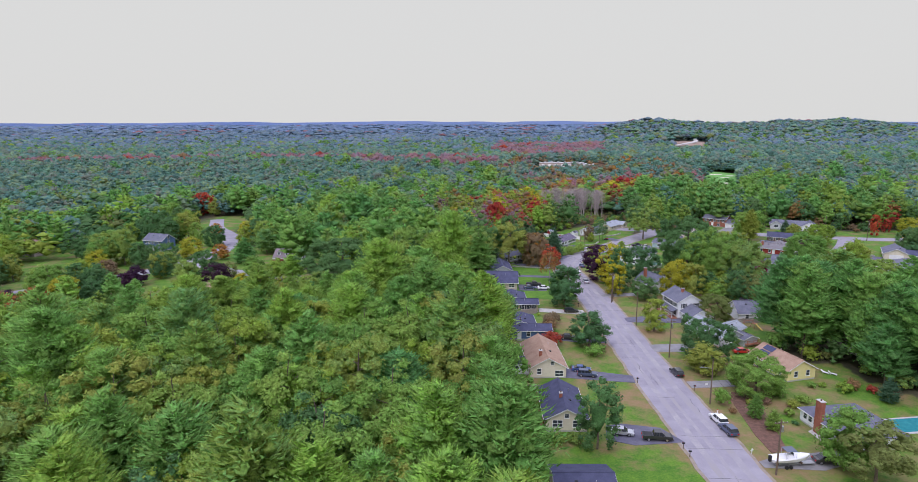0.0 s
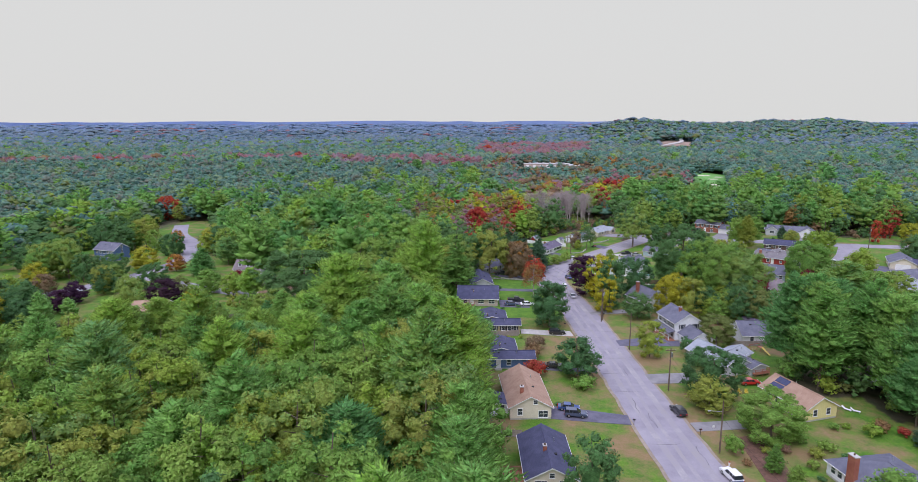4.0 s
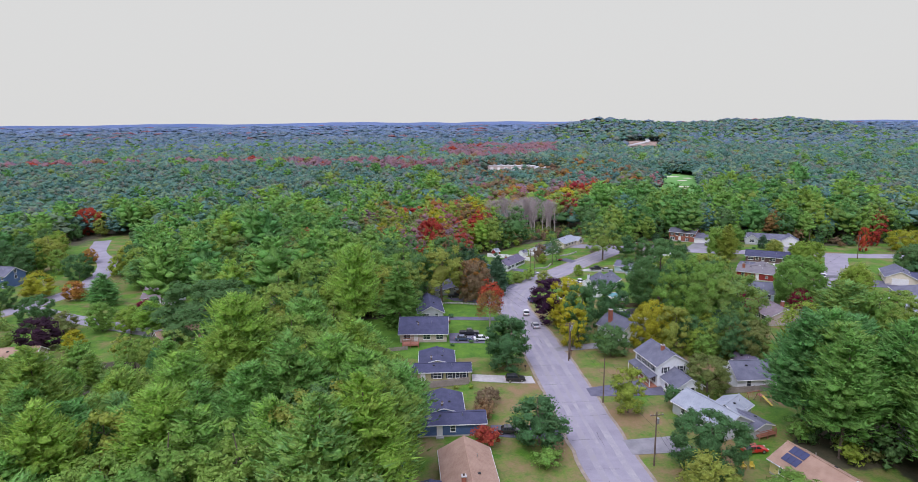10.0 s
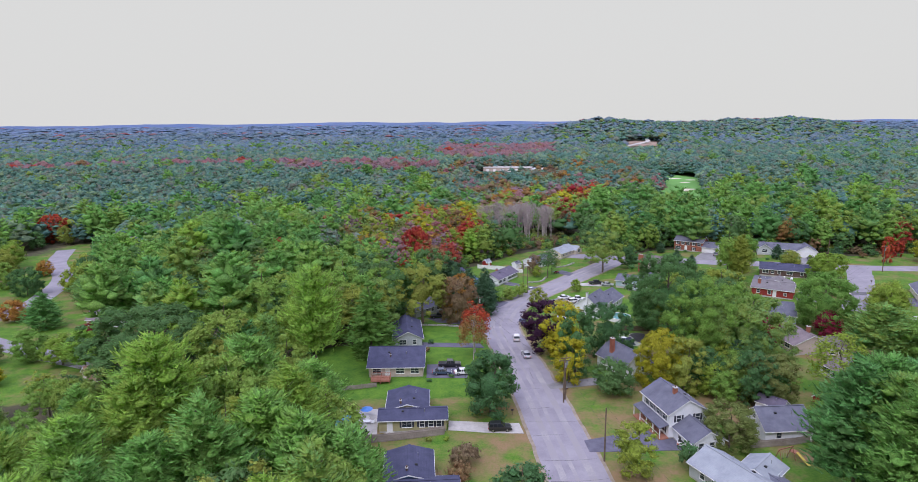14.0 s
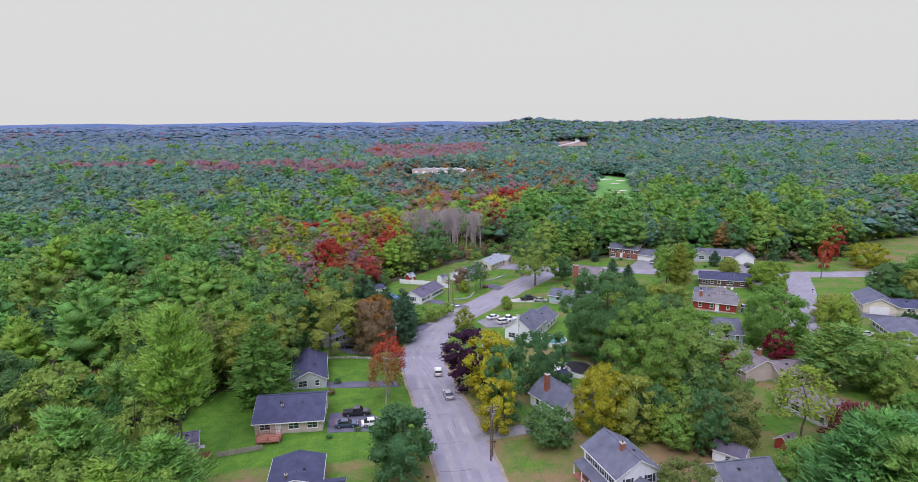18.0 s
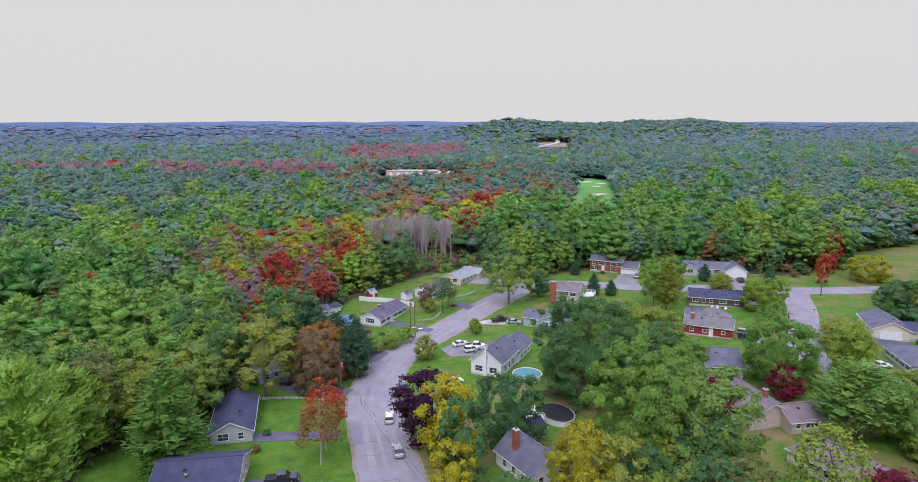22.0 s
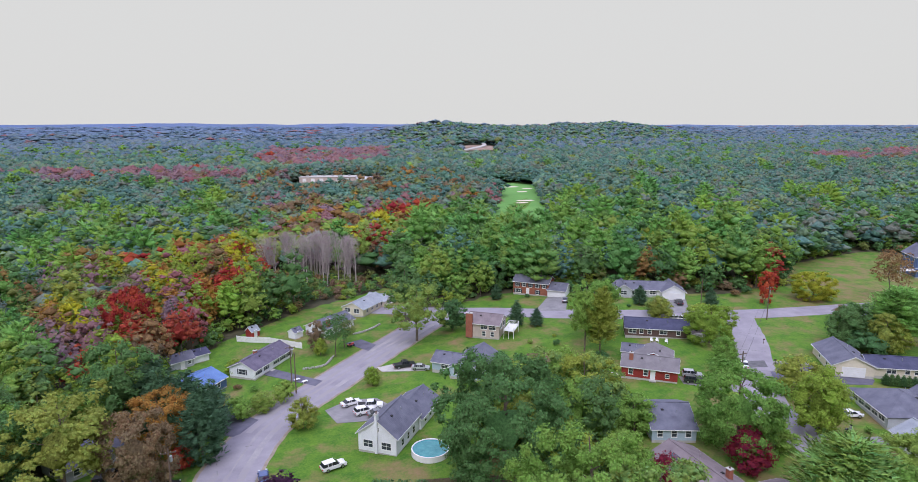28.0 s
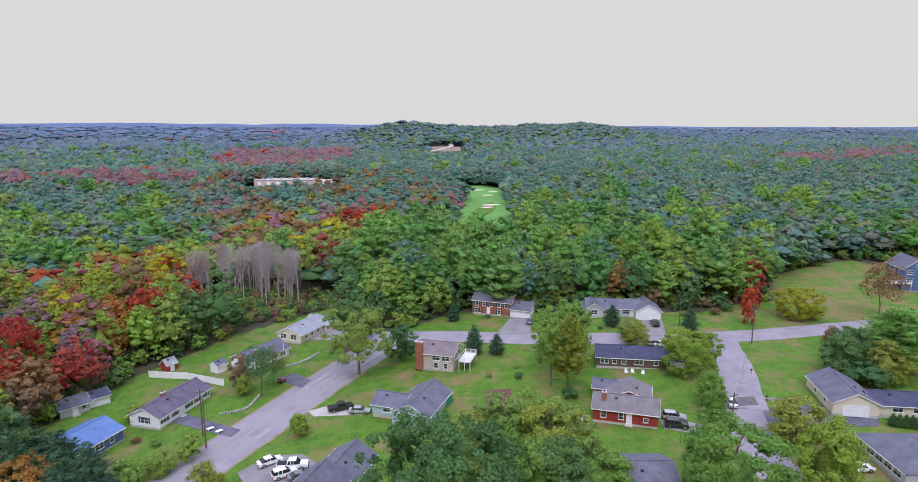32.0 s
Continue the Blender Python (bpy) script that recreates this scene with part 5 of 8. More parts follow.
BANDS = (((-640, 760), (-330, 850), (-180, 860), (-190, 905), (-340, 915), (-650, 835)), ((-198, 860), (-142, 880), (-70, 900), (-12, 910), (16, 742), (-44, 726), (-105, 740), (-165, 760)), ((20, 1500), (270, 1450), (190, 1056), (105, 920), (20, 930), (0, 1147)), ((860, 1000), (1160, 1080), (1500, 1180), (1150, 920), (850, 820)))


def on_clearing(x, y):
    return 1150 < y < 1340 and abs(x - 0.315 * y - 8 + 0.05 * (y - 1250)) < 36 + 10 * noise.noise(Vector((y / 60, 0.3, 0.2)))


def free(x, y):
    if -260 < x < 360 and y < 390:
        if any(inside(x, y, q) for q in LOTS):
            return False
        if any(off_line(x, y, ln) < w for ln, w in ROADS):
            return False
        if any(math.hypot(x - a, y - b) < 11 for a, b in CLEARINGS):
            return False
    if 440 < y < 760 and any(inside(x, y, q) for q in FAIRWAYS):
        return False
    if math.hypot((x - 92) / 54, (y - 718) / 42) < 1:
        return False
    if inside(x, y, BARE) or inside(x, y, ((32, 352), (60, 342), (84, 356), (77, 368), (46, 378), (30, 390))):
        return False
    return True


def species(x, y, u):
    """What grows where: pines in the west, autumn maples in the swamp, oaks between; farther off, haze-tinted leaf
    colours.
    """
    n = noise.noise(Vector((x / 60, y / 60, 3.3)))
    if inside(x, y, AUTUMN):
        w = 0.5 + 0.9 * noise.noise(Vector((x / 34, y / 34, 6.1)))
        u = min(0.999, max(0.0, 0.6 * u + 0.4 * w))
        return "red" if u < 0.20 else "rust" if u < 0.31 else "orange" if u < 0.43 else "khaki" if u < 0.47 else "olive" if u < 0.57 else "yellow" if u < 0.62 else "far_rust" if u < 0.68 else "green" if u < 0.85 else "dark_pine"
    v = (u * 7.31) % 1.0
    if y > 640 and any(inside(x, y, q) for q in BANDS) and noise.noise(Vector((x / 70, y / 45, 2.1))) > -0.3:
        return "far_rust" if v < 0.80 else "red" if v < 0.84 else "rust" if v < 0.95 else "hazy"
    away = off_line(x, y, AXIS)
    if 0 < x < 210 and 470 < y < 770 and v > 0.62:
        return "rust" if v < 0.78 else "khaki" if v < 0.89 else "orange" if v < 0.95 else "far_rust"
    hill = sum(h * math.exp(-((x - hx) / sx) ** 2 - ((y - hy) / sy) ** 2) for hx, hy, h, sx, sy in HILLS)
    # haze-tinted leaves grow likelier with distance, the bluest less so on hills
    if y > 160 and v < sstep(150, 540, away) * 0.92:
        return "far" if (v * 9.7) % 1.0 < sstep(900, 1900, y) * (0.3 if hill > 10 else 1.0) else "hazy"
    pine = 0.45 + 0.8 * n
    if y < 150 and x < 10:
        pine = 0.62 + 0.6 * n
    if 140 < y < 260 and -70 < x < 0:
        pine = 0.3 + 0.6 * n
    if 66 < x < 112 and y < 165:
        pine = 1.0
    if u < pine:
        return "dark_pine" if (66 < x < 130 and y < 165) or (u * 3.7) % 1.0 < (0.12 if x < 10 and y < 210 else 0.8 if y > 285 and x > -20 else 0.5) else "pine"
    v = (u - pine) / max(1e-6, 1 - pine)
    if y < 185 and x < 12:
        return "green" if v < 0.55 else "deep" if v < 0.64 else "olive"
    if y < 300:
        v *= 0.955
    return "green" if v < (0.24 if y > 285 else 0.42) else "deep" if v < 0.76 else "olive" if v < 0.88 else "khaki" if v < 0.95 else "rust" if v < 0.965 else "yellow" if v < 0.975 else "orange" if v < 0.992 else "red"


def scatter(y0, y1, step, keep):
    pts = []
    y = y0
    while y < y1:
        left = -5 - 0.87 * (y + 31) - 25
        right = max(-5 + 0.74 * (y + 31), 54 + 1.6 * (y - 148)) + 25
        x = left
        while x < right:
            px, py = x + (rng.random() - 0.5) * step * 0.9, y + (rng.random() - 0.5) * step * 0.9
            if keep(px, py):
                pts.append((px, py))
            x += step
        y += step * 0.92
    return pts


def lowered(x, y):
    """Lower trees before the western lane and short of the fairways, keeping both in the camera's view."""
    if 395 < y < 760 and any(inside(x + 0.3 * k, y + k, q) for q in FAIRWAYS for k in (8, 18, 30)):
        return 0.62
    if x < -38 and inside(x, y, LOTS[2]):
        return 0.55
    if x < -38 and y < 215:
        return 0.5 + 0.5 * sstep(10, 80, off_line(x, y, LOTS[2] + (LOTS[2][0],)))
    return 1.0


AXIS = [(-5, -31), (6, 25), (21, 80), (54, 148)]
STUFF = {k: [] for k in FAMILIES}
TRUNKS = []


def add_stuff(fam, level, x, y, size, wide=1.0):
    kind = "pine" if fam in ("pine", "dark_pine") else "broad"
    protos = LODS[kind, level]
    (v, f, m), h = protos[int(rng.integers(len(protos)))]
    a = rng.random() * 6.28
    c, s = math.cos(a), math.sin(a)
    z = height(x, y)
    w = v * size * np.array([wide, wide, 1.0])
    q = np.stack([w[:, 0] * c - w[:, 1] * s + x, w[:, 0] * s + w[:, 1] * c + y, w[:, 2] + z], 1)
    m = np.stack([m[:, 0] * c - m[:, 1] * s, m[:, 0] * s + m[:, 1] * c, m[:, 2]], 1)
    STUFF[fam].append((q, f, m, rng.random()))
    if level == 1:
        TRUNKS.append((x, y, z, h * size * 0.75, 0.2 * size))


# undergrowth along the edges of the lots
BUSHES = [(broad_crown(h, r, 9, 14, 0, base=0.0, size=0.36), h) for h, r in ((4.2, 2.4), (3.0, 2.2), (5.6, 2.6))]


def edge_gap(x, y):
    return min(off_line(x, y, q + (q[0],)) for q in LOTS)


LODS["broad", 9] = LODS["pine", 9] = BUSHES
for x, y in scatter(60, 400, 4.4, lambda x, y: -60 < x < 330 and free(x, y) and edge_gap(x, y) < 10):
    u = rng.random()
    add_stuff("deep" if u < 0.4 else "green" if u < 0.7 else "olive" if u < 0.85 else "khaki" if u < 0.95 else "rust", 9, x, y, 0.6 + 0.7 * rng.random())
for x, y in scatter(338, 400, 3.6, lambda x, y: inside(x, y, ((32, 354), (60, 345), (84, 358), (77, 372), (46, 392), (30, 396)))):
    add_stuff(("deep", "green", "olive", "khaki", "rust")[int(rng.integers(5))], 9, x, y, 0.5 + 0.5 * rng.random())
near_pts = scatter(30, 480, 8.8, lambda x, y: free(x, y) and off_line(x, y, AXIS) < 250)
near_pts.sort(key=lambda q: off_line(*q, AXIS))
WOOD_LABEL = {"pine": "tall white pine in the woods", "dark_pine": "tall dark green white pine in the woods", "green": "green broad-leaved tree in the woods", "deep": "dark green oak in the woods", "olive": "olive-green oak in the woods", "yellow": "yellow autumn tree in the woods", "orange": "orange autumn maple in the woods", "rust": "rust-brown oak in the woods", "red": "red autumn maple in the woods", "khaki": "khaki-brown forest oak tree"}
for i, (x, y) in enumerate(near_pts):
    fam = species(x, y, rng.random())
    sz = (0.85 + 0.42 * rng.random()) * lowered(x, y)
    if i < 260:
        if fam in ("pine", "dark_pine"):
            tree("pine", x, y, FAMILIES[fam], None, sz, WOOD_LABEL[fam], group="white pines of the near woods")
        else:
            tree("oak", x, y, FAMILIES[fam], int(rng.integers(3)), sz, WOOD_LABEL[fam], name="forest_tree", group="broad-leaved trees of the near woods")
    else:
        add_stuff(fam, 1, x, y, sz)
mid = lambda x, y: free(x, y) and off_line(x, y, AXIS) >= 250
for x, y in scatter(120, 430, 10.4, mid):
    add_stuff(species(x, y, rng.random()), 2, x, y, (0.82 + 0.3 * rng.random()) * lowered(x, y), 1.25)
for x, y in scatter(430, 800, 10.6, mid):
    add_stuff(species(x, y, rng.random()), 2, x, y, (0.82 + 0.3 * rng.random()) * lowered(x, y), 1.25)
# low filler crowns, added among the trees to lighten the dark gaps
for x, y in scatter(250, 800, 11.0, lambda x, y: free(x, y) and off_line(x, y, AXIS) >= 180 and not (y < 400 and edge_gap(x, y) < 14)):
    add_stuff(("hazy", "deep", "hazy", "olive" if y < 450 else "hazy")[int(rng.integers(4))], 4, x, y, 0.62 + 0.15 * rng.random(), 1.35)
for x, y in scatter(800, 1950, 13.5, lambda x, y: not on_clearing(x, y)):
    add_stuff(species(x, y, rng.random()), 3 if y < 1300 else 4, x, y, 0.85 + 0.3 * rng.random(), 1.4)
# the farthest crowns turn bluer with distance, as haze put into the leaf colour
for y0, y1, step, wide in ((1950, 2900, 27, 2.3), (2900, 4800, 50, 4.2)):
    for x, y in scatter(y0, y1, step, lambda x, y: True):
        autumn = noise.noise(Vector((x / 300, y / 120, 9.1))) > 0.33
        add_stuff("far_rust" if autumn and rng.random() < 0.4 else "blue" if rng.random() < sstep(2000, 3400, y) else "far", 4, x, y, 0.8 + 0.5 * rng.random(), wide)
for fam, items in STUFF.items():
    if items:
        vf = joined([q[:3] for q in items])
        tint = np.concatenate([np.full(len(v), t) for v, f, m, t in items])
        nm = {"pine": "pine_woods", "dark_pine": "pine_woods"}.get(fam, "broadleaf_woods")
        tagged(new(nm, to_mesh(nm, vf, FAMILIES[fam], tint)), "crowns of %s trees in the wide woods" % {"dark_pine": "dark pine", "deep": "dark green", "rust": "rust-brown", "hazy": "haze-tinted mixed", "far": "hazy distant", "blue": "haze-blued farthest", "far_rust": "distant autumn"}.get(fam, fam), "woods", kind="stuff")
tb = bmesh.new()
for x, y, z, h, r in TRUNKS:
    rod(tb, (x, y, z - 0.3), (x, y, z + h), r, r * 0.4, 4, cap=False)
tagged(part("tree_trunks", tb, BARK), "bare lower trunks of the forest trees", "woods", kind="stuff")

# ---- yard trees and bushes ----
tree("maple", 16.0, 76.8, DEEP, 2, 1.19, "dense green maple on a front lawn", slim=0.92)
tree("maple", 55.9, 103.1, GREEN, 3, 0.54, "leafy green maple beside the yellow house", slim=1.49)
tree("spruce", 52.2, 85.7, GREEN, 1, 0.39, "young green tree on a bare bank", slim=1.46)
tree("spruce", 50.8, 90.7, GREEN, 1, 0.50, "slim young green tree on a bank", slim=1.18)
tree("shrub", 46.0, 96.4, GREEN, 0, 2.20, "green bush at a driveway", slim=0.65)
tree("maple", 58.9, 72.1, GREEN, 0, 1.19, "grey-green tree beside the ranch house", slim=1.01)
tree("oak", 60.7, 66.8, KHAKI, 1, 0.69, "olive-brown oak beside the boat", slim=1.50)
tree("spruce", 82.9, 99.4, SPRUCE, 1, 0.52, "small blue-green spruce in a yard", slim=1.50)
tree("maple", 20.7, 168.4, DEEP, 2, 1.21, "round green maple at the street", slim=1.11)
tree("maple", 23.1, 132.2, DEEP, 1, 1.27, "broad green maple on a front lawn", slim=1.26)
tree("shrub", 13.1, 132.5, RED, 0, 2.20, "dark red bush beside a blue house", slim=0.99)
tree("shrub", 23.9, 125.3, GREEN, 1, 2.40, "low round juniper on the lawn", slim=1.20)
tree("shrub", 14.7, 149.6, RUST, 0, 2.27, "brown bushes between two lawns", slim=0.93)
tree("spruce", -1.3, 106.8, SPRUCE, 0, 0.80, "blue spruce behind the tan house", slim=1.01)
tree("maple", 51.2, 121.3, DEEP, 3, 0.68, "round dark green maple", slim=1.08)
tree("maple", 48.5, 114.7, OLIVE, 1, 0.95, "sparse olive tree by the drive", slim=1.50)
tree("maple", 44.0, 144.8, OLIVE, 2, 0.85, "yellow-green young maple in a yard", slim=1.09)
tree("maple", 64.6, 153.5, KHAKI, 3, 0.52, "brownish tree beside a white house", slim=1.17)
tree("shrub", 54.4, 146.8, DEEP, 0, 2.63, "dark evergreen bushes beside the house", slim=0.65)
tree("shrub", 53.7, 137.2, DEEP, 0, 1.88, "dark evergreen bush beside the house", slim=0.70)
tree("maple", 21.3, 172.7, DEEP, 0, 1.32, "dense green maple at the street", slim=0.98)
tree("shrub", 13.6, 143.6, RUST, 0, 2.29, "brown bushes on a lawn", slim=0.75)
tree("birch", 19.6, 206.4, RED, 0, 1.10, "thin red-orange birch with pale limbs", bark=PALE_BARK)
tree("maple", 75.9, 189.8, CRIMSON, 1, 0.55, "small dark red maple", slim=1.18)
tree("maple", 105.5, 168.4, CRIMSON, 1, 1.09, "deep red maple in a yard", slim=1.50)
tree("maple", 118.8, 210.3, CRIMSON, 1, 0.98, "dusky red maple in a yard", slim=1.23)
tree("maple", 63.2, 135.0, GREEN, 1, 0.40, "green tree near the house", slim=1.50)
tree("maple", 38.2, 206.5, PURPLE, 2, 1.22, "purple-leaved maple at the kerb", slim=1.25)
tree("maple", 41.7, 199.2, YELLOW, 2, 1.36, "golden-olive maple standing in a yard", slim=0.99)
tree("maple", 42.9, 188.5, DEEP, 2, 1.41, "dark green maple in a yard", slim=0.81)
tree("maple", 54.2, 201.4, DEEP, 3, 0.87, "dark green maple in a yard", slim=0.84)
tree("maple", 40.5, 184.3, YELLOW, 2, 0.96, "golden-yellow maple at the verge", slim=1.03)
tree("oak", 76.2, 219.4, DEEP, 3, 1.01, "very large dark green oak", slim=0.86)
tree("oak", 78.0, 192.8, GREEN, 3, 0.96, "large grey-green oak with thin crown", slim=0.75)
tree("maple", 84.5, 187.8, GREEN, 3, 1.15, "grey-green tree with thin crown", slim=0.98)
tree("maple", 60.9, 181.0, YELLOW, 3, 0.81, "golden yellow maple in a yard", slim=0.88)
tree("maple", 49.2, 177.3, DEEP, 1, 1.13, "dark green bushy tree", slim=1.18)
tree("spruce", 79.7, 182.4, SPRUCE, 1, 0.99, "dark spruce in a back yard", slim=1.35)
tree("maple", 82.0, 172.0, KHAKI, 3, 0.64, "brownish mixed tree in a yard", slim=1.1)
tree("maple", 98.9, 206.0, CRIMSON, 1, 1.08, "dark red maple by a tan house", slim=1.07)
tree("pine", 121.1, 192.7, PINE, 3, 0.96, "dark green pine in a yard", slim=1.50)
tree("birch", 95.7, 170.2, OLIVE, 0, 1.3, "pale olive thin tree", slim=1.1)
tree("maple", 102.4, 159.3, CRIMSON, 3, 0.70, "deep crimson maple in a yard", slim=1.15)
tree("maple", 121.1, 216.3, GREEN, 3, 1.00, "grey-green maple at the side street", slim=0.99)
tree("maple", 128.3, 214.9, GREEN, 1, 0.78, "pale green tree in a yard", slim=1.50)
tree("maple", 149.8, 231.5, OLIVE, 1, 1.08, "yellow-green maple standing in a yard", slim=1.50)
tree("birch", 18.9, 200.8, ORANGE, 0, 0.98, "thin orange birch with pale bare limbs", bark=PALE_BARK)
tree("spruce", -8.0, 205.6, GREEN, 0, 1.38, "tall drooping green spruce beside a lawn", slim=1.35)
tree("oak", -9.8, 223.5, OLIVE, 1, 1.05, "yellow-green maple tinged with orange behind a house", slim=1.1)
tree("oak", -21.5, 217.6, GREEN, 2, 1.0, "tall green oak at the wood edge", slim=1.1)
tree("oak", -29.5, 222.5, DEEP, 0, 1.05, "tall dark oak at the wood edge", slim=1.1)
tree("oak", -16.0, 224.0, GREEN, 0, 0.95, "tall green oak at the wood edge", slim=1.0)
tree("pine", -17.0, 178.4, PINE, 4, 1.42, "tall yellow-green pine with a bare lower trunk beside a shed", slim=0.78)
tree("oak", 4.6, 236.4, OLIVE, 0, 1.16, "olive-brown oak behind a lawn", slim=1.15)
tree("maple", 16.6, 250.7, ORANGE, 3, 0.77, "rusty orange-brown tree in a yard", slim=1.02)
tree("spruce", 25.8, 257.3, SPRUCE, 1, 1.08, "dark conifer standing in a yard", slim=1.27)
tree("maple", 21.5, 243.0, RED, 1, 0.60, "small dark red tree", slim=1.09)
tree("maple", 43.7, 252.2, OLIVE, 1, 0.90, "small olive tree at the street", slim=1.00)
tree("oak", 77.0, 294.7, GREEN, 0, 1.00, "round green oak at the street end", slim=1.16)
tree("maple", 88.8, 298.9, DEEP, 0, 1.02, "dark round tree in a yard", slim=0.99)
tree("oak", 126.4, 281.0, GREEN, 1, 1.00, "tall green tree in a yard", slim=1.30)
tree("maple", 150.8, 287.7, GREEN, 1, 0.76, "round green tree on a front lawn", slim=1.50)
tree("maple", 154.5, 271.7, OLIVE, 1, 1.00, "olive-yellow tree by the street", slim=1.50)
tree("maple", 209.2, 286.9, YELLOW, 3, 0.58, "yellow rounded maple in a yard", slim=1.35)
tree("maple", 190.6, 287.3, RED, 2, 0.95, "bright red young maple", slim=0.65)
tree("birch", 56.6, 297.8, KHAKI, 1, 1.0, "thin golden-brown tree standing in a yard", slim=1.1)
tree("maple", 49.0, 298.9, RUST, 2, 0.74, "golden-brown young tree in a yard", slim=0.90)
tree("spruce", 111.0, 323.2, SPRUCE, 1, 0.50, "dark bush beside a house", slim=1.50)
tree("maple", 138.6, 195.9, GREEN, 3, 0.65, "green tree by a drive", slim=1.25)
tree("spruce", 132.8, 195.3, SPRUCE, 1, 0.31, "small blue spruce in a yard", slim=1.50)
tree("maple", 49.8, 294.2, OLIVE, 0, 0.51, "golden-brown young tree beside a house", slim=0.95)
tree("birch", 53.7, 291.4, DEEP, 0, 1.0, "thin grey-green tree beside a house", slim=0.95)
tree("maple", 60.5, 268.9, OLIVE, 0, 0.51, "small olive weeping tree", slim=1.01)
tree("shrub", 40.0, 268.1, GREEN, 0, 2.69, "round green bush beside a drive", slim=0.80)
tree("maple", 35.3, 264.7, GREEN, 1, 0.57, "round green bush in a yard", slim=1.50)
tree("shrub", 29.8, 262.9, GREEN, 0, 2.51, "round green bush in a yard", slim=1.05)
tree("maple", 27.7, 289.7, OLIVE, 1, 0.50, "yellow-olive small tree in a yard", slim=1.50)
tree("spruce", 107.6, 295.1, SPRUCE, 1, 0.74, "small conifer on a lawn", slim=1.16)
tree("spruce", 113.0, 292.5, SPRUCE, 1, 0.52, "small conifer on a lawn", slim=1.50)
tree("oak", 116.9, 269.1, GREEN, 2, 1.03, "tall green oak in a yard", slim=0.68)
tree("pine", 119.8, 266.2, OLIVE, 2, 0.78, "brownish tall pine in a yard", slim=0.90)
tree("spruce", 151.6, 298.4, SPRUCE, 1, 0.59, "dark spruce on a lawn", slim=1.50)
tree("maple", 148.2, 281.8, OLIVE, 1, 0.95, "round olive-green tree in a yard", slim=1.16)
tree("maple", 149.8, 261.6, OLIVE, 3, 0.63, "olive-yellow thin tree in a yard", slim=1.17)
tree("maple", 142.4, 246.4, GREEN, 0, 0.90, "yellow-green round bush tree", slim=0.95)
tree("spruce", 168.6, 285.7, SPRUCE, 1, 0.69, "dark young spruce in a yard", slim=1.28)
tree("maple", 203.6, 299.1, RED, 2, 0.61, "bright red young maple", slim=1.06)
tree("birch", 232.0, 278.8, RUST, 0, 1.45, "rusty brown thin tree", slim=0.95)
tree("pine", 197.1, 247.0, PINE, 3, 1.02, "dark green pine in a yard", slim=1.50)
tree("maple", 198.8, 265.9, RUST, 1, 0.68, "dark reddish small tree", slim=1.15)
tree("shrub", 183.5, 244.7, DEEP, 0, 3.43, "dark green bushes in a yard", slim=1.09)
tree("maple", 140.0, 216.3, OLIVE, 0, 1.45, "olive-yellow thin tree in a yard", slim=0.91)
tree("shrub", 132.8, 231.5, GREEN, 0, 1.58, "green bush at a drive", slim=1.07)
tree("oak", 99.6, 236.1, OLIVE, 0, 0.83, "olive-yellow tree in a back yard", slim=1.10)
tree("spruce", 13.6, 264.6, SPRUCE, 1, 1.44, "dark conifer standing in a yard", slim=1.50)
tree("spruce", 20.3, 262.3, SPRUCE, 1, 1.16, "dark conifer standing in a yard", slim=1.46)
tree("maple", -0.0, 308.1, RED, 3, 1.22, "red maple standing in a yard", slim=0.65)
tree("maple", 106.8, 228.1, GREEN, 1, 1.04, "thin green tree in a yard", slim=1.25)
tree("maple", 15.6, 236.7, RUST, 3, 0.90, "rusty brown broad tree", slim=0.80)
tree("oak", 7.8, 263.6, DEEP, 0, 1.17, "dark blue-green broad tree", slim=0.98)
tree("oak", -15.7, 233.0, OLIVE, 1, 0.98, "olive-yellow broad tree in a yard", slim=1.50)
tree("spruce", 25.0, 245.2, SPRUCE, 1, 1.48, "dark conifer beside the blue-roofed house", slim=1.08)
tree("spruce", 16.1, 255.0, SPRUCE, 1, 1.50, "dark conifer standing in a yard", slim=1.01)
tree("oak", -58.0, 188.7, DEEP, 3, 0.84, "very broad green oak", slim=1.30)
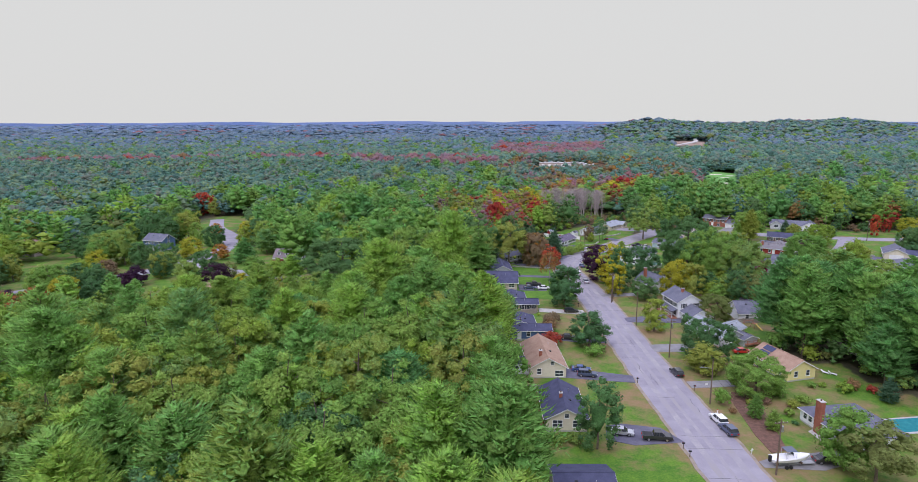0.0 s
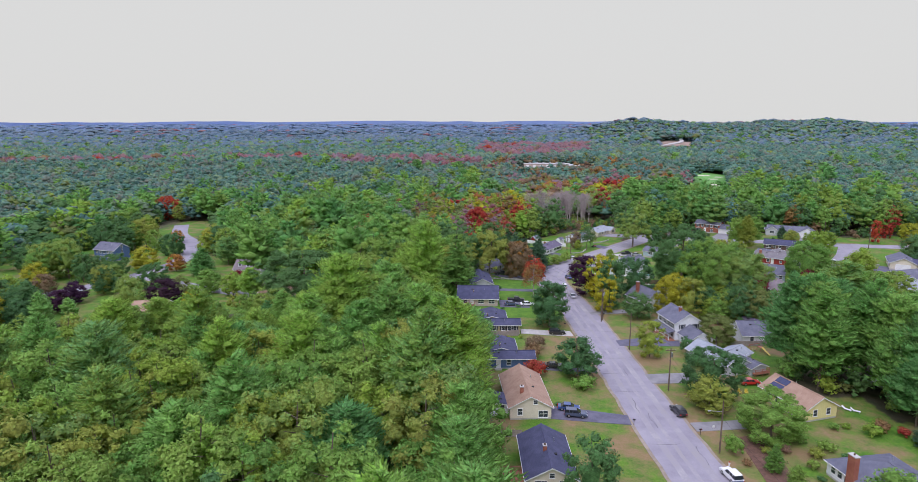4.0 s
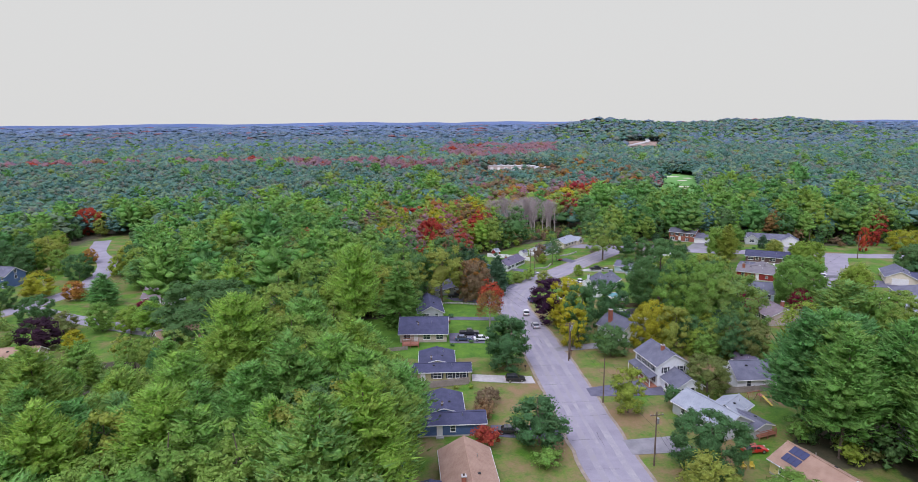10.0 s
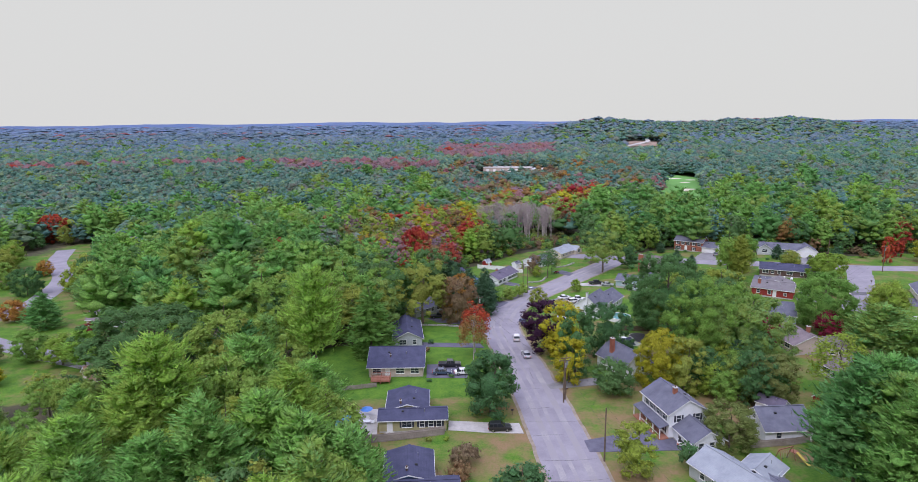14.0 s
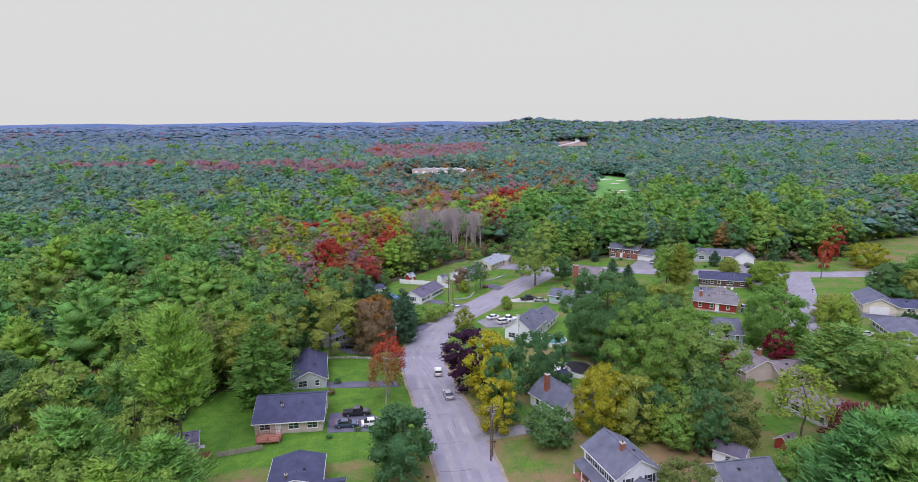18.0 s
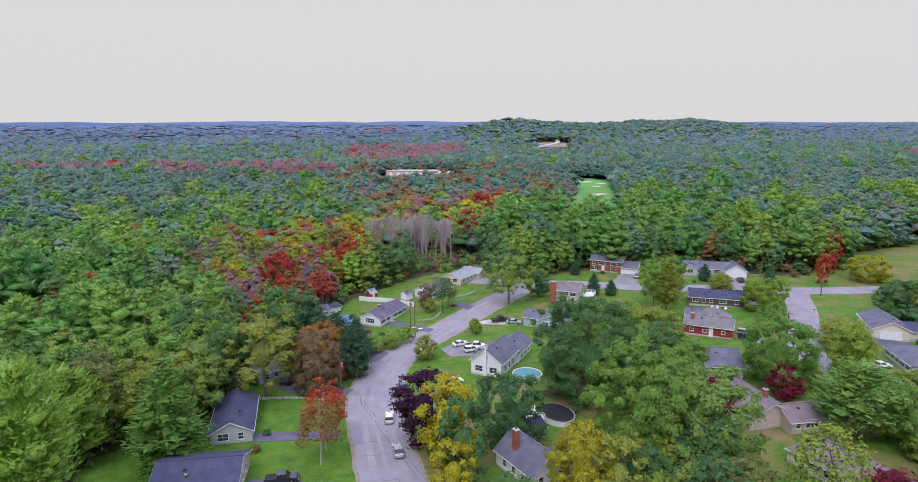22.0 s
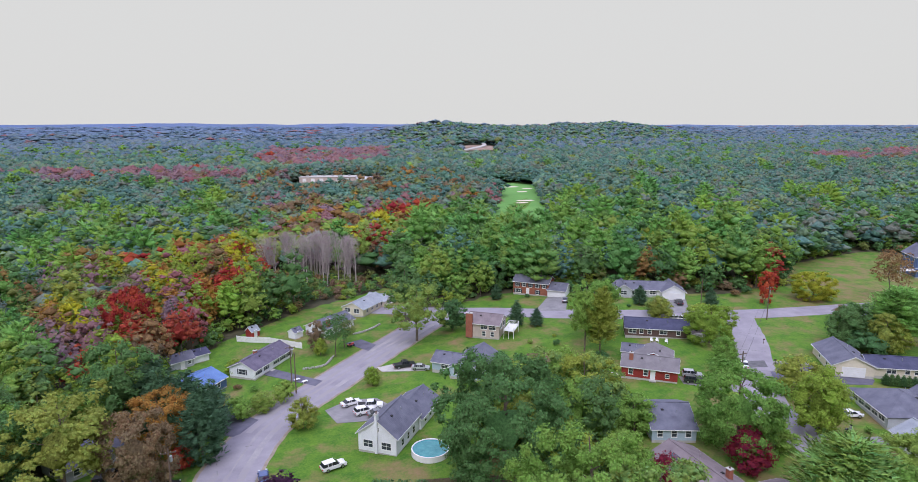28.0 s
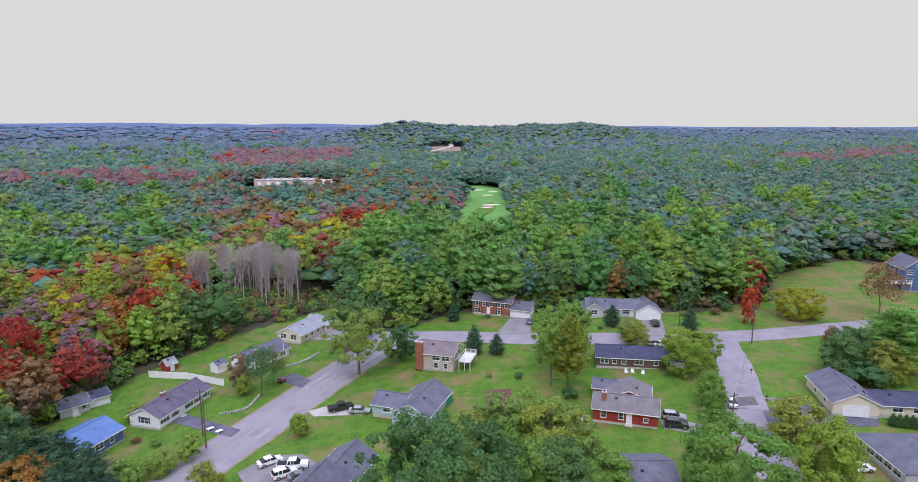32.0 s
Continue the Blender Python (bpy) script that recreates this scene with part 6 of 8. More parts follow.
for kind, x, y, mat, k, size, slim, lab in (
    ("spruce", -114.5, 238.2, DARK_PINE, 1, 1.1, 1.8, "broad blue-green conifer on a lawn beside the lane"),
    ("maple", -146.2, 252.0, YELLOW, 1, 1.3, 1.3, "bright yellow maple beside the lane"),
    ("maple", -129.4, 246.6, ORANGE, 1, 1.0, 1.2, "orange-yellow maple beside the lane"),
    ("maple", -161.0, 314.0, ORANGE, 1, 0.9, 1.2, "orange maple beside the turning circle"),
    ("maple", -142.0, 311.0, YELLOW, 1, 1.1, 1.3, "yellow maple beside the turning circle"),
    ("maple", -148.2, 282.0, DEEP, 3, 0.66, 1.0, "dark round tree beside the lane"),
    ("oak", -169.5, 298.0, OLIVE, 0, 0.95, 1.2, "large olive oak beside the lane"),
    ("maple", -206.0, 395.0, RED, 3, 0.95, 0.9, "red-topped maple beyond the turning circle"),
    ("maple", -121.4, 212.2, DEEP, 3, 0.60, 1.05, "dark green round tree beside the lane"),
    ("maple", -105.7, 189.0, PURPLE, 1, 1.25, 1.3, "purple-leaved maple standing in a yard"),
    ("maple", -137.0, 181.5, PURPLE, 1, 0.95, 1.3, "purple-leaved maple standing in a yard"),
    ("maple", -138.0, 191.7, PURPLE, 1, 1.0, 1.2, "purple-leaved maple standing in a yard"),
    ("maple", -96.6, 189.0, YELLOW, 1, 0.75, 1.2, "small yellow maple standing in a yard"),
    ("maple", -167.8, 214.2, YELLOW, 1, 1.25, 1.2, "golden yellow maple beside the lane"),
    ("maple", -156.6, 203.2, RUST, 1, 1.0, 1.2, "pinkish-brown maple beside the lane"),
    ("spruce", -156.2, 194.3, SPRUCE, 1, 0.75, 1.1, "small blue spruce beside the lane"),
    ("maple", -150.0, 154.8, RED, 1, 1.2, 1.05, "brilliant red maple in a yard"),
    ("maple", -146.5, 163.5, YELLOW, 3, 0.62, 1.1, "yellow-green maple in a yard"),
    ("maple", -158.0, 152.0, PURPLE, 1, 1.1, 1.1, "purple-leaved maple standing in a yard"),
    ("maple", -152.0, 143.0, ORANGE, 1, 1.35, 1.2, "orange maple standing in a yard"),
    ("maple", -158.0, 172.0, GREEN, 3, 0.72, 1.0, "green maple standing in a yard"),
    ("shrub", -97.5, 233.5, CRIMSON, 0, 1.7, 1.5, "dark red bush beside a white house"),
    ("pine", -113.0, 262.0, DARK_PINE, 3, 0.80, 1.3, "blue-green pine behind the white house"),
    ("pine", -105.0, 264.0, DARK_PINE, 3, 0.75, 1.3, "blue-green pine behind the white house"),
    ("pine", -97.0, 264.0, DARK_PINE, 1, 0.72, 1.3, "blue-green pine behind the white house"),
    ("pine", -88.0, 262.0, DARK_PINE, 3, 0.80, 1.3, "blue-green pine behind the white house"),
    ("pine", -183.0, 240.0, DARK_PINE, 3, 0.75, 1.3, "dark pine beside the blue house"),
    ("pine", -176.0, 234.0, DARK_PINE, 1, 0.70, 1.3, "dark pine beside the blue house"),
    ("pine", -168.0, 238.0, DARK_PINE, 3, 0.72, 1.3, "dark pine beside the blue house"),
    ("maple", -157.0, 232.0, DEEP, 3, 0.55, 1.0, "dark round tree beside the lane"),
    ("maple", -149.5, 236.0, DEEP, 3, 0.58, 1.0, "dark round tree beside the lane"),
    ("oak", -191.0, 262.0, GREEN, 1, 0.8, 1.2, "green oak beside the blue house"),
    ("oak", -200.0, 248.0, DEEP, 0, 0.75, 1.2, "dark green oak between two houses"),
    ("maple", -108.0, 204.0, KHAKI, 1, 0.9, 1.2, "brownish tree at the lawn's edge"),
    ("maple", -98.0, 206.0, GREEN, 0, 0.95, 1.2, "green tree at the lawn's edge"),
    ("maple", -88.0, 203.0, OLIVE, 0, 0.9, 1.2, "olive tree at the lawn's edge"),
    ("pine", -80.0, 199.0, PINE, 3, 0.7, 1.2, "green pine at the lawn's edge"),
):
    tree(kind, x, y, mat, k, size, lab, slim=slim)

# small groves between the back yards
GROVES = (((80, 224), (104, 224), (108, 238), (100, 254), (90, 248), (78, 238)), ((64, 176), (72, 168), (86, 172), (88, 184), (84, 196), (72, 190)), ((82, 198), (91, 198), (91, 214), (84, 214)), ((118, 168), (134, 172), (130, 196), (122, 186)), ((180, 246), (192, 242), (196, 252), (186, 256)), ((-10, 244), (2, 258), (10, 272), (4, 276), (-8, 262)), ((84, 150), (97, 150), (97, 160), (86, 160)))
for q in GROVES:
    x0, x1, y0, y1 = min(p[0] for p in q), max(p[0] for p in q), min(p[1] for p in q), max(p[1] for p in q)
    yy = y0
    while yy < y1:
        xx = x0
        while xx < x1:
            px, py = xx + rng.random() * 4, yy + rng.random() * 4
            if inside(px, py, q):
                mat, lab = ((GREEN, "leafy green tree in a back yard"), (OLIVE, "olive-green tree in a back yard"), (DEEP, "dark green tree in a back yard"), (GREEN, "leafy green tree in a back yard"))[int(rng.integers(4))]
                tree("maple", px, py, mat, int(rng.integers(3)), 0.75 + 0.5 * rng.random(), lab, group="trees of the back yards")
            xx += 5.6
        yy += 5.2
for k in range(48):
    a, b = BARE[k % 6], BARE[(k + 2 + k % 2) % 6]
    t = rng.random()
    px, py = a[0] + (b[0] - a[0]) * t, a[1] + (b[1] - a[1]) * t
    if k == 0:
        BARE_MESH = [bare_tree_mesh(19, 0.26, PALE_BARK) for _ in range(3)]
        TWIGS = [to_mesh("twigs", (*twig_cloud(19, 2.2, 260)[:2], None), TWIG) for _ in range(3)]
    tr = thing("bare_tree", px, py, float(rng.random() * 360), "leafless grey tree with pale twigs", "tree", "bare trees at the swamp")
    part("trunk", BARE_MESH[k % 3], PALE_BARK, tr)
    part("twig_crown", TWIGS[k % 3], TWIG, tr)

dead = thing("bare_tree", -35.6, 184.3, 40.0, "dead grey tree with bare branches at the wood edge", "tree")
part("trunk", BARE_MESH[1], PALE_BARK, dead)

# tall pines behind the yellow house
for k, (px, py) in enumerate(((74.5, 133.5), (78.5, 130), (83.5, 131), (80, 136), (88, 127), (90, 121), (91.5, 115.5), (97, 117), (94, 124), (86, 138), (92, 133), (99, 127), (104, 121), (99, 110), (106, 130), (95, 105))):
    tree("pine", px, py, DARK_PINE, (2, 4, 0, 4)[k % 4], 0.95 + 0.22 * float(rng.random()), "tall dark green pine behind the yellow house", group="pines behind the yellow house", slim=1.05)

# loose trees of the western lane, which leave the houses and the turning circle open to the camera in the south-east
def open_view(x, y):
    for a, b in CLEARINGS[1:6] + LOOP[:12:3] + [(-106, 189), (-97, 189), (-137, 183), (-150, 155), (-167, 214), (-157, 203), (-156, 204), (-114, 238), (-129, 247), (-146, 252)]:
        d, e = math.hypot(a, b - 30), math.hypot(x, y - 30)
        if d - 60 < e < d + 6 and abs(math.atan2(x, y - 30) - math.atan2(a, b - 30)) < 0.045:
            return False
    return True


for k in range(260):
    px, py = -212 + 170 * float(rng.random()), 142 + 245 * float(rng.random())
    if inside(px, py, LOTS[2]) and min(off_line(px, py, LOOP), off_line(px, py, BRANCH)) > 8 and open_view(px, py) and not (-128 < px < -84 and 208 < py < 258):
        mat, lab = ((GREEN, "green maple beside the western lane"), (OLIVE, "olive maple beside the western lane"), (DEEP, "dark green tree beside the lane"), (DEEP, "dark green tree beside the lane"))[int(rng.integers(4))]
        tree("maple", px, py, mat, int(rng.integers(3)), 0.9 + 0.6 * float(rng.random()), lab, group="trees of the western lane")

# ---- cars, poles, fences and yard things ----
CAR = {
    "sedan": dict(L=4.7, W=1.82, low=[(-2.3, 0.35), (-2.33, 0.72), (-2.2, 0.95), (-1.35, 0.98), (0.85, 0.94), (1.95, 0.80), (2.3, 0.66), (2.33, 0.35)], cab=[(-1.75, 0.95), (-1.0, 1.42), (0.35, 1.44), (1.15, 0.93)]),
    "suv": dict(L=4.7, W=1.88, low=[(-2.3, 0.38), (-2.34, 0.80), (-2.28, 1.05), (-1.4, 1.08), (0.9, 1.04), (2.0, 0.95), (2.3, 0.78), (2.34, 0.38)], cab=[(-2.25, 1.05), (-1.95, 1.64), (0.15, 1.68), (1.05, 1.03)]),
    "pickup": dict(L=5.7, W=1.98, low=[(-2.8, 0.45), (-2.84, 1.05), (-2.8, 1.14), (-0.9, 1.14), (1.2, 1.10), (2.5, 1.05), (2.82, 0.9), (2.84, 0.45)], cab=[(-0.85, 1.12), (-0.6, 1.78), (0.75, 1.80), (1.45, 1.09)]),
}
CAR_MESH = {}


def extrude_profile(prof, w0, w1, top=None):
    """A side profile spread across a width; points above `top` draw in to the width w1."""
    bm = bmesh.new()
    rows = []
    zmax, zmin = max(z for _, z in prof), min(z for _, z in prof)
    for s in (-1, 1):
        rows.append([bm.verts.new((x, s * (w0 + (w1 - w0) * (z - zmin) / (zmax - zmin)) / 2, z)) for x, z in prof])
    n = len(prof)
    bm.faces.new(rows[0])
    bm.faces.new(rows[1][::-1])
    for k in range(n):
        bm.faces.new((rows[0][k], rows[1][k], rows[1][(k + 1) % n], rows[0][(k + 1) % n]))
    bmesh.ops.recalc_face_normals(bm, faces=bm.faces)
    bmesh.ops.bevel(bm, geom=list(bm.edges), offset=0.05, segments=2, affect="EDGES", profile=0.6)
    return bm


def car(kind, x, y, rot, colour, label):
    c = CAR[kind]
    paint = PAINT[colour]
    t = thing("pickup_truck" if kind == "pickup" else "car", x, y, rot, label, "truck" if kind == "pickup" else "car", z=height(x, y) + 0.08)

    def put(name, key, make, mat, parent=t, m=None):
        if key not in CAR_MESH:
            CAR_MESH[key] = mesh_of(name, make(), mat)
        return part(name, CAR_MESH[key], mat, parent, m=m)

    body = put("body", (kind, "body", colour), lambda: extrude_profile(c["low"], c["W"], c["W"] * 0.93), paint)
    put("cabin_glass", (kind, "glass"), lambda: extrude_profile(c["cab"], c["W"] * 0.93, c["W"] * 0.76), CAR_GLASS)
    (x0, z0), (x1, z1), (x2, z2), (x3, z3) = c["cab"]
    put("roof", (kind, "roof", colour), lambda: box(x1 - 0.05, -c["W"] * 0.385, z1 - 0.03, x2 + 0.05, c["W"] * 0.385, z2 + 0.035, 0.03), paint)
    for k in (0.33, 0.68):
        for s in (-1, 1):
            xp = x1 + (x2 - x1) * k - 0.1

            def pillar(xp=xp, s=s):
                return rod(bmesh.new(), (xp, s * c["W"] * 0.468, z0 - 0.02), (xp + 0.05, s * c["W"] * 0.386, z1), 0.05, n=4)
            put("pillar", (kind, "pillar", colour, k, s), pillar, paint)
    if kind == "pickup":
        put("cargo_bed", (kind, "bed"), lambda: box(-2.7, -0.8, 1.06, -0.95, 0.8, 1.155), BLACK)
    wx = c["L"] * 0.30
    for sx in (-1, 1):
        for s in (-1, 1):
            w = put("tyre", (kind, "tyre"), lambda: rod(bmesh.new(), (0, -0.12, 0), (0, 0.12, 0), 0.36, n=18), RUBBER, t, pose(sx * wx, s * (c["W"] / 2 - 0.1), 0.36))
            put("rim", (kind, "rim"), lambda: rod(bmesh.new(), (0, -0.132, 0), (0, 0.132, 0), 0.22, n=14), RIM, w)
            put("headlight" if sx > 0 else "tail_light", (kind, "lamp", sx, s), lambda sx=sx, s=s: box(sx * c["L"] * 0.497 - 0.08, s * c["W"] * 0.36 - 0.2, 0.66, sx * c["L"] * 0.497 + 0.03, s * c["W"] * 0.36 + 0.2, 0.82, 0.02), LAMP_W if sx > 0 else LAMP_R)
    put("bumper", (kind, "bumper"), lambda: box(c["L"] * 0.48, -c["W"] * 0.44, 0.32, c["L"] * 0.51, c["W"] * 0.44, 0.52, 0.02), BLACK)
    for s in (-1, 1):
        put("side_mirror", (kind, "mirror", s, colour), lambda s=s: box(x3 - 0.35, s * c["W"] * 0.52 - 0.1, z3 - 0.02, x3 - 0.2, s * c["W"] * 0.52 + 0.1, z3 + 0.14, 0.02), paint)
    return t


def utility_pole(x, y, kind):
    t = thing("utility_pole", x, y, 8, "tall brown wooden utility pole beside the street", "pole", "utility poles")
    h = 10.4
    part("pole", rod(bmesh.new(), (0, 0, -0.8), (0, 0, h), 0.17, 0.11, 10), POLE_WOOD, t)
    if kind == "t":
        part("crossarm", box(-1.2, -0.06, h - 0.75, 1.2, 0.06, h - 0.6), POLE_WOOD, t)
        for k in (-1.1, -0.4, 0.4, 1.1):
            part("insulator", rod(bmesh.new(), (k, 0, h - 0.6), (k, 0, h - 0.42), 0.055, 0.04, 8), CONCRETE, t)
        part("transformer", rod(bmesh.new(), (0.34, 0.1, h - 2.3), (0.34, 0.1, h - 1.3), 0.24, n=12), METAL, t)
    if kind == "l":
        part("lamp_arm", rod(bmesh.new(), (0, 0, h - 2.2), (-2.4, 0, h - 1.8), 0.04, n=6), METAL, t)
        part("lamp_head", box(-2.9, -0.13, h - 1.9, -2.3, 0.13, h - 1.74, 0.04), METAL, t)
    return t


def wires(a, b):
    for k, (dx, dz, sag) in enumerate(((-1.1, 9.95, 0.9), (1.1, 9.95, 0.9), (0, 7.2, 1.1))):
        bm = bmesh.new()
        n = 12
        za, zb = height(*a) + dz, height(*b) + dz
        rings, r = [], 0.013 if k < 2 else 0.02
        side = Vector((b[1] - a[1], a[0] - b[0], 0)).normalized()
        for i in range(n + 1):
            u = i / n
            p = Vector((a[0] + (b[0] - a[0]) * u + dx, a[1] + (b[1] - a[1]) * u, za + (zb - za) * u - sag * 4 * u * (1 - u)))
            rings.append([bm.verts.new(p + side * (r * c) + Vector((0, 0, r * e))) for c, e in ((1, 0), (0, 1), (-1, 0), (0, -1))])
        for r0, r1 in zip(rings, rings[1:]):
            for q in range(4):
                bm.faces.new((r0[q], r0[(q + 1) % 4], r1[(q + 1) % 4], r1[q]))
        tagged(part("power_line" if k < 2 else "telephone_cable", bm, BLACK), "thin black overhead line between two poles", "cable", "overhead lines")


def board_fence(line, mat, h, label):
    x0, y0 = line[0]
    t = thing("fence", x0, y0, 0, label, "fence")
    base = height(x0, y0)
    mb = mesh_of("board", box(-0.085, -0.012, 0.05, 0.085, 0.012, h, 0.0), mat)
    mp = mesh_of("post", box(-0.06, -0.06, -0.4, 0.06, 0.06, h + 0.1), mat)
    for a, b in zip(line, line[1:]):
        d = math.hypot(b[0] - a[0], b[1] - a[1])
        ang = math.degrees(math.atan2(b[1] - a[1], b[0] - a[0]))
        n = int(d / 0.19)
        for k in range(n):
            u = (k + 0.5) / n
            px, py = a[0] + (b[0] - a[0]) * u, a[1] + (b[1] - a[1]) * u
            part("board", mb, mat, t, m=pose(px - x0, py - y0, height(px, py) - base + float(rng.normal()) * 0.012, 0, 0, ang))
        for k in range(int(d / 2.4) + 1):
            u = min(1, k * 2.4 / d)
            px, py = a[0] + (b[0] - a[0]) * u, a[1] + (b[1] - a[1]) * u
            part("post", mp, mat, t, m=pose(px - x0, py - y0, height(px, py) - base, 0, 0, ang) @ pose(0, 0.08, 0))
        za, zb = height(*a) - base, height(*b) - base
        for zz in (0.35, h - 0.3):
            part("rail", rod(bmesh.new(), (a[0] - x0, a[1] - y0, za + zz), (b[0] - x0, b[1] - y0, zb + zz), 0.05, n=4), mat, t)
    return t


def stone_wall(line, label, h=0.5):
    x0, y0 = line[0]
    t = thing("stone_wall", x0, y0, 0, label, "wall")
    base = height(x0, y0)
    stones = []
    for k in range(4):
        v, f, _ = puff(np.zeros(3), UPRIGHT, (0.34, 0.26, 0.24), 1, 0.16)
        stones.append(to_mesh("stone", (v, f, None), STONE))
    pts = smooth(line, 0.55)
    for i, (x, y) in enumerate(pts):
        for lay in range(2):
            part("stone", stones[int(rng.integers(4))], STONE, t, m=pose(x - x0 + float(rng.normal()) * 0.06, y - y0 + float(rng.normal()) * 0.06, height(x, y) - base + 0.12 + lay * 0.28, 0, 0, float(rng.random() * 360)))
    return t


def mailbox(x, y, rot):
    t = thing("mailbox", x, y, rot, "dark mailbox on a short wooden post", "mailbox", "mailboxes along the street")
    part("post", box(-0.05, -0.05, -0.3, 0.05, 0.05, 1.05), POLE_WOOD, t)
    part("box", box(-0.12, -0.28, 1.05, 0.12, 0.28, 1.32, 0.05), BLACK, t)
    part("flag", box(0.12, 0.05, 1.15, 0.135, 0.1, 1.42), LAMP_R, t)


def garden_chair(x, y, rot, mat, label):
    t = thing("garden_chair", x, y, rot, label, "chair", "garden chairs")
    part("seat", box(-0.3, -0.3, 0.34, 0.3, 0.3, 0.40, 0.02), mat, t)
    part("backrest", box(-0.3, -0.04, 0, 0.3, 0.04, 0.75, 0.02), mat, t, m=pose(0, 0.3, 0.36, -18))
    for sx in (-1, 1):
        part("armrest", box(sx * 0.36 - 0.06, -0.34, 0.56, sx * 0.36 + 0.06, 0.36, 0.60), mat, t)
        for sy in (-1, 1):
            part("leg", box(sx * 0.33 - 0.035, sy * 0.28 - 0.035, 0, sx * 0.33 + 0.035, sy * 0.28 + 0.035, 0.56), mat, t)


def lounger(x, y, rot):
    t = thing("sun_lounger", x, y, rot, "white reclining sun lounger on the grass", "lounger", "sun loungers")
    part("bed", box(-0.32, -0.95, 0.3, 0.32, 0.4, 0.37, 0.02), VINYL, t)
    part("backrest", box(-0.32, 0, 0, 0.32, 0.7, 0.06, 0.02), VINYL, t, m=pose(0, 0.4, 0.34, 35))
    for sx in (-1, 1):
        for yy in (-0.85, 0.35):
            part("leg", box(sx * 0.28 - 0.03, yy - 0.03, 0, sx * 0.28 + 0.03, yy + 0.03, 0.3), VINYL, t)


def boat(x, y, rot):
    t = thing("motor_boat", x, y, rot, "white motor boat with a blue canopy on a trailer", "boat")
    bm = bmesh.new()
    st = [(-3.4, 1.15, 0.9, 1.75), (-1.5, 1.22, 0.8, 1.8), (0.8, 1.15, 0.85, 1.95), (2.4, 0.75, 1.05, 2.1), (3.5, 0.12, 1.6, 2.25)]
    rings = []
    for sx, w, zk, zg in st:
        rings.append([bm.verts.new(p) for p in ((sx, 0, zk), (sx, w * 0.75, zk + 0.3), (sx, w, zg - 0.1), (sx, w * 0.94, zg), (sx, w * 0.8, zg - 0.02), (sx, 0, zg - 0.12 if sx > 1 else zg - 0.55), (sx, -w * 0.8, zg - 0.02), (sx, -w * 0.94, zg), (sx, -w, zg - 0.1), (sx, -w * 0.75, zk + 0.3))])
    for a, b in zip(rings, rings[1:]):
        for k in range(10):
            bm.faces.new((a[k], a[(k + 1) % 10], b[(k + 1) % 10], b[k]))
    bm.faces.new(rings[0][::-1])
    bm.faces.new(rings[-1])
    bmesh.ops.recalc_face_normals(bm, faces=bm.faces)
    hull = part("hull", bm, VINYL, t)
    part("outboard_motor", box(-3.95, -0.25, 1.0, -3.45, 0.25, 2.2, 0.08), BLACK, t)
    part("console", box(-0.6, -0.5, 1.5, 0.3, 0.5, 2.3, 0.1), VINYL, t)
    part("windscreen", box(0.25, -0.48, 2.2, 0.32, 0.48, 2.65, 0.02), CAR_GLASS, t)
    part("canopy", box(-1.3, -0.95, 3.15, 0.7, 0.95, 3.25, 0.04), PAINT["navy"], t, "dark blue canopy")
    for sx in (-1.2, 0.6):
        for s in (-1, 1):
            part("canopy_post", rod(bmesh.new(), (sx, s * 0.85, 1.7), (sx, s * 0.85, 3.15), 0.025, n=6), METAL, t)
    part("trailer_frame", box(-2.8, -0.5, 0.5, 4.4, 0.5, 0.62), METAL, t)
    for sx in (-1.2, -0.4):
        for s in (-1, 1):
            part("trailer_wheel", rod(bmesh.new(), (sx, s * 1.15 - 0.1, 0.34), (sx, s * 1.15 + 0.1, 0.34), 0.34, n=16), RUBBER, t)
    for sx in (-2.5, 1.8):
        part("bunk", box(sx - 0.1, -0.7, 0.6, sx + 0.1, 0.7, 0.98), POLE_WOOD, t)


def ring_pool(x, y, r, label, h=1.2, water=None):
    t = thing("above_ground_pool", x, y, 0, label, "pool")
    bm = bmesh.new()
    n = 32
    for k in range(n):
        a0, a1 = k * math.tau / n, (k + 1) * math.tau / n
        q = [bm.verts.new((math.cos(a) * rr, math.sin(a) * rr, z)) for a in (a0, a1) for rr, z in ((r, 0), (r, h), (r - 0.2, h), (r - 0.2, 0))]
        for i in range(3):
            bm.faces.new((q[i], q[i + 1], q[i + 5], q[i + 4]))
    part("rim", bm, VINYL, t)
    part("water", rod(bmesh.new(), (0, 0, 0.05), (0, 0, h - 0.15), r - 0.2, n=n), water or WATER, t)


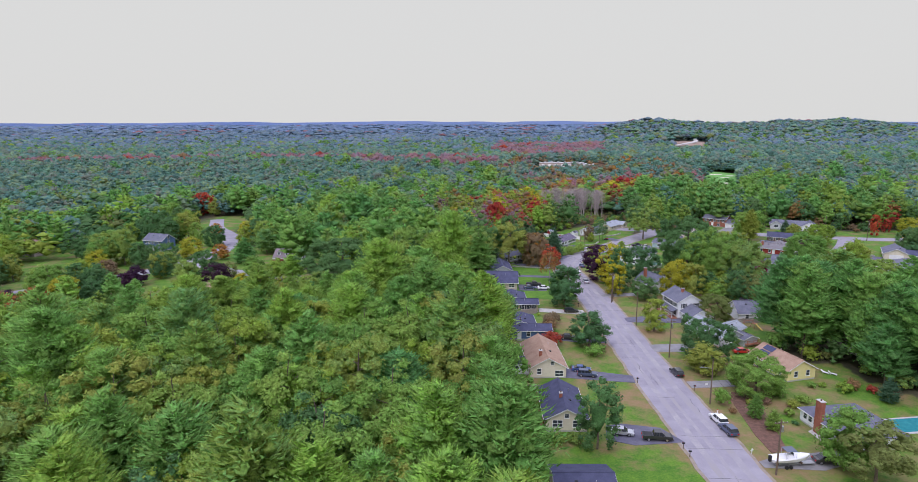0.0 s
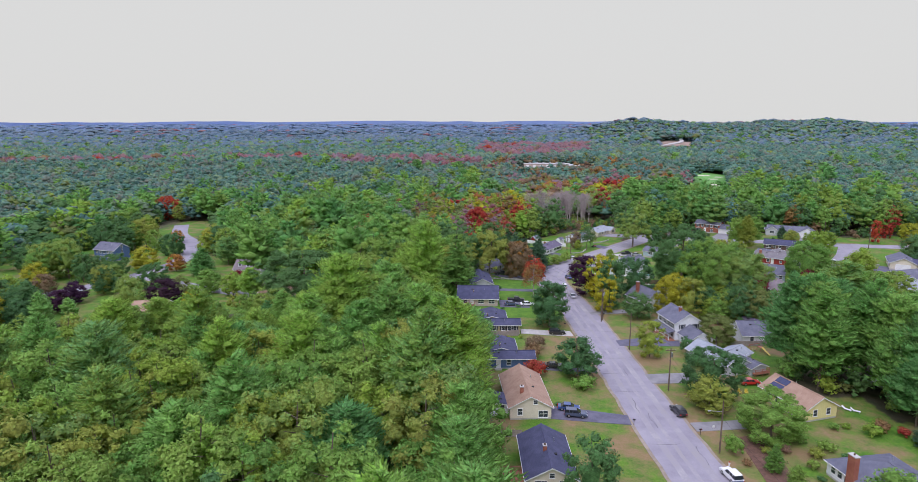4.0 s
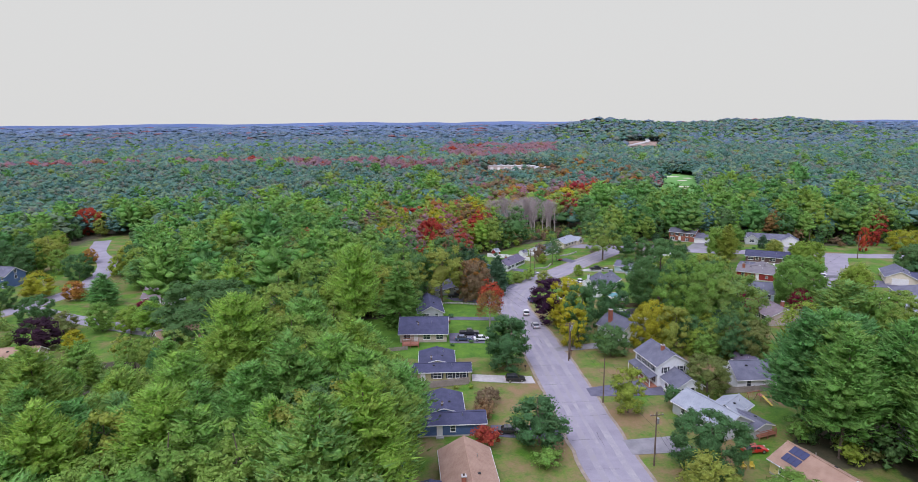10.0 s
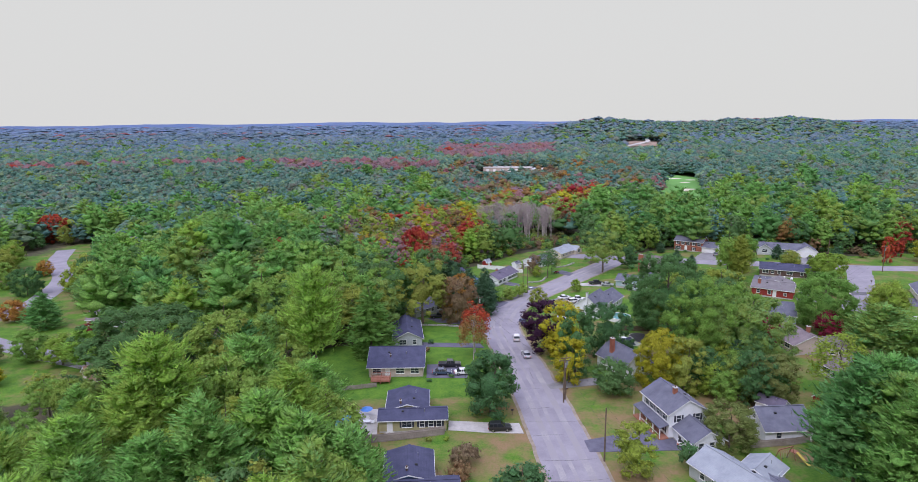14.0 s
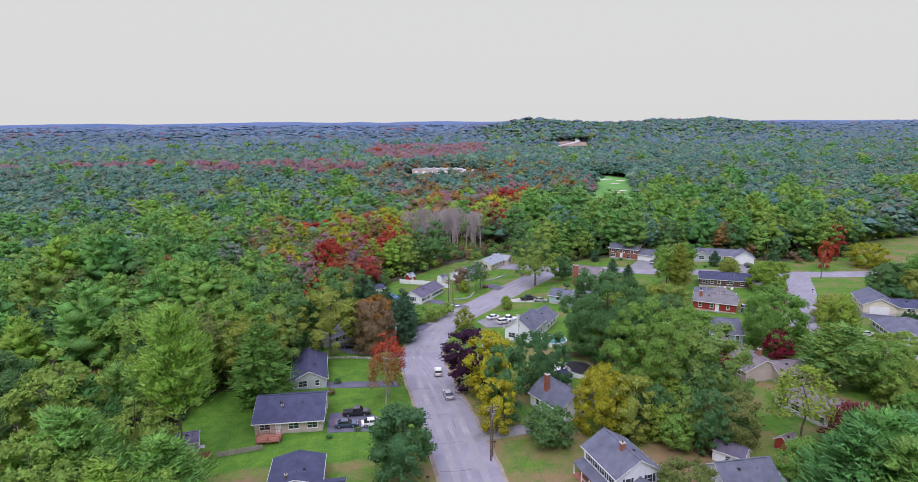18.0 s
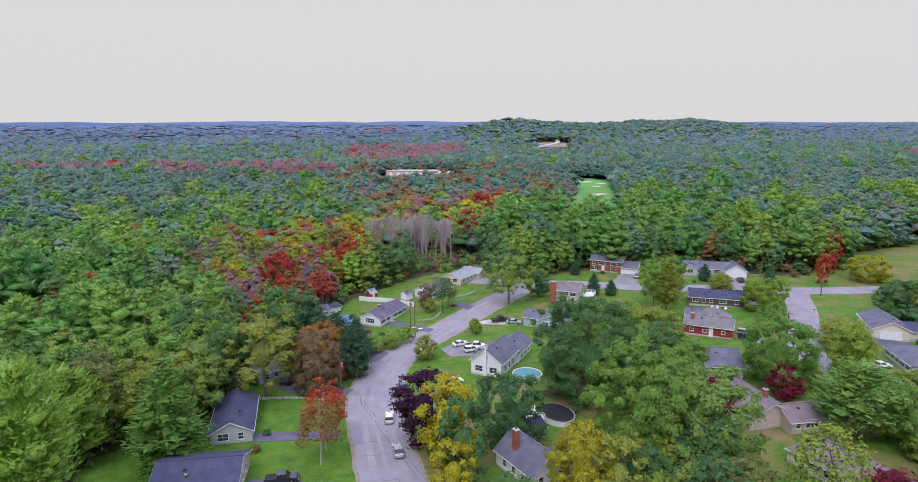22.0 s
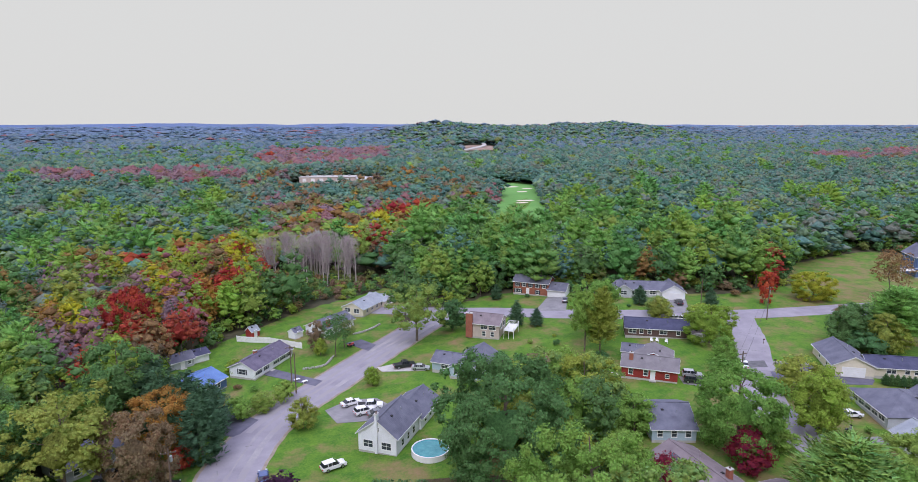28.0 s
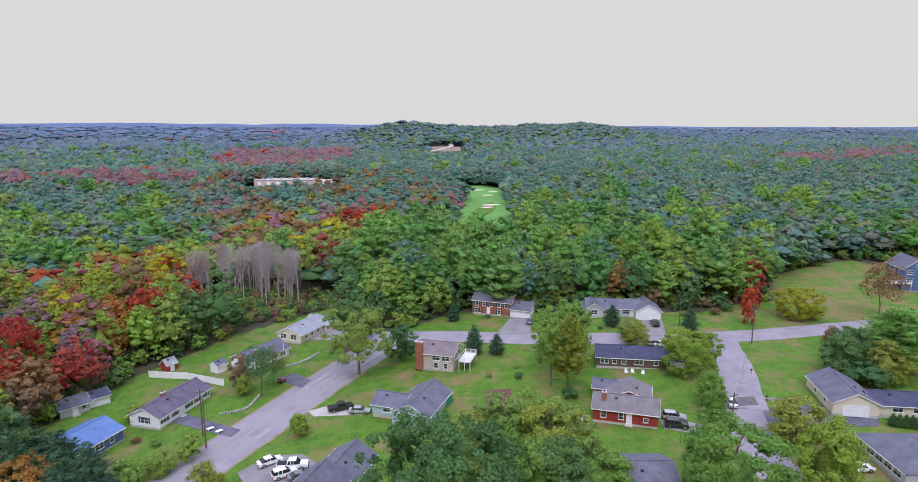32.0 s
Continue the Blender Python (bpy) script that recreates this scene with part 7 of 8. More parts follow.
def swing_set(x, y, rot):
    t = thing("play_set", x, y, rot, "wooden play set with a yellow slide", "play set")
    for sx in (-1.6, 1.6):
        for s in (-1, 1):
            part("leg", rod(bmesh.new(), (sx, s * 0.9, 0), (sx, 0, 2.4), 0.06, n=5), WOOD_RED, t)
    part("beam", box(-1.8, -0.07, 2.33, 1.8, 0.07, 2.47), WOOD_RED, t)
    part("platform", box(1.6, -0.7, 1.2, 2.8, 0.7, 1.3), WOOD_RED, t)
    for s in (-1, 1):
        part("ladder_rail", rod(bmesh.new(), (2.8, s * 0.4, 1.2), (3.5, s * 0.4, 0), 0.05, n=5), WOOD_RED, t)
    part("slide", box(-0.28, -1.5, -0.04, 0.28, 1.5, 0.06, 0.02), YELLOW_PLASTIC, t, "yellow plastic slide", m=pose(2.2, -1.9, 0.72, 24))
    for k in (-0.7, 0.5):
        part("swing_seat", box(k - 0.25, -0.1, 0.5, k + 0.25, 0.1, 0.54), BLACK, t)
        for s in (-0.22, 0.22):
            part("chain", rod(bmesh.new(), (k + s, 0, 0.52), (k + s, 0, 2.35), 0.012, n=4), METAL, t)


YELLOW_PLASTIC = plain("yellow_plastic", (0.6, 0.45, 0.05), rough=0.4)
GREEN_CLOTH = plain("green_canvas", (0.03, 0.20, 0.13), rough=0.7)
BLUE_PLASTIC = plain("blue_plastic", (0.06, 0.20, 0.55), rough=0.4)

# ---- drives, yards and street furniture ----

tagged(part("driveway", apron(((19.3, 86.1), (22.4, 87.0), (30.0, 85.5), (33.2, 79.9), (23.4, 78.4), (18.3, 80.4)), 0.070), DARK_ASPHALT), "dark asphalt drive beside a lawn", "driveway", kind="structure")
tagged(part("driveway", apron(((14.9, 115.7), (21.7, 114.0), (30.4, 111.6), (30.2, 107.5), (19.1, 109.0), (13.9, 109.9)), 0.070), DARK_ASPHALT), "reddish-grey asphalt drive beside a tan house", "driveway", kind="structure")
tagged(part("driveway", apron(((14.6, 140.4), (22.7, 140.1), (28.1, 137.8), (28.6, 134.2), (18.9, 135.0), (14.3, 136.2)), 0.071), DARK_ASPHALT), "dark asphalt drive beside a blue house", "driveway", kind="structure")
tagged(part("driveway", apron(((12.0, 166.6), (20.1, 165.4), (26.4, 164.8), (26.8, 160.5), (20.0, 161.1), (11.9, 162.6)), 0.071), CONCRETE), "pale concrete drive beside an olive house", "driveway", kind="structure")
tagged(part("driveway", apron(((6.8, 197.9), (13.8, 198.0), (17.5, 194.2), (16.7, 188.4), (6.9, 189.0)), 0.071), DARK_ASPHALT), "dark asphalt drive with parked cars", "driveway", kind="structure")
tagged(part("driveway", apron(((4.5, 216.2), (21.4, 214.3), (22.5, 210.3), (5.6, 212.3)), 0.072), DARK_ASPHALT), "narrow dark asphalt drive", "driveway", kind="structure")
tagged(part("driveway", apron(((5.8, 242.5), (14.3, 241.7), (19.9, 237.7), (24.7, 236.2), (22.7, 231.8), (9.1, 237.1)), 0.072), DARK_ASPHALT), "asphalt drive under the trees", "driveway", kind="structure")
tagged(part("driveway", apron(((27.3, 268.0), (34.5, 260.2), (30.2, 253.5), (26.9, 255.7)), 0.072), DARK_ASPHALT), "asphalt drive beside the blue-roofed house", "driveway", kind="structure")
tagged(part("driveway", apron(((33.3, 287.8), (36.5, 290.2), (49.2, 276.4), (47.3, 273.9)), 0.072), DARK_ASPHALT), "dark asphalt drive by a ranch house", "driveway", kind="structure")
tagged(part("driveway", apron(((57.3, 300.9), (61.9, 302.3), (65.4, 296.1), (62.7, 292.2)), 0.073), DARK_ASPHALT), "dark asphalt drive at the street end", "driveway", kind="structure")
tagged(part("driveway", apron(((42.2, 108.6), (54.6, 110.2), (53.6, 106.4), (42.4, 105.0)), 0.073), MID_ASPHALT), "grey asphalt drive beside a utility pole", "driveway", kind="structure")
tagged(part("driveway", apron(((39.7, 133.3), (50.4, 134.5), (51.9, 130.2), (48.8, 128.4), (39.9, 127.9)), 0.073), MID_ASPHALT), "faded asphalt drive up to a garage", "driveway", kind="structure")
tagged(part("driveway", apron(((38.0, 157.2), (50.5, 160.7), (54.3, 163.7), (60.7, 155.4), (59.6, 152.8), (38.1, 152.9)), 0.074), DARK_ASPHALT), "dark asphalt drive beside a white house", "driveway", kind="structure")
tagged(part("driveway", apron(((35.1, 183.6), (49.3, 187.4), (48.4, 182.9), (35.7, 180.8)), 0.074), MID_ASPHALT), "faded asphalt drive beside a cape house", "driveway", kind="structure")
tagged(part("driveway", apron(((48.6, 259.4), (54.5, 263.0), (60.5, 261.3), (63.0, 256.0), (59.6, 250.2), (50.6, 252.1)), 0.074), MID_ASPHALT), "grey parking area with several cars", "driveway", kind="structure")
tagged(part("driveway", apron(((63.1, 279.4), (69.6, 280.5), (75.6, 275.6), (74.3, 272.7), (64.0, 276.3)), 0.075), CONCRETE), "pale concrete drive beside a blue house", "driveway", kind="structure")
tagged(part("driveway", apron(((128.0, 318.2), (134.0, 315.2), (127.2, 301.9), (118.4, 306.1)), 0.075), MID_ASPHALT), "wide grey drive before a two-car garage", "driveway", kind="structure")
tagged(part("driveway", apron(((162.5, 301.9), (169.7, 299.5), (161.3, 286.0), (155.0, 288.1)), 0.075), MID_ASPHALT), "grey drive before a two-car garage", "driveway", kind="structure")
tagged(part("driveway", apron(((130.2, 247.0), (135.0, 243.9), (140.4, 237.8), (137.9, 235.5), (128.9, 243.3)), 0.075), MID_ASPHALT), "grey drive beside the red house", "driveway", kind="structure")
tagged(part("driveway", apron(((152.1, 242.1), (164.0, 241.9), (167.1, 239.9), (172.5, 232.1), (169.7, 230.3), (148.7, 236.8)), 0.076), DARK_ASPHALT), "dark wide drive before a garage", "driveway", kind="structure")
tagged(part("driveway", apron(((139.6, 214.3), (153.9, 212.0), (149.6, 208.3), (138.5, 210.6)), 0.076), MID_ASPHALT), "grey drive across the side street", "driveway", kind="structure")
tagged(part("driveway", apron(((44.3, 73.5), (48.8, 75.6), (62.8, 78.3), (62.8, 74.6), (54.8, 71.0), (44.5, 71.5)), 0.076), MID_ASPHALT), "gravelly drive with a boat trailer", "driveway", kind="structure")
tagged(part("soil_bed", apron(((49.3, 102.8), (55.7, 104.3), (52.7, 85.8), (51.4, 77.8), (48.0, 76.6), (47.7, 83.2)), 0.077), MULCH), "bare reddish soil bank with mulch", "soil bed", kind="structure")
tagged(part("soil_bed", apron(((71.7, 186.1), (80.0, 186.5), (78.0, 180.4), (71.7, 179.5)), 0.077), MULCH), "bare brown soil patch in a back yard", "soil bed", kind="structure")
tagged(part("soil_bed", apron(((102.1, 273.1), (108.0, 271.7), (104.9, 261.9), (101.6, 258.0), (98.5, 260.1)), 0.077), MULCH), "tilled brown garden plot with edging", "soil bed", kind="structure")
tagged(part("road_patch", apron(((150.5, 248.8), (155.4, 247.9), (153.5, 244.6), (149.0, 245.4)), 0.090), PATCH), "dark tar patch on the side street", "road patch", kind="structure")
tagged(part("driveway", apron(((58.8, 85.3), (60.1, 86.1), (61.0, 79.9), (59.7, 79.5)), 0.078), CONCRETE), "brick-pale front path beside a ranch house", "driveway", kind="structure")
car("pickup", 28.1, 80.8, -4, "black", "black pickup truck parked on a drive")
car("sedan", 21.7, 82.6, -10, "silver", "silver car parked on a drive")
car("suv", 42.5, 88.5, 100, "white", "white car parked at the kerb")
car("suv", 42.9, 84.2, 100, "navy", "blue-grey car parked at the kerb")
car("suv", 41.2, 112.8, 98, "black", "black car parked at the kerb")
car("sedan", 18.4, 114.0, -8, "blue", "bright blue car on a drive")
car("suv", 19.4, 111.0, -8, "navy", "dark blue car on a drive")
car("sedan", 18.1, 137.1, -5, "black", "black sedan parked beside a house")
car("suv", 22.2, 162.1, 0, "black", "dark car parked on a concrete drive")
car("pickup", 12.6, 196.2, 0, "black", "black pickup truck on a drive")
car("sedan", 10.7, 191.2, 0, "navy", "navy sedan parked on a drive")
car("sedan", 16.0, 190.9, 5, "white", "white car parked on a drive")
car("suv", 32.1, 217.1, 86, "white", "white van parked at the kerb")
car("sedan", 32.9, 202.4, 95, "silver", "silver car parked at the kerb")
car("sedan", 36.2, 233.8, 95, "blue", "blue car parked under a purple tree")
car("pickup", 9.7, 242.6, 4, "black", "black pickup truck under trees")
car("sedan", 19.8, 236.4, 4, "black", "black car parked on a drive")
car("sedan", 54.4, 260.1, 20, "white", "white sedan in a parking area")
car("pickup", 58.3, 256.9, -10, "white", "white pickup truck in a parking area")
car("suv", 56.8, 254.6, 15, "white", "white car in a parking area")
car("sedan", 59.4, 252.6, 5, "grey", "dark grey car in a parking area")
car("suv", 48.4, 233.7, 20, "white", "white car beside a white house")
car("pickup", 69.9, 277.0, 5, "black", "black pickup truck on a drive")
car("sedan", 73.5, 273.9, -20, "silver", "silver car behind a pickup")
car("sedan", 131.3, 311.1, 60, "grey", "grey car before a garage")
car("suv", 163.8, 295.0, 70, "black", "black car before a garage")
car("sedan", 152.6, 281.0, -25, "silver", "silver car parked behind a house")
car("sedan", 154.9, 279.4, -25, "white", "white car parked behind a house")
car("suv", 133.0, 245.7, -30, "silver", "silver car on a drive")
car("suv", 131.5, 243.0, -30, "black", "black car on a drive")
car("sedan", 148.0, 246.4, 58, "white", "white car parked on the side street")
car("sedan", 152.0, 220.0, -12, "white", "white car beside a grey house")
car("sedan", 62.6, 127.9, 5, "red", "red car beside a deck")
car("sedan", 119.9, 202.2, -5, "black", "dark car beside a brick ranch house")
car("sedan", 56.3, 73.6, 0, "black", "black car behind a boat")
car("pickup", 57.0, 155.8, 60, "white", "white truck beside a white house")
car("sedan", 216.1, 267.0, -20, "white", "white car beside a cottage")
car("sedan", -105.9, 186.9, -5, "black", "dark car beside the lane house")
utility_pole(45.5, 69.3, "t")
utility_pole(43.7, 96.9, "l")
utility_pole(42.6, 124.1, "t")
utility_pole(40.0, 149.7, "n")
utility_pole(37.9, 175.3, "t")
utility_pole(37.3, 173.9, "t")
utility_pole(22.0, 229.8, "t")
utility_pole(42.7, 271.4, "n")
utility_pole(41.8, 276.8, "t")
utility_pole(166.1, 287.1, "n")
utility_pole(179.2, 273.7, "t")
utility_pole(136.9, 234.4, "t")
# overhead lines
wires((45.5, 69.3), (43.7, 96.9))
wires((43.7, 96.9), (42.6, 124.1))
wires((42.6, 124.1), (37.9, 175.3))
wires((37.9, 175.3), (37.3, 173.9))
wires((37.3, 173.9), (22.0, 229.8))
wires((22.0, 229.8), (41.8, 276.8))
wires((136.9, 234.4), (179.2, 273.7))
board_fence(((-21.2, 176.0), (-21.6, 181.6), (-13.3, 182.2)), WOOD_RED, 1.5, "reddish wooden board fence beside the sheds")
board_fence(((-12.6, 182.4), (-8.0, 183.4), (-4.6, 184.2)), WOOD_GREY, 1.1, "low weathered lattice fence across the lawn")
board_fence(((-7.6, 157.6), (1.9, 158.9), (11.1, 160.8)), WOOD_GREY, 1.7, "weathered wooden board fence between yards")
board_fence(((26.6, 315.3), (36.0, 310.2), (45.1, 301.6)), VINYL, 1.8, "white vinyl privacy fence behind a lawn")
board_fence(((62.2, 222.1), (70.6, 220.7), (78.3, 218.4)), POLE_WOOD, 1.6, "dark board fence across a back yard")
board_fence(((1.3, 101.9), (7.6, 102.2)), WOOD_GREY, 1.5, "weathered board fence behind a house")
board_fence(((68.3, 152.9), (76.9, 153.7), (82.5, 155.1)), WOOD_GREY, 1.5, "weathered board fence behind a garage")
stone_wall(((0.9, 234.1), (11.0, 232.8), (22.1, 229.4)), "low stone wall along a lawn")
stone_wall(((45.0, 285.6), (50.1, 286.0), (53.1, 291.7)), "low curved stone edging on a lawn")
stone_wall(((156.6, 245.8), (162.7, 243.7), (164.3, 242.4)), "low stone edging beside a drive")
stone_wall(((60.2, 307.2), (64.9, 309.3), (69.1, 313.2)), "low stone wall at the street end")
for x, y, r in ((32.1, 77.5, 90), (32.4, 74.6, 90), (30.6, 107.5, 90), (42.6, 103.7, -90), (38.9, 178.4, -90), (25.4, 168.5, 90), (156.4, 245.4, -120), (163.6, 257.4, -120)):
    mailbox(x, y, r)
boat(49.2, 72.4, 6)
deck(4.6, 86.2, 91, 4.4, 3.8, 1.0, "red-brown railed deck behind a ranch house")
deck(67.0, 134.2, 20, 4.4, 3.6, 0.9, "red deck with white furniture behind a house")
deck(-3.9, 187.2, 0, 4.6, 3.0, 0.8, "pinkish wooden deck beside the lawn")
deck(-3.8, 141.4, 2, 6.0, 5.4, 0.9, "reddish deck with rails behind a blue house")
tagged(part("patio", apron(((-13.6, 160.2), (-2.2, 160.2), (-3.0, 172.6), (-13.2, 172.6)), 0.06), CONCRETE), "pale concrete patio round the pool", "patio", kind="structure")
pool2 = thing("swimming_pool", -9.7, 166.4, 3, "dark teal rectangular pool behind a ranch house", "pool")
part("coping", box(-3.2, -5.0, -0.3, 3.2, 5.0, 0.12, 0.03), CONCRETE, pool2)
part("water", box(-2.8, -4.6, -0.2, 2.8, 4.6, 0.135), WATER, pool2)
board_fence([(-7.4, 158.0), (-1.9, 158.6), (4.6, 159.6), (11.2, 161.5)], WOOD_GREY, 1.6, "weathered stockade fence between two back yards")
for x, y, c in ((-5.1, 168.8, "blue"), (-12.4, 160.9, "blue")):
    um = thing("parasol", x, y, 20, "blue cloth parasol beside the pool", "parasol", "pool parasols")
    part("pole", rod(bmesh.new(), (0, 0, 0), (0, 0, 2.4), 0.03, n=6), METAL, um)
    part("canopy", rod(bmesh.new(), (0, 0, 1.95), (0, 0, 2.45), 1.35, 0.05, 8), BLUE_PLASTIC, um)
pt = thing("patio_table", -4.9, 166.0, 5, "pale patio table beside the pool", "table")
part("tabletop", box(-0.9, -0.5, 0.68, 0.9, 0.5, 0.73, 0.02), VINYL, pt)
for sx in (-0.8, 0.8):
    for sy in (-0.4, 0.4):
        part("leg", box(sx - 0.03, sy - 0.03, 0, sx + 0.03, sy + 0.03, 0.68), METAL, pt)
for x, y, r in ((-5.0, 164.6, 180), (-4.8, 167.4, 0), (-3.6, 166.0, -90), (-6.0, 166.2, 90)):
    garden_chair(x, y, r, VINYL, "white garden chair round the patio table")


def grill(x, y, rot):
    t = thing("barbecue_grill", x, y, rot, "black barbecue grill on a cart", "grill", "barbecue grills")
    part("cart", box(-0.5, -0.25, 0.1, 0.5, 0.25, 0.8, 0.02), BLACK, t)
    part("hood", box(-0.4, -0.27, 0.8, 0.4, 0.27, 1.15, 0.12), BLACK, t)
    part("shelf", box(0.5, -0.22, 0.74, 0.85, 0.22, 0.78), METAL, t)


grill(-4.6, 161.6, 10)
grill(-5.2, 143.4, 30)


def motorcycle(x, y, rot, paint):
    t = thing("motorcycle", x, y, rot, "dark touring motorcycle parked on the grass", "motorcycle", "parked motorcycles")
    for sx in (-0.72, 0.75):
        w = part("wheel", rod(bmesh.new(), (sx, -0.07, 0.32), (sx, 0.07, 0.32), 0.32, n=14), RUBBER, t)
        part("rim", rod(bmesh.new(), (sx, -0.075, 0.32), (sx, 0.075, 0.32), 0.2, n=12), RIM, w)
    part("engine", box(-0.3, -0.2, 0.25, 0.35, 0.2, 0.6, 0.04), METAL, t)
    part("tank", box(-0.05, -0.17, 0.62, 0.5, 0.17, 0.9, 0.09), PAINT[paint], t)
    part("seat", box(-0.75, -0.16, 0.62, -0.05, 0.16, 0.78, 0.05), BLACK, t)
    part("fork", rod(bmesh.new(), (0.75, 0, 0.32), (0.5, 0, 1.0), 0.05, n=6), METAL, t)
    part("handlebar", rod(bmesh.new(), (0.45, -0.4, 1.02), (0.45, 0.4, 1.02), 0.02, n=6), METAL, t)
    part("windscreen", box(0.52, -0.2, 0.95, 0.55, 0.2, 1.3), CAR_GLASS, t)
    for sy in (-0.3, 0.3):
        part("pannier", box(-0.95, sy - 0.12, 0.42, -0.45, sy + 0.12, 0.72, 0.04), PAINT[paint], t)


motorcycle(144.0, 217.0, 20, "black")
motorcycle(147.0, 215.6, 15, "grey")
cross = thing("garden_cross", 44.2, 76.3, 20, "small white wooden cross on the verge", "cross")
part("post", box(-0.05, -0.04, -0.2, 0.05, 0.04, 1.1), VINYL, cross)
part("arm", box(-0.32, -0.035, 0.68, 0.32, 0.035, 0.78), VINYL, cross)
ring_pool(66.4, 233.0, 3.6, "pale blue above-ground pool beside a house")
cov = thing("covered_pool", 66.6, 211.0, 12, "oval above-ground pool under a black winter cover", "pool")
for nm, z0, z1, k, mat in (("wall", 0.0, 1.15, 1.0, VINYL), ("rim", 1.15, 1.24, 1.03, CONCRETE), ("cover", 1.24, 1.30, 0.97, BLACK)):
    bm = bmesh.new()
    rod(bm, (0, 0, z0), (0, 0, z1), 1.0, n=36)
    for v in bm.verts:
        v.co.x, v.co.y = v.co.x * 3.3 * k, v.co.y * 4.5 * k
    part(nm, bm, mat, cov)
for k in range(9):
    part("cover_fold", rod(bmesh.new(), (-2.0 + 0.5 * k, -2.4, 1.30), (-2.2 + 0.52 * k + 0.2 * (k % 3), 2.4 - 0.4 * (k % 2), 1.30), 0.06, 0.03, 5), RUBBER, cov)
deck(61.2, 210.6, 12, 3.6, 4.6, 1.2, "white railed deck beside the covered pool", TRIM)
pool = thing("swimming_pool", 80.2, 88.6, 10, "teal in-ground pool with a pale deck", "pool")
part("coping", box(-5.2, -3.2, -0.3, 5.2, 3.2, 0.10, 0.03), CONCRETE, pool)
part("water", box(-4.6, -2.6, -0.2, 4.6, 2.6, 0.115), WATER, pool)
hyd = thing("fire_hydrant", 43.8, 92.7, 0, "white fire hydrant with a red top", "hydrant")
part("barrel", rod(bmesh.new(), (0, 0, 0), (0, 0, 0.62), 0.11, 0.1, 10), VINYL, hyd)
part("bonnet", rod(bmesh.new(), (0, 0, 0.62), (0, 0, 0.8), 0.13, 0.05, 10), LAMP_R, hyd)
part("nozzle", rod(bmesh.new(), (-0.18, 0, 0.46), (0.18, 0, 0.46), 0.06, n=8), VINYL, hyd)
sign = thing("yard_sign", 46.0, 106.0, 10, "small white yard sign on a wire stake", "sign")
part("panel", box(-0.3, -0.01, 0.4, 0.3, 0.01, 0.85), VINYL, sign)
part("stake", box(-0.02, -0.015, -0.1, 0.02, 0.015, 0.4), METAL, sign)
for x, y, r in ((77.4, 115.0, 40), (78.8, 114.2, 52)):
    lounger(x, y, r)
for x, y, r in ((58.1, 122.7, 10), (59.6, 122.7, -10)):
    garden_chair(x, y, r, YELLOW_PLASTIC, "pale yellow garden chair on the lawn")
for x, y, r in ((136.4, 268.0, -20), (137.7, 267.4, -30), (139.5, 265.8, -40)):
    garden_chair(x, y, r, VINYL, "white wooden garden chair on the lawn")
swing_set(72.6, 148.6, 20)
tent = thing("canvas_shelter", 91.2, 270.6, 40, "rounded green canvas garden shelter", "shelter")
bm = bmesh.new()
prev = None
for k in range(9):
    a = math.pi * k / 8
    cur = [bm.verts.new((sx, -math.cos(a) * 1.6, math.sin(a) * 2.1)) for sx in (-2.2, 2.2)]
    if prev:
        bm.faces.new((prev[0], prev[1], cur[1], cur[0]))
    prev = cur
part("cover", bm, GREEN_CLOTH, tent)
ring_pool(116.2, 252.6, 1.0, "small blue garden pool beside a red wall", 0.5, BLUE_PLASTIC)
house(31, 319, 40, "small red garden shed with a white gambrel roof", B(0, 0, 0, 3, 2.8, 2.0, 3.2, WALL_RED, ROOF_LIGHT, [("f", 0, "d")], base=0.1, over=0.2), name="shed")
house(92.6, 169.6, 20, "small red garden shed under trees", B(0, 0, 0, 3.2, 2.8, 2.0, 3.0, WALL_RED, ROOF_BROWN, [("f", 0, "d")], base=0.1, over=0.2), name="shed")
trac = thing("garden_tractor", 58.4, 297.8, 40, "small red garden tractor on a drive", "tractor")
part("hood", box(0.1, -0.3, 0.5, 1.1, 0.3, 0.95, 0.06), PAINT["red"], trac)
part("fender", box(-0.9, -0.5, 0.6, 0.1, 0.5, 0.75, 0.05), PAINT["red"], trac)
part("seat", box(-0.6, -0.25, 0.75, -0.15, 0.25, 1.1, 0.05), BLACK, trac)
for sx, rr in ((-0.5, 0.38), (0.8, 0.24)):
    for s in (-1, 1):
        part("wheel", rod(bmesh.new(), (sx, s * 0.5 - 0.11, rr), (sx, s * 0.5 + 0.11, rr), rr, n=14), RUBBER, trac)
for x, y in ((43.1, 279.1), (44.9, 277.2)):
    tb2 = thing("garden_table", x, y, 30, "low white garden table beside a drive", "table", "garden tables")
    part("tabletop", box(-0.7, -0.45, 0.42, 0.7, 0.45, 0.48, 0.02), VINYL, tb2)
    for sx in (-1, 1):
        for s in (-1, 1):
            part("leg", box(sx * 0.6 - 0.03, s * 0.36 - 0.03, 0, sx * 0.6 + 0.03, s * 0.36 + 0.03, 0.42), VINYL, tb2)
flag = thing("flagpole", 59.8, 311.0, 0, "slim white flagpole on a lawn", "pole")
part("pole", rod(bmesh.new(), (0, 0, -0.3), (0, 0, 6.5), 0.06, 0.035, 8), VINYL, flag)
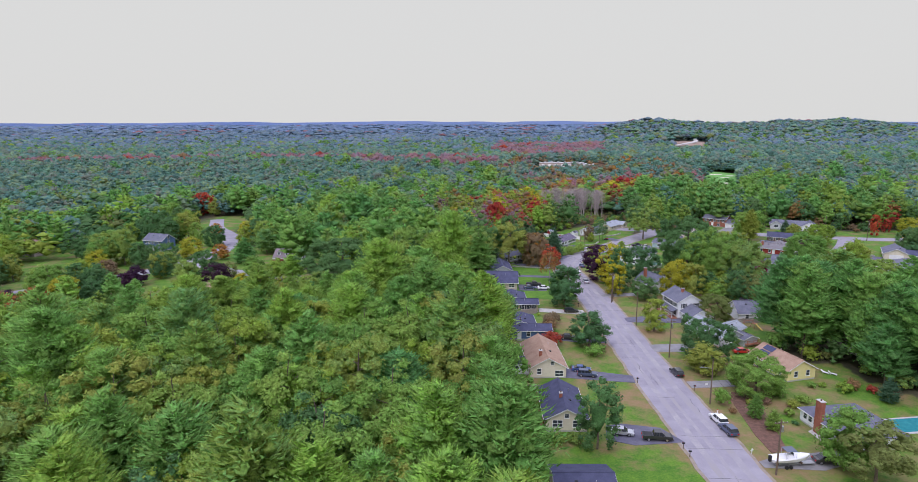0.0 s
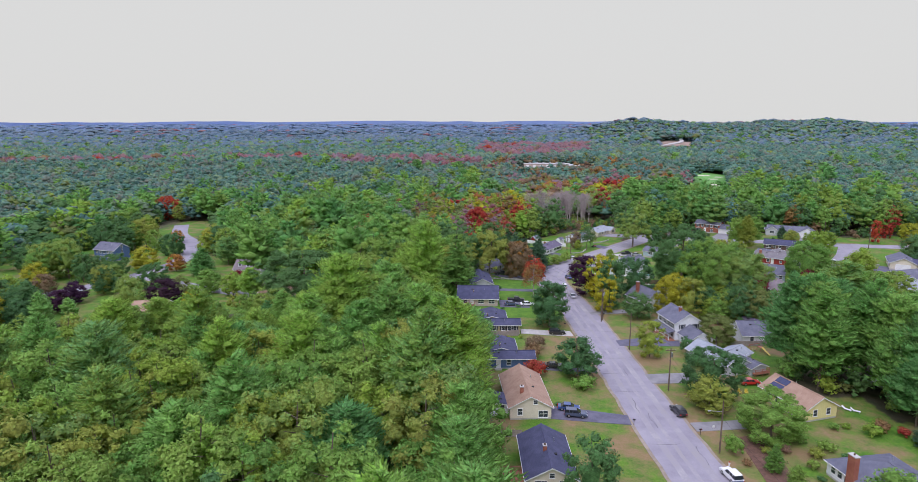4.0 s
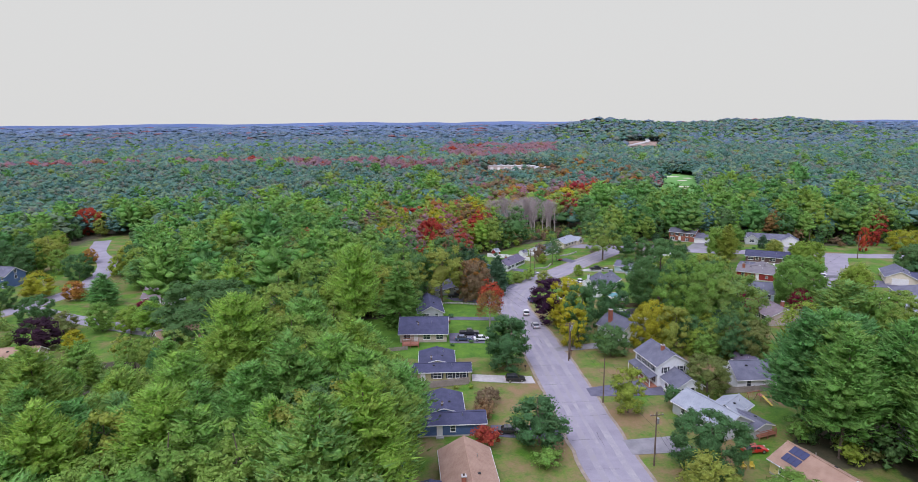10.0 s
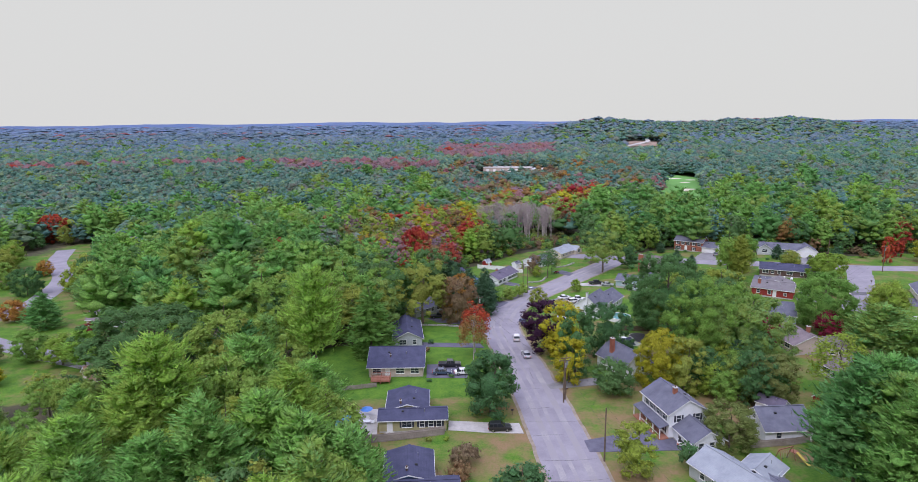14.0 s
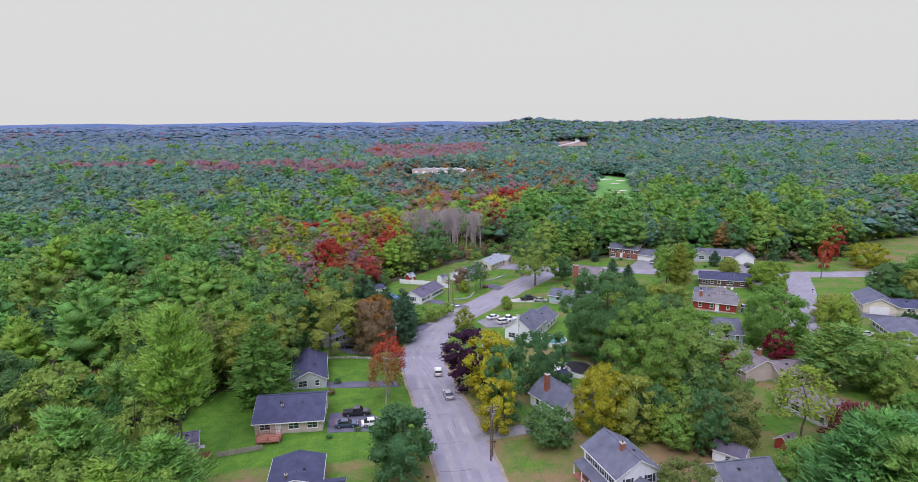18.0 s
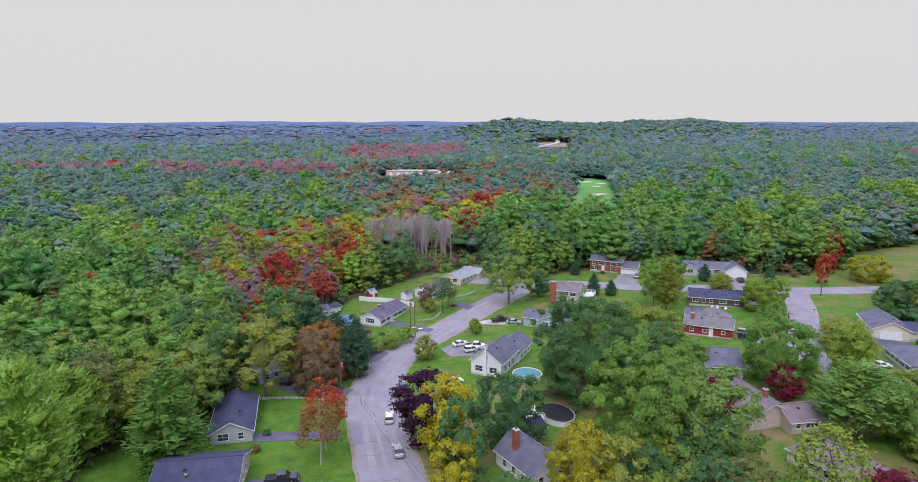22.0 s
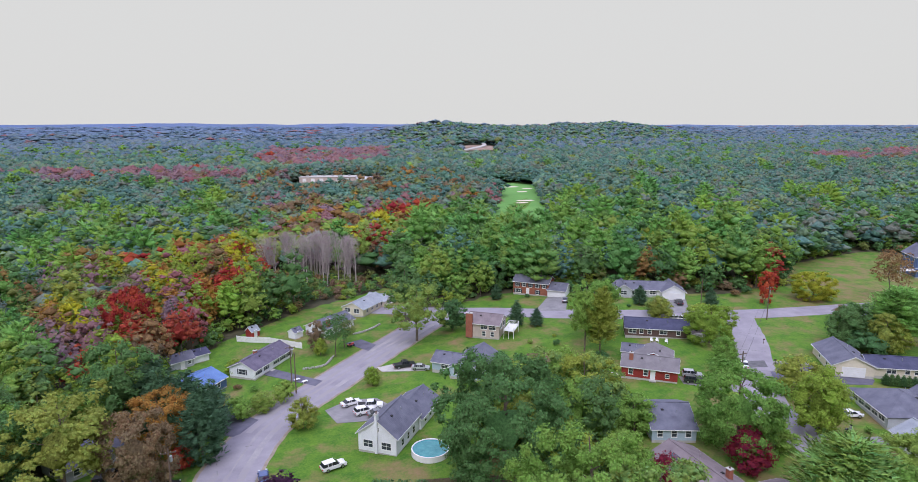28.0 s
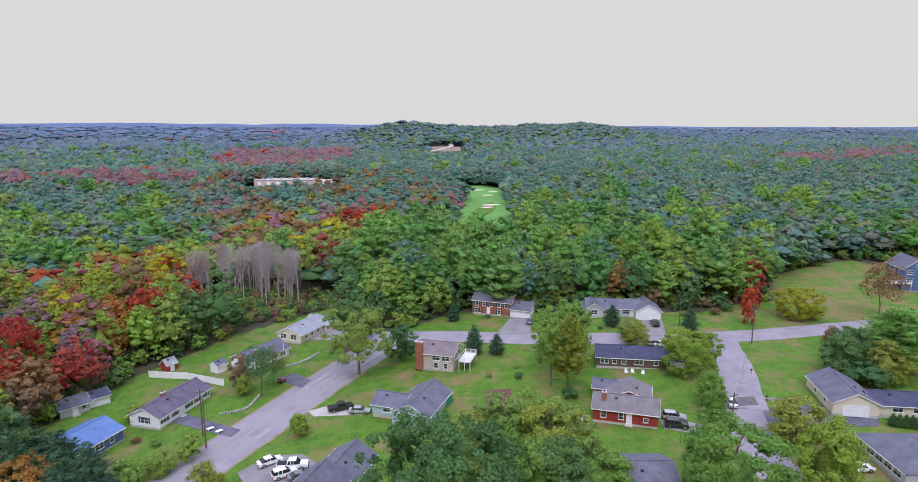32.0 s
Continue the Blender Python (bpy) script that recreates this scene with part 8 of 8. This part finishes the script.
part("ball", rod(bmesh.new(), (0, 0, 6.5), (0, 0, 6.62), 0.06, n=8), METAL, flag)
for k in range(11):
    u = k / 10
    tree("spruce", 172.6 + 10 * u, 229.6 - 6 * u, DEEP, 1, 0.26, "conical clipped evergreen in a hedge row", name="arborvitae", group="clipped hedge row", slim=1.3)
for k in range(12):
    u = k / 11
    tree("shrub", 63.6 + 16 * u, 178.6 - 0.4 * u + float(rng.normal()) * 0.3, GREEN if k % 3 else OLIVE, None, 0.7 + 0.3 * float(rng.random()), "leafy green bush in a hedge", group="hedge behind the yards")
for x, y, mat, s in ((6, 79.5, GREEN, 1.2), (9, 78.4, GREEN, 1.5), (12, 78.6, GREEN, 1.3), (3, 100, GREEN, 1.0), (16.5, 116, DEEP, 0.7), (-1, 133, DEEP, 0.8), (8.5, 133.6, DEEP, 0.6), (11.5, 158.6, OLIVE, 0.6), (8, 158.4, OLIVE, 0.5), (13, 189, DEEP, 0.7), (7.6, 186.6, DEEP, 0.6), (-7, 208.5, DEEP, 1.0), (6.4, 208, RUST, 0.8), (7.6, 215, DEEP, 0.7), (70, 106.4, GREEN, 0.8), (72.6, 107, OLIVE, 0.9), (58.2, 92, GREEN, 0.9), (57.6, 88, DEEP, 0.7), (47, 92.8, RUST, 0.9), (52.5, 97, OLIVE, 1.1), (61, 96, OLIVE, 1.4), (64, 98, GREEN, 1.5), (66, 94.4, DEEP, 1.2), (56, 97.4, RUST, 1.2), (60, 101, GREEN, 1.3), (79, 106, RUST, 1.3), (82, 104, RED, 1.0), (76, 104, OLIVE, 1.4), (118, 262, DEEP, 1.4), (112, 276, DEEP, 0.9), (106, 280, GREEN, 0.9), (114, 282, OLIVE, 0.7), (33, 276.5, GREEN, 0.8), (29, 279.4, RUST, 1.0), (40.6, 303.4, DEEP, 0.9), (146.8, 297, DEEP, 0.6), (154, 302, DEEP, 0.7), (121.6, 321, DEEP, 0.7), (131, 336, KHAKI, 1.2), (140, 330, KHAKI, 1.3), (146, 224.6, DEEP, 0.8), (150, 214, GREEN, 0.7), (178, 300, KHAKI, 1.2), (188, 298, RUST, 1.3), (194, 300, DEEP, 1.6), (170, 306, GREEN, 1.4), (150, 316, GREEN, 1.5)):
    tree("shrub", x, y, mat, None, s, "rounded %s bush beside a yard" % {"green_leaves": "green", "deep_green_leaves": "dark green", "olive_leaves": "olive", "rust_brown_leaves": "brown", "red_leaves": "red", "khaki_leaves": "khaki"}[mat.name])

tagged(part("driveway", apron(((154.7, 243.2), (166.9, 240.5), (160.9, 234.6), (150.1, 236.7)), 0.07), DARK_ASPHALT), "dark asphalt driveway beside the cream house", "driveway", kind="structure")

# ---- far things ----
for q in FAIRWAYS:
    rim = [(x + 5 * noise.noise(Vector((x / 14, y / 14, 1.0))), y + 5 * noise.noise(Vector((x / 14, y / 14, 8.0)))) for x, y in smooth(q + (q[0],), 6.0)[:-1]]
    tagged(part("fairway", apron(rim, 0.12), FAIRWAY), "bright green mown golf fairway", "fairway", kind="structure")
for x, y, a, b in ((222, 573, 7, 4), (214, 560, 5, 3), (252, 688, 9, 4), (262, 668, 5, 4), (246, 640, 5, 3)):
    bk = bmesh.new()
    rod(bk, (0, 0, 0), (0, 0, 0.12), 1.0, n=18)
    for v in bk.verts:
        k = 1 + 0.25 * noise.noise(Vector((v.co.x * 2 + x, v.co.y * 2, 0)))
        v.co.x, v.co.y = v.co.x * a * k, v.co.y * b * k
    tagged(part("sand_bunker", bk, SAND, m=pose(x, y, height(x, y) + 0.14)), "pale sand bunker on the golf course", "bunker", "sand bunkers")
plant = thing("industrial_building", 92, 742, -12, "long low pale industrial building with a flat roof", "building")
part("hall", box(-33, -10, -1, 20, 10, 4.6), WALL_PINK, plant)
part("roof_slab", box(-33.4, -10.4, 4.6, 20.4, 10.4, 5.0), CONCRETE, plant)
part("annex", box(20, -7, -1, 36, 8, 3.8), WALL_WHITE, plant)
for k in range(6):
    part("roof_unit", box(-28 + k * 8, -2, 5.0, -25.5 + k * 8, 1, 6.3, 0.1), METAL, plant)
    part("loading_door", box(-30 + k * 8, -10.06, 0.2, -26.5 + k * 8, -9.98, 3.6), DOOR_W, plant)
tagged(part("yard", apron(((58, 722), (134, 706), (136, 728), (60, 744)), 0.2), EARTH), "bare pale yard beside the industrial building", "yard", kind="structure")
tagged(part("hillside_clearing", ribbon(smooth([(364, 1165), (378, 1210), (398, 1270), (412, 1330)], 12), 42, 1.0, wobble=8, skirt=2), EARTH), "bare earth clearing cut into the wooded hill", "clearing", kind="structure")
tagged(part("track", ribbon(smooth([(350, 1180), (396, 1220), (372, 1270), (428, 1312), (440, 1345)], 10), 4, 2.6, wobble=2, skirt=2), CONCRETE), "pale dirt track on the hillside clearing", "track", kind="structure")
for x, y, rr in ((330, 620, 12), (352, 640, -20), (300, 655, 40), (420, 560, 10)):
    house(x, y, rr, "distant house among the trees", B(0, 0, 0, 14, 9, 7, 10, WALL_GREY, ROOF_GREY, row("f", -5, 5, 4)))

# horizon hills as an upright strip, with the distance haze put into its blue
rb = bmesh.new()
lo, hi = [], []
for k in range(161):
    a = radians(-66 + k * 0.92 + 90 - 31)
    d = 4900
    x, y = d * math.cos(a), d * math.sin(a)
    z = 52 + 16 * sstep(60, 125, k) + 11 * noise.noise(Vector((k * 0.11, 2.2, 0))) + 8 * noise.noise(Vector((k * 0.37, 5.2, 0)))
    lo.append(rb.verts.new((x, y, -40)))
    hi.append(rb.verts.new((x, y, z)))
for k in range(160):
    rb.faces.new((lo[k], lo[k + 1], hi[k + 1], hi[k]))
HAZE = material("haze_blue_distance", (0.22, 0.31, 0.58), (0.26, 0.35, 0.63), rough=1.0, scale=0.002, fine=0.01, bump=0.0, spec=0.0)
tagged(part("horizon_hills", rb, HAZE), "low wooded horizon hills painted haze blue", "backdrop", kind="structure")
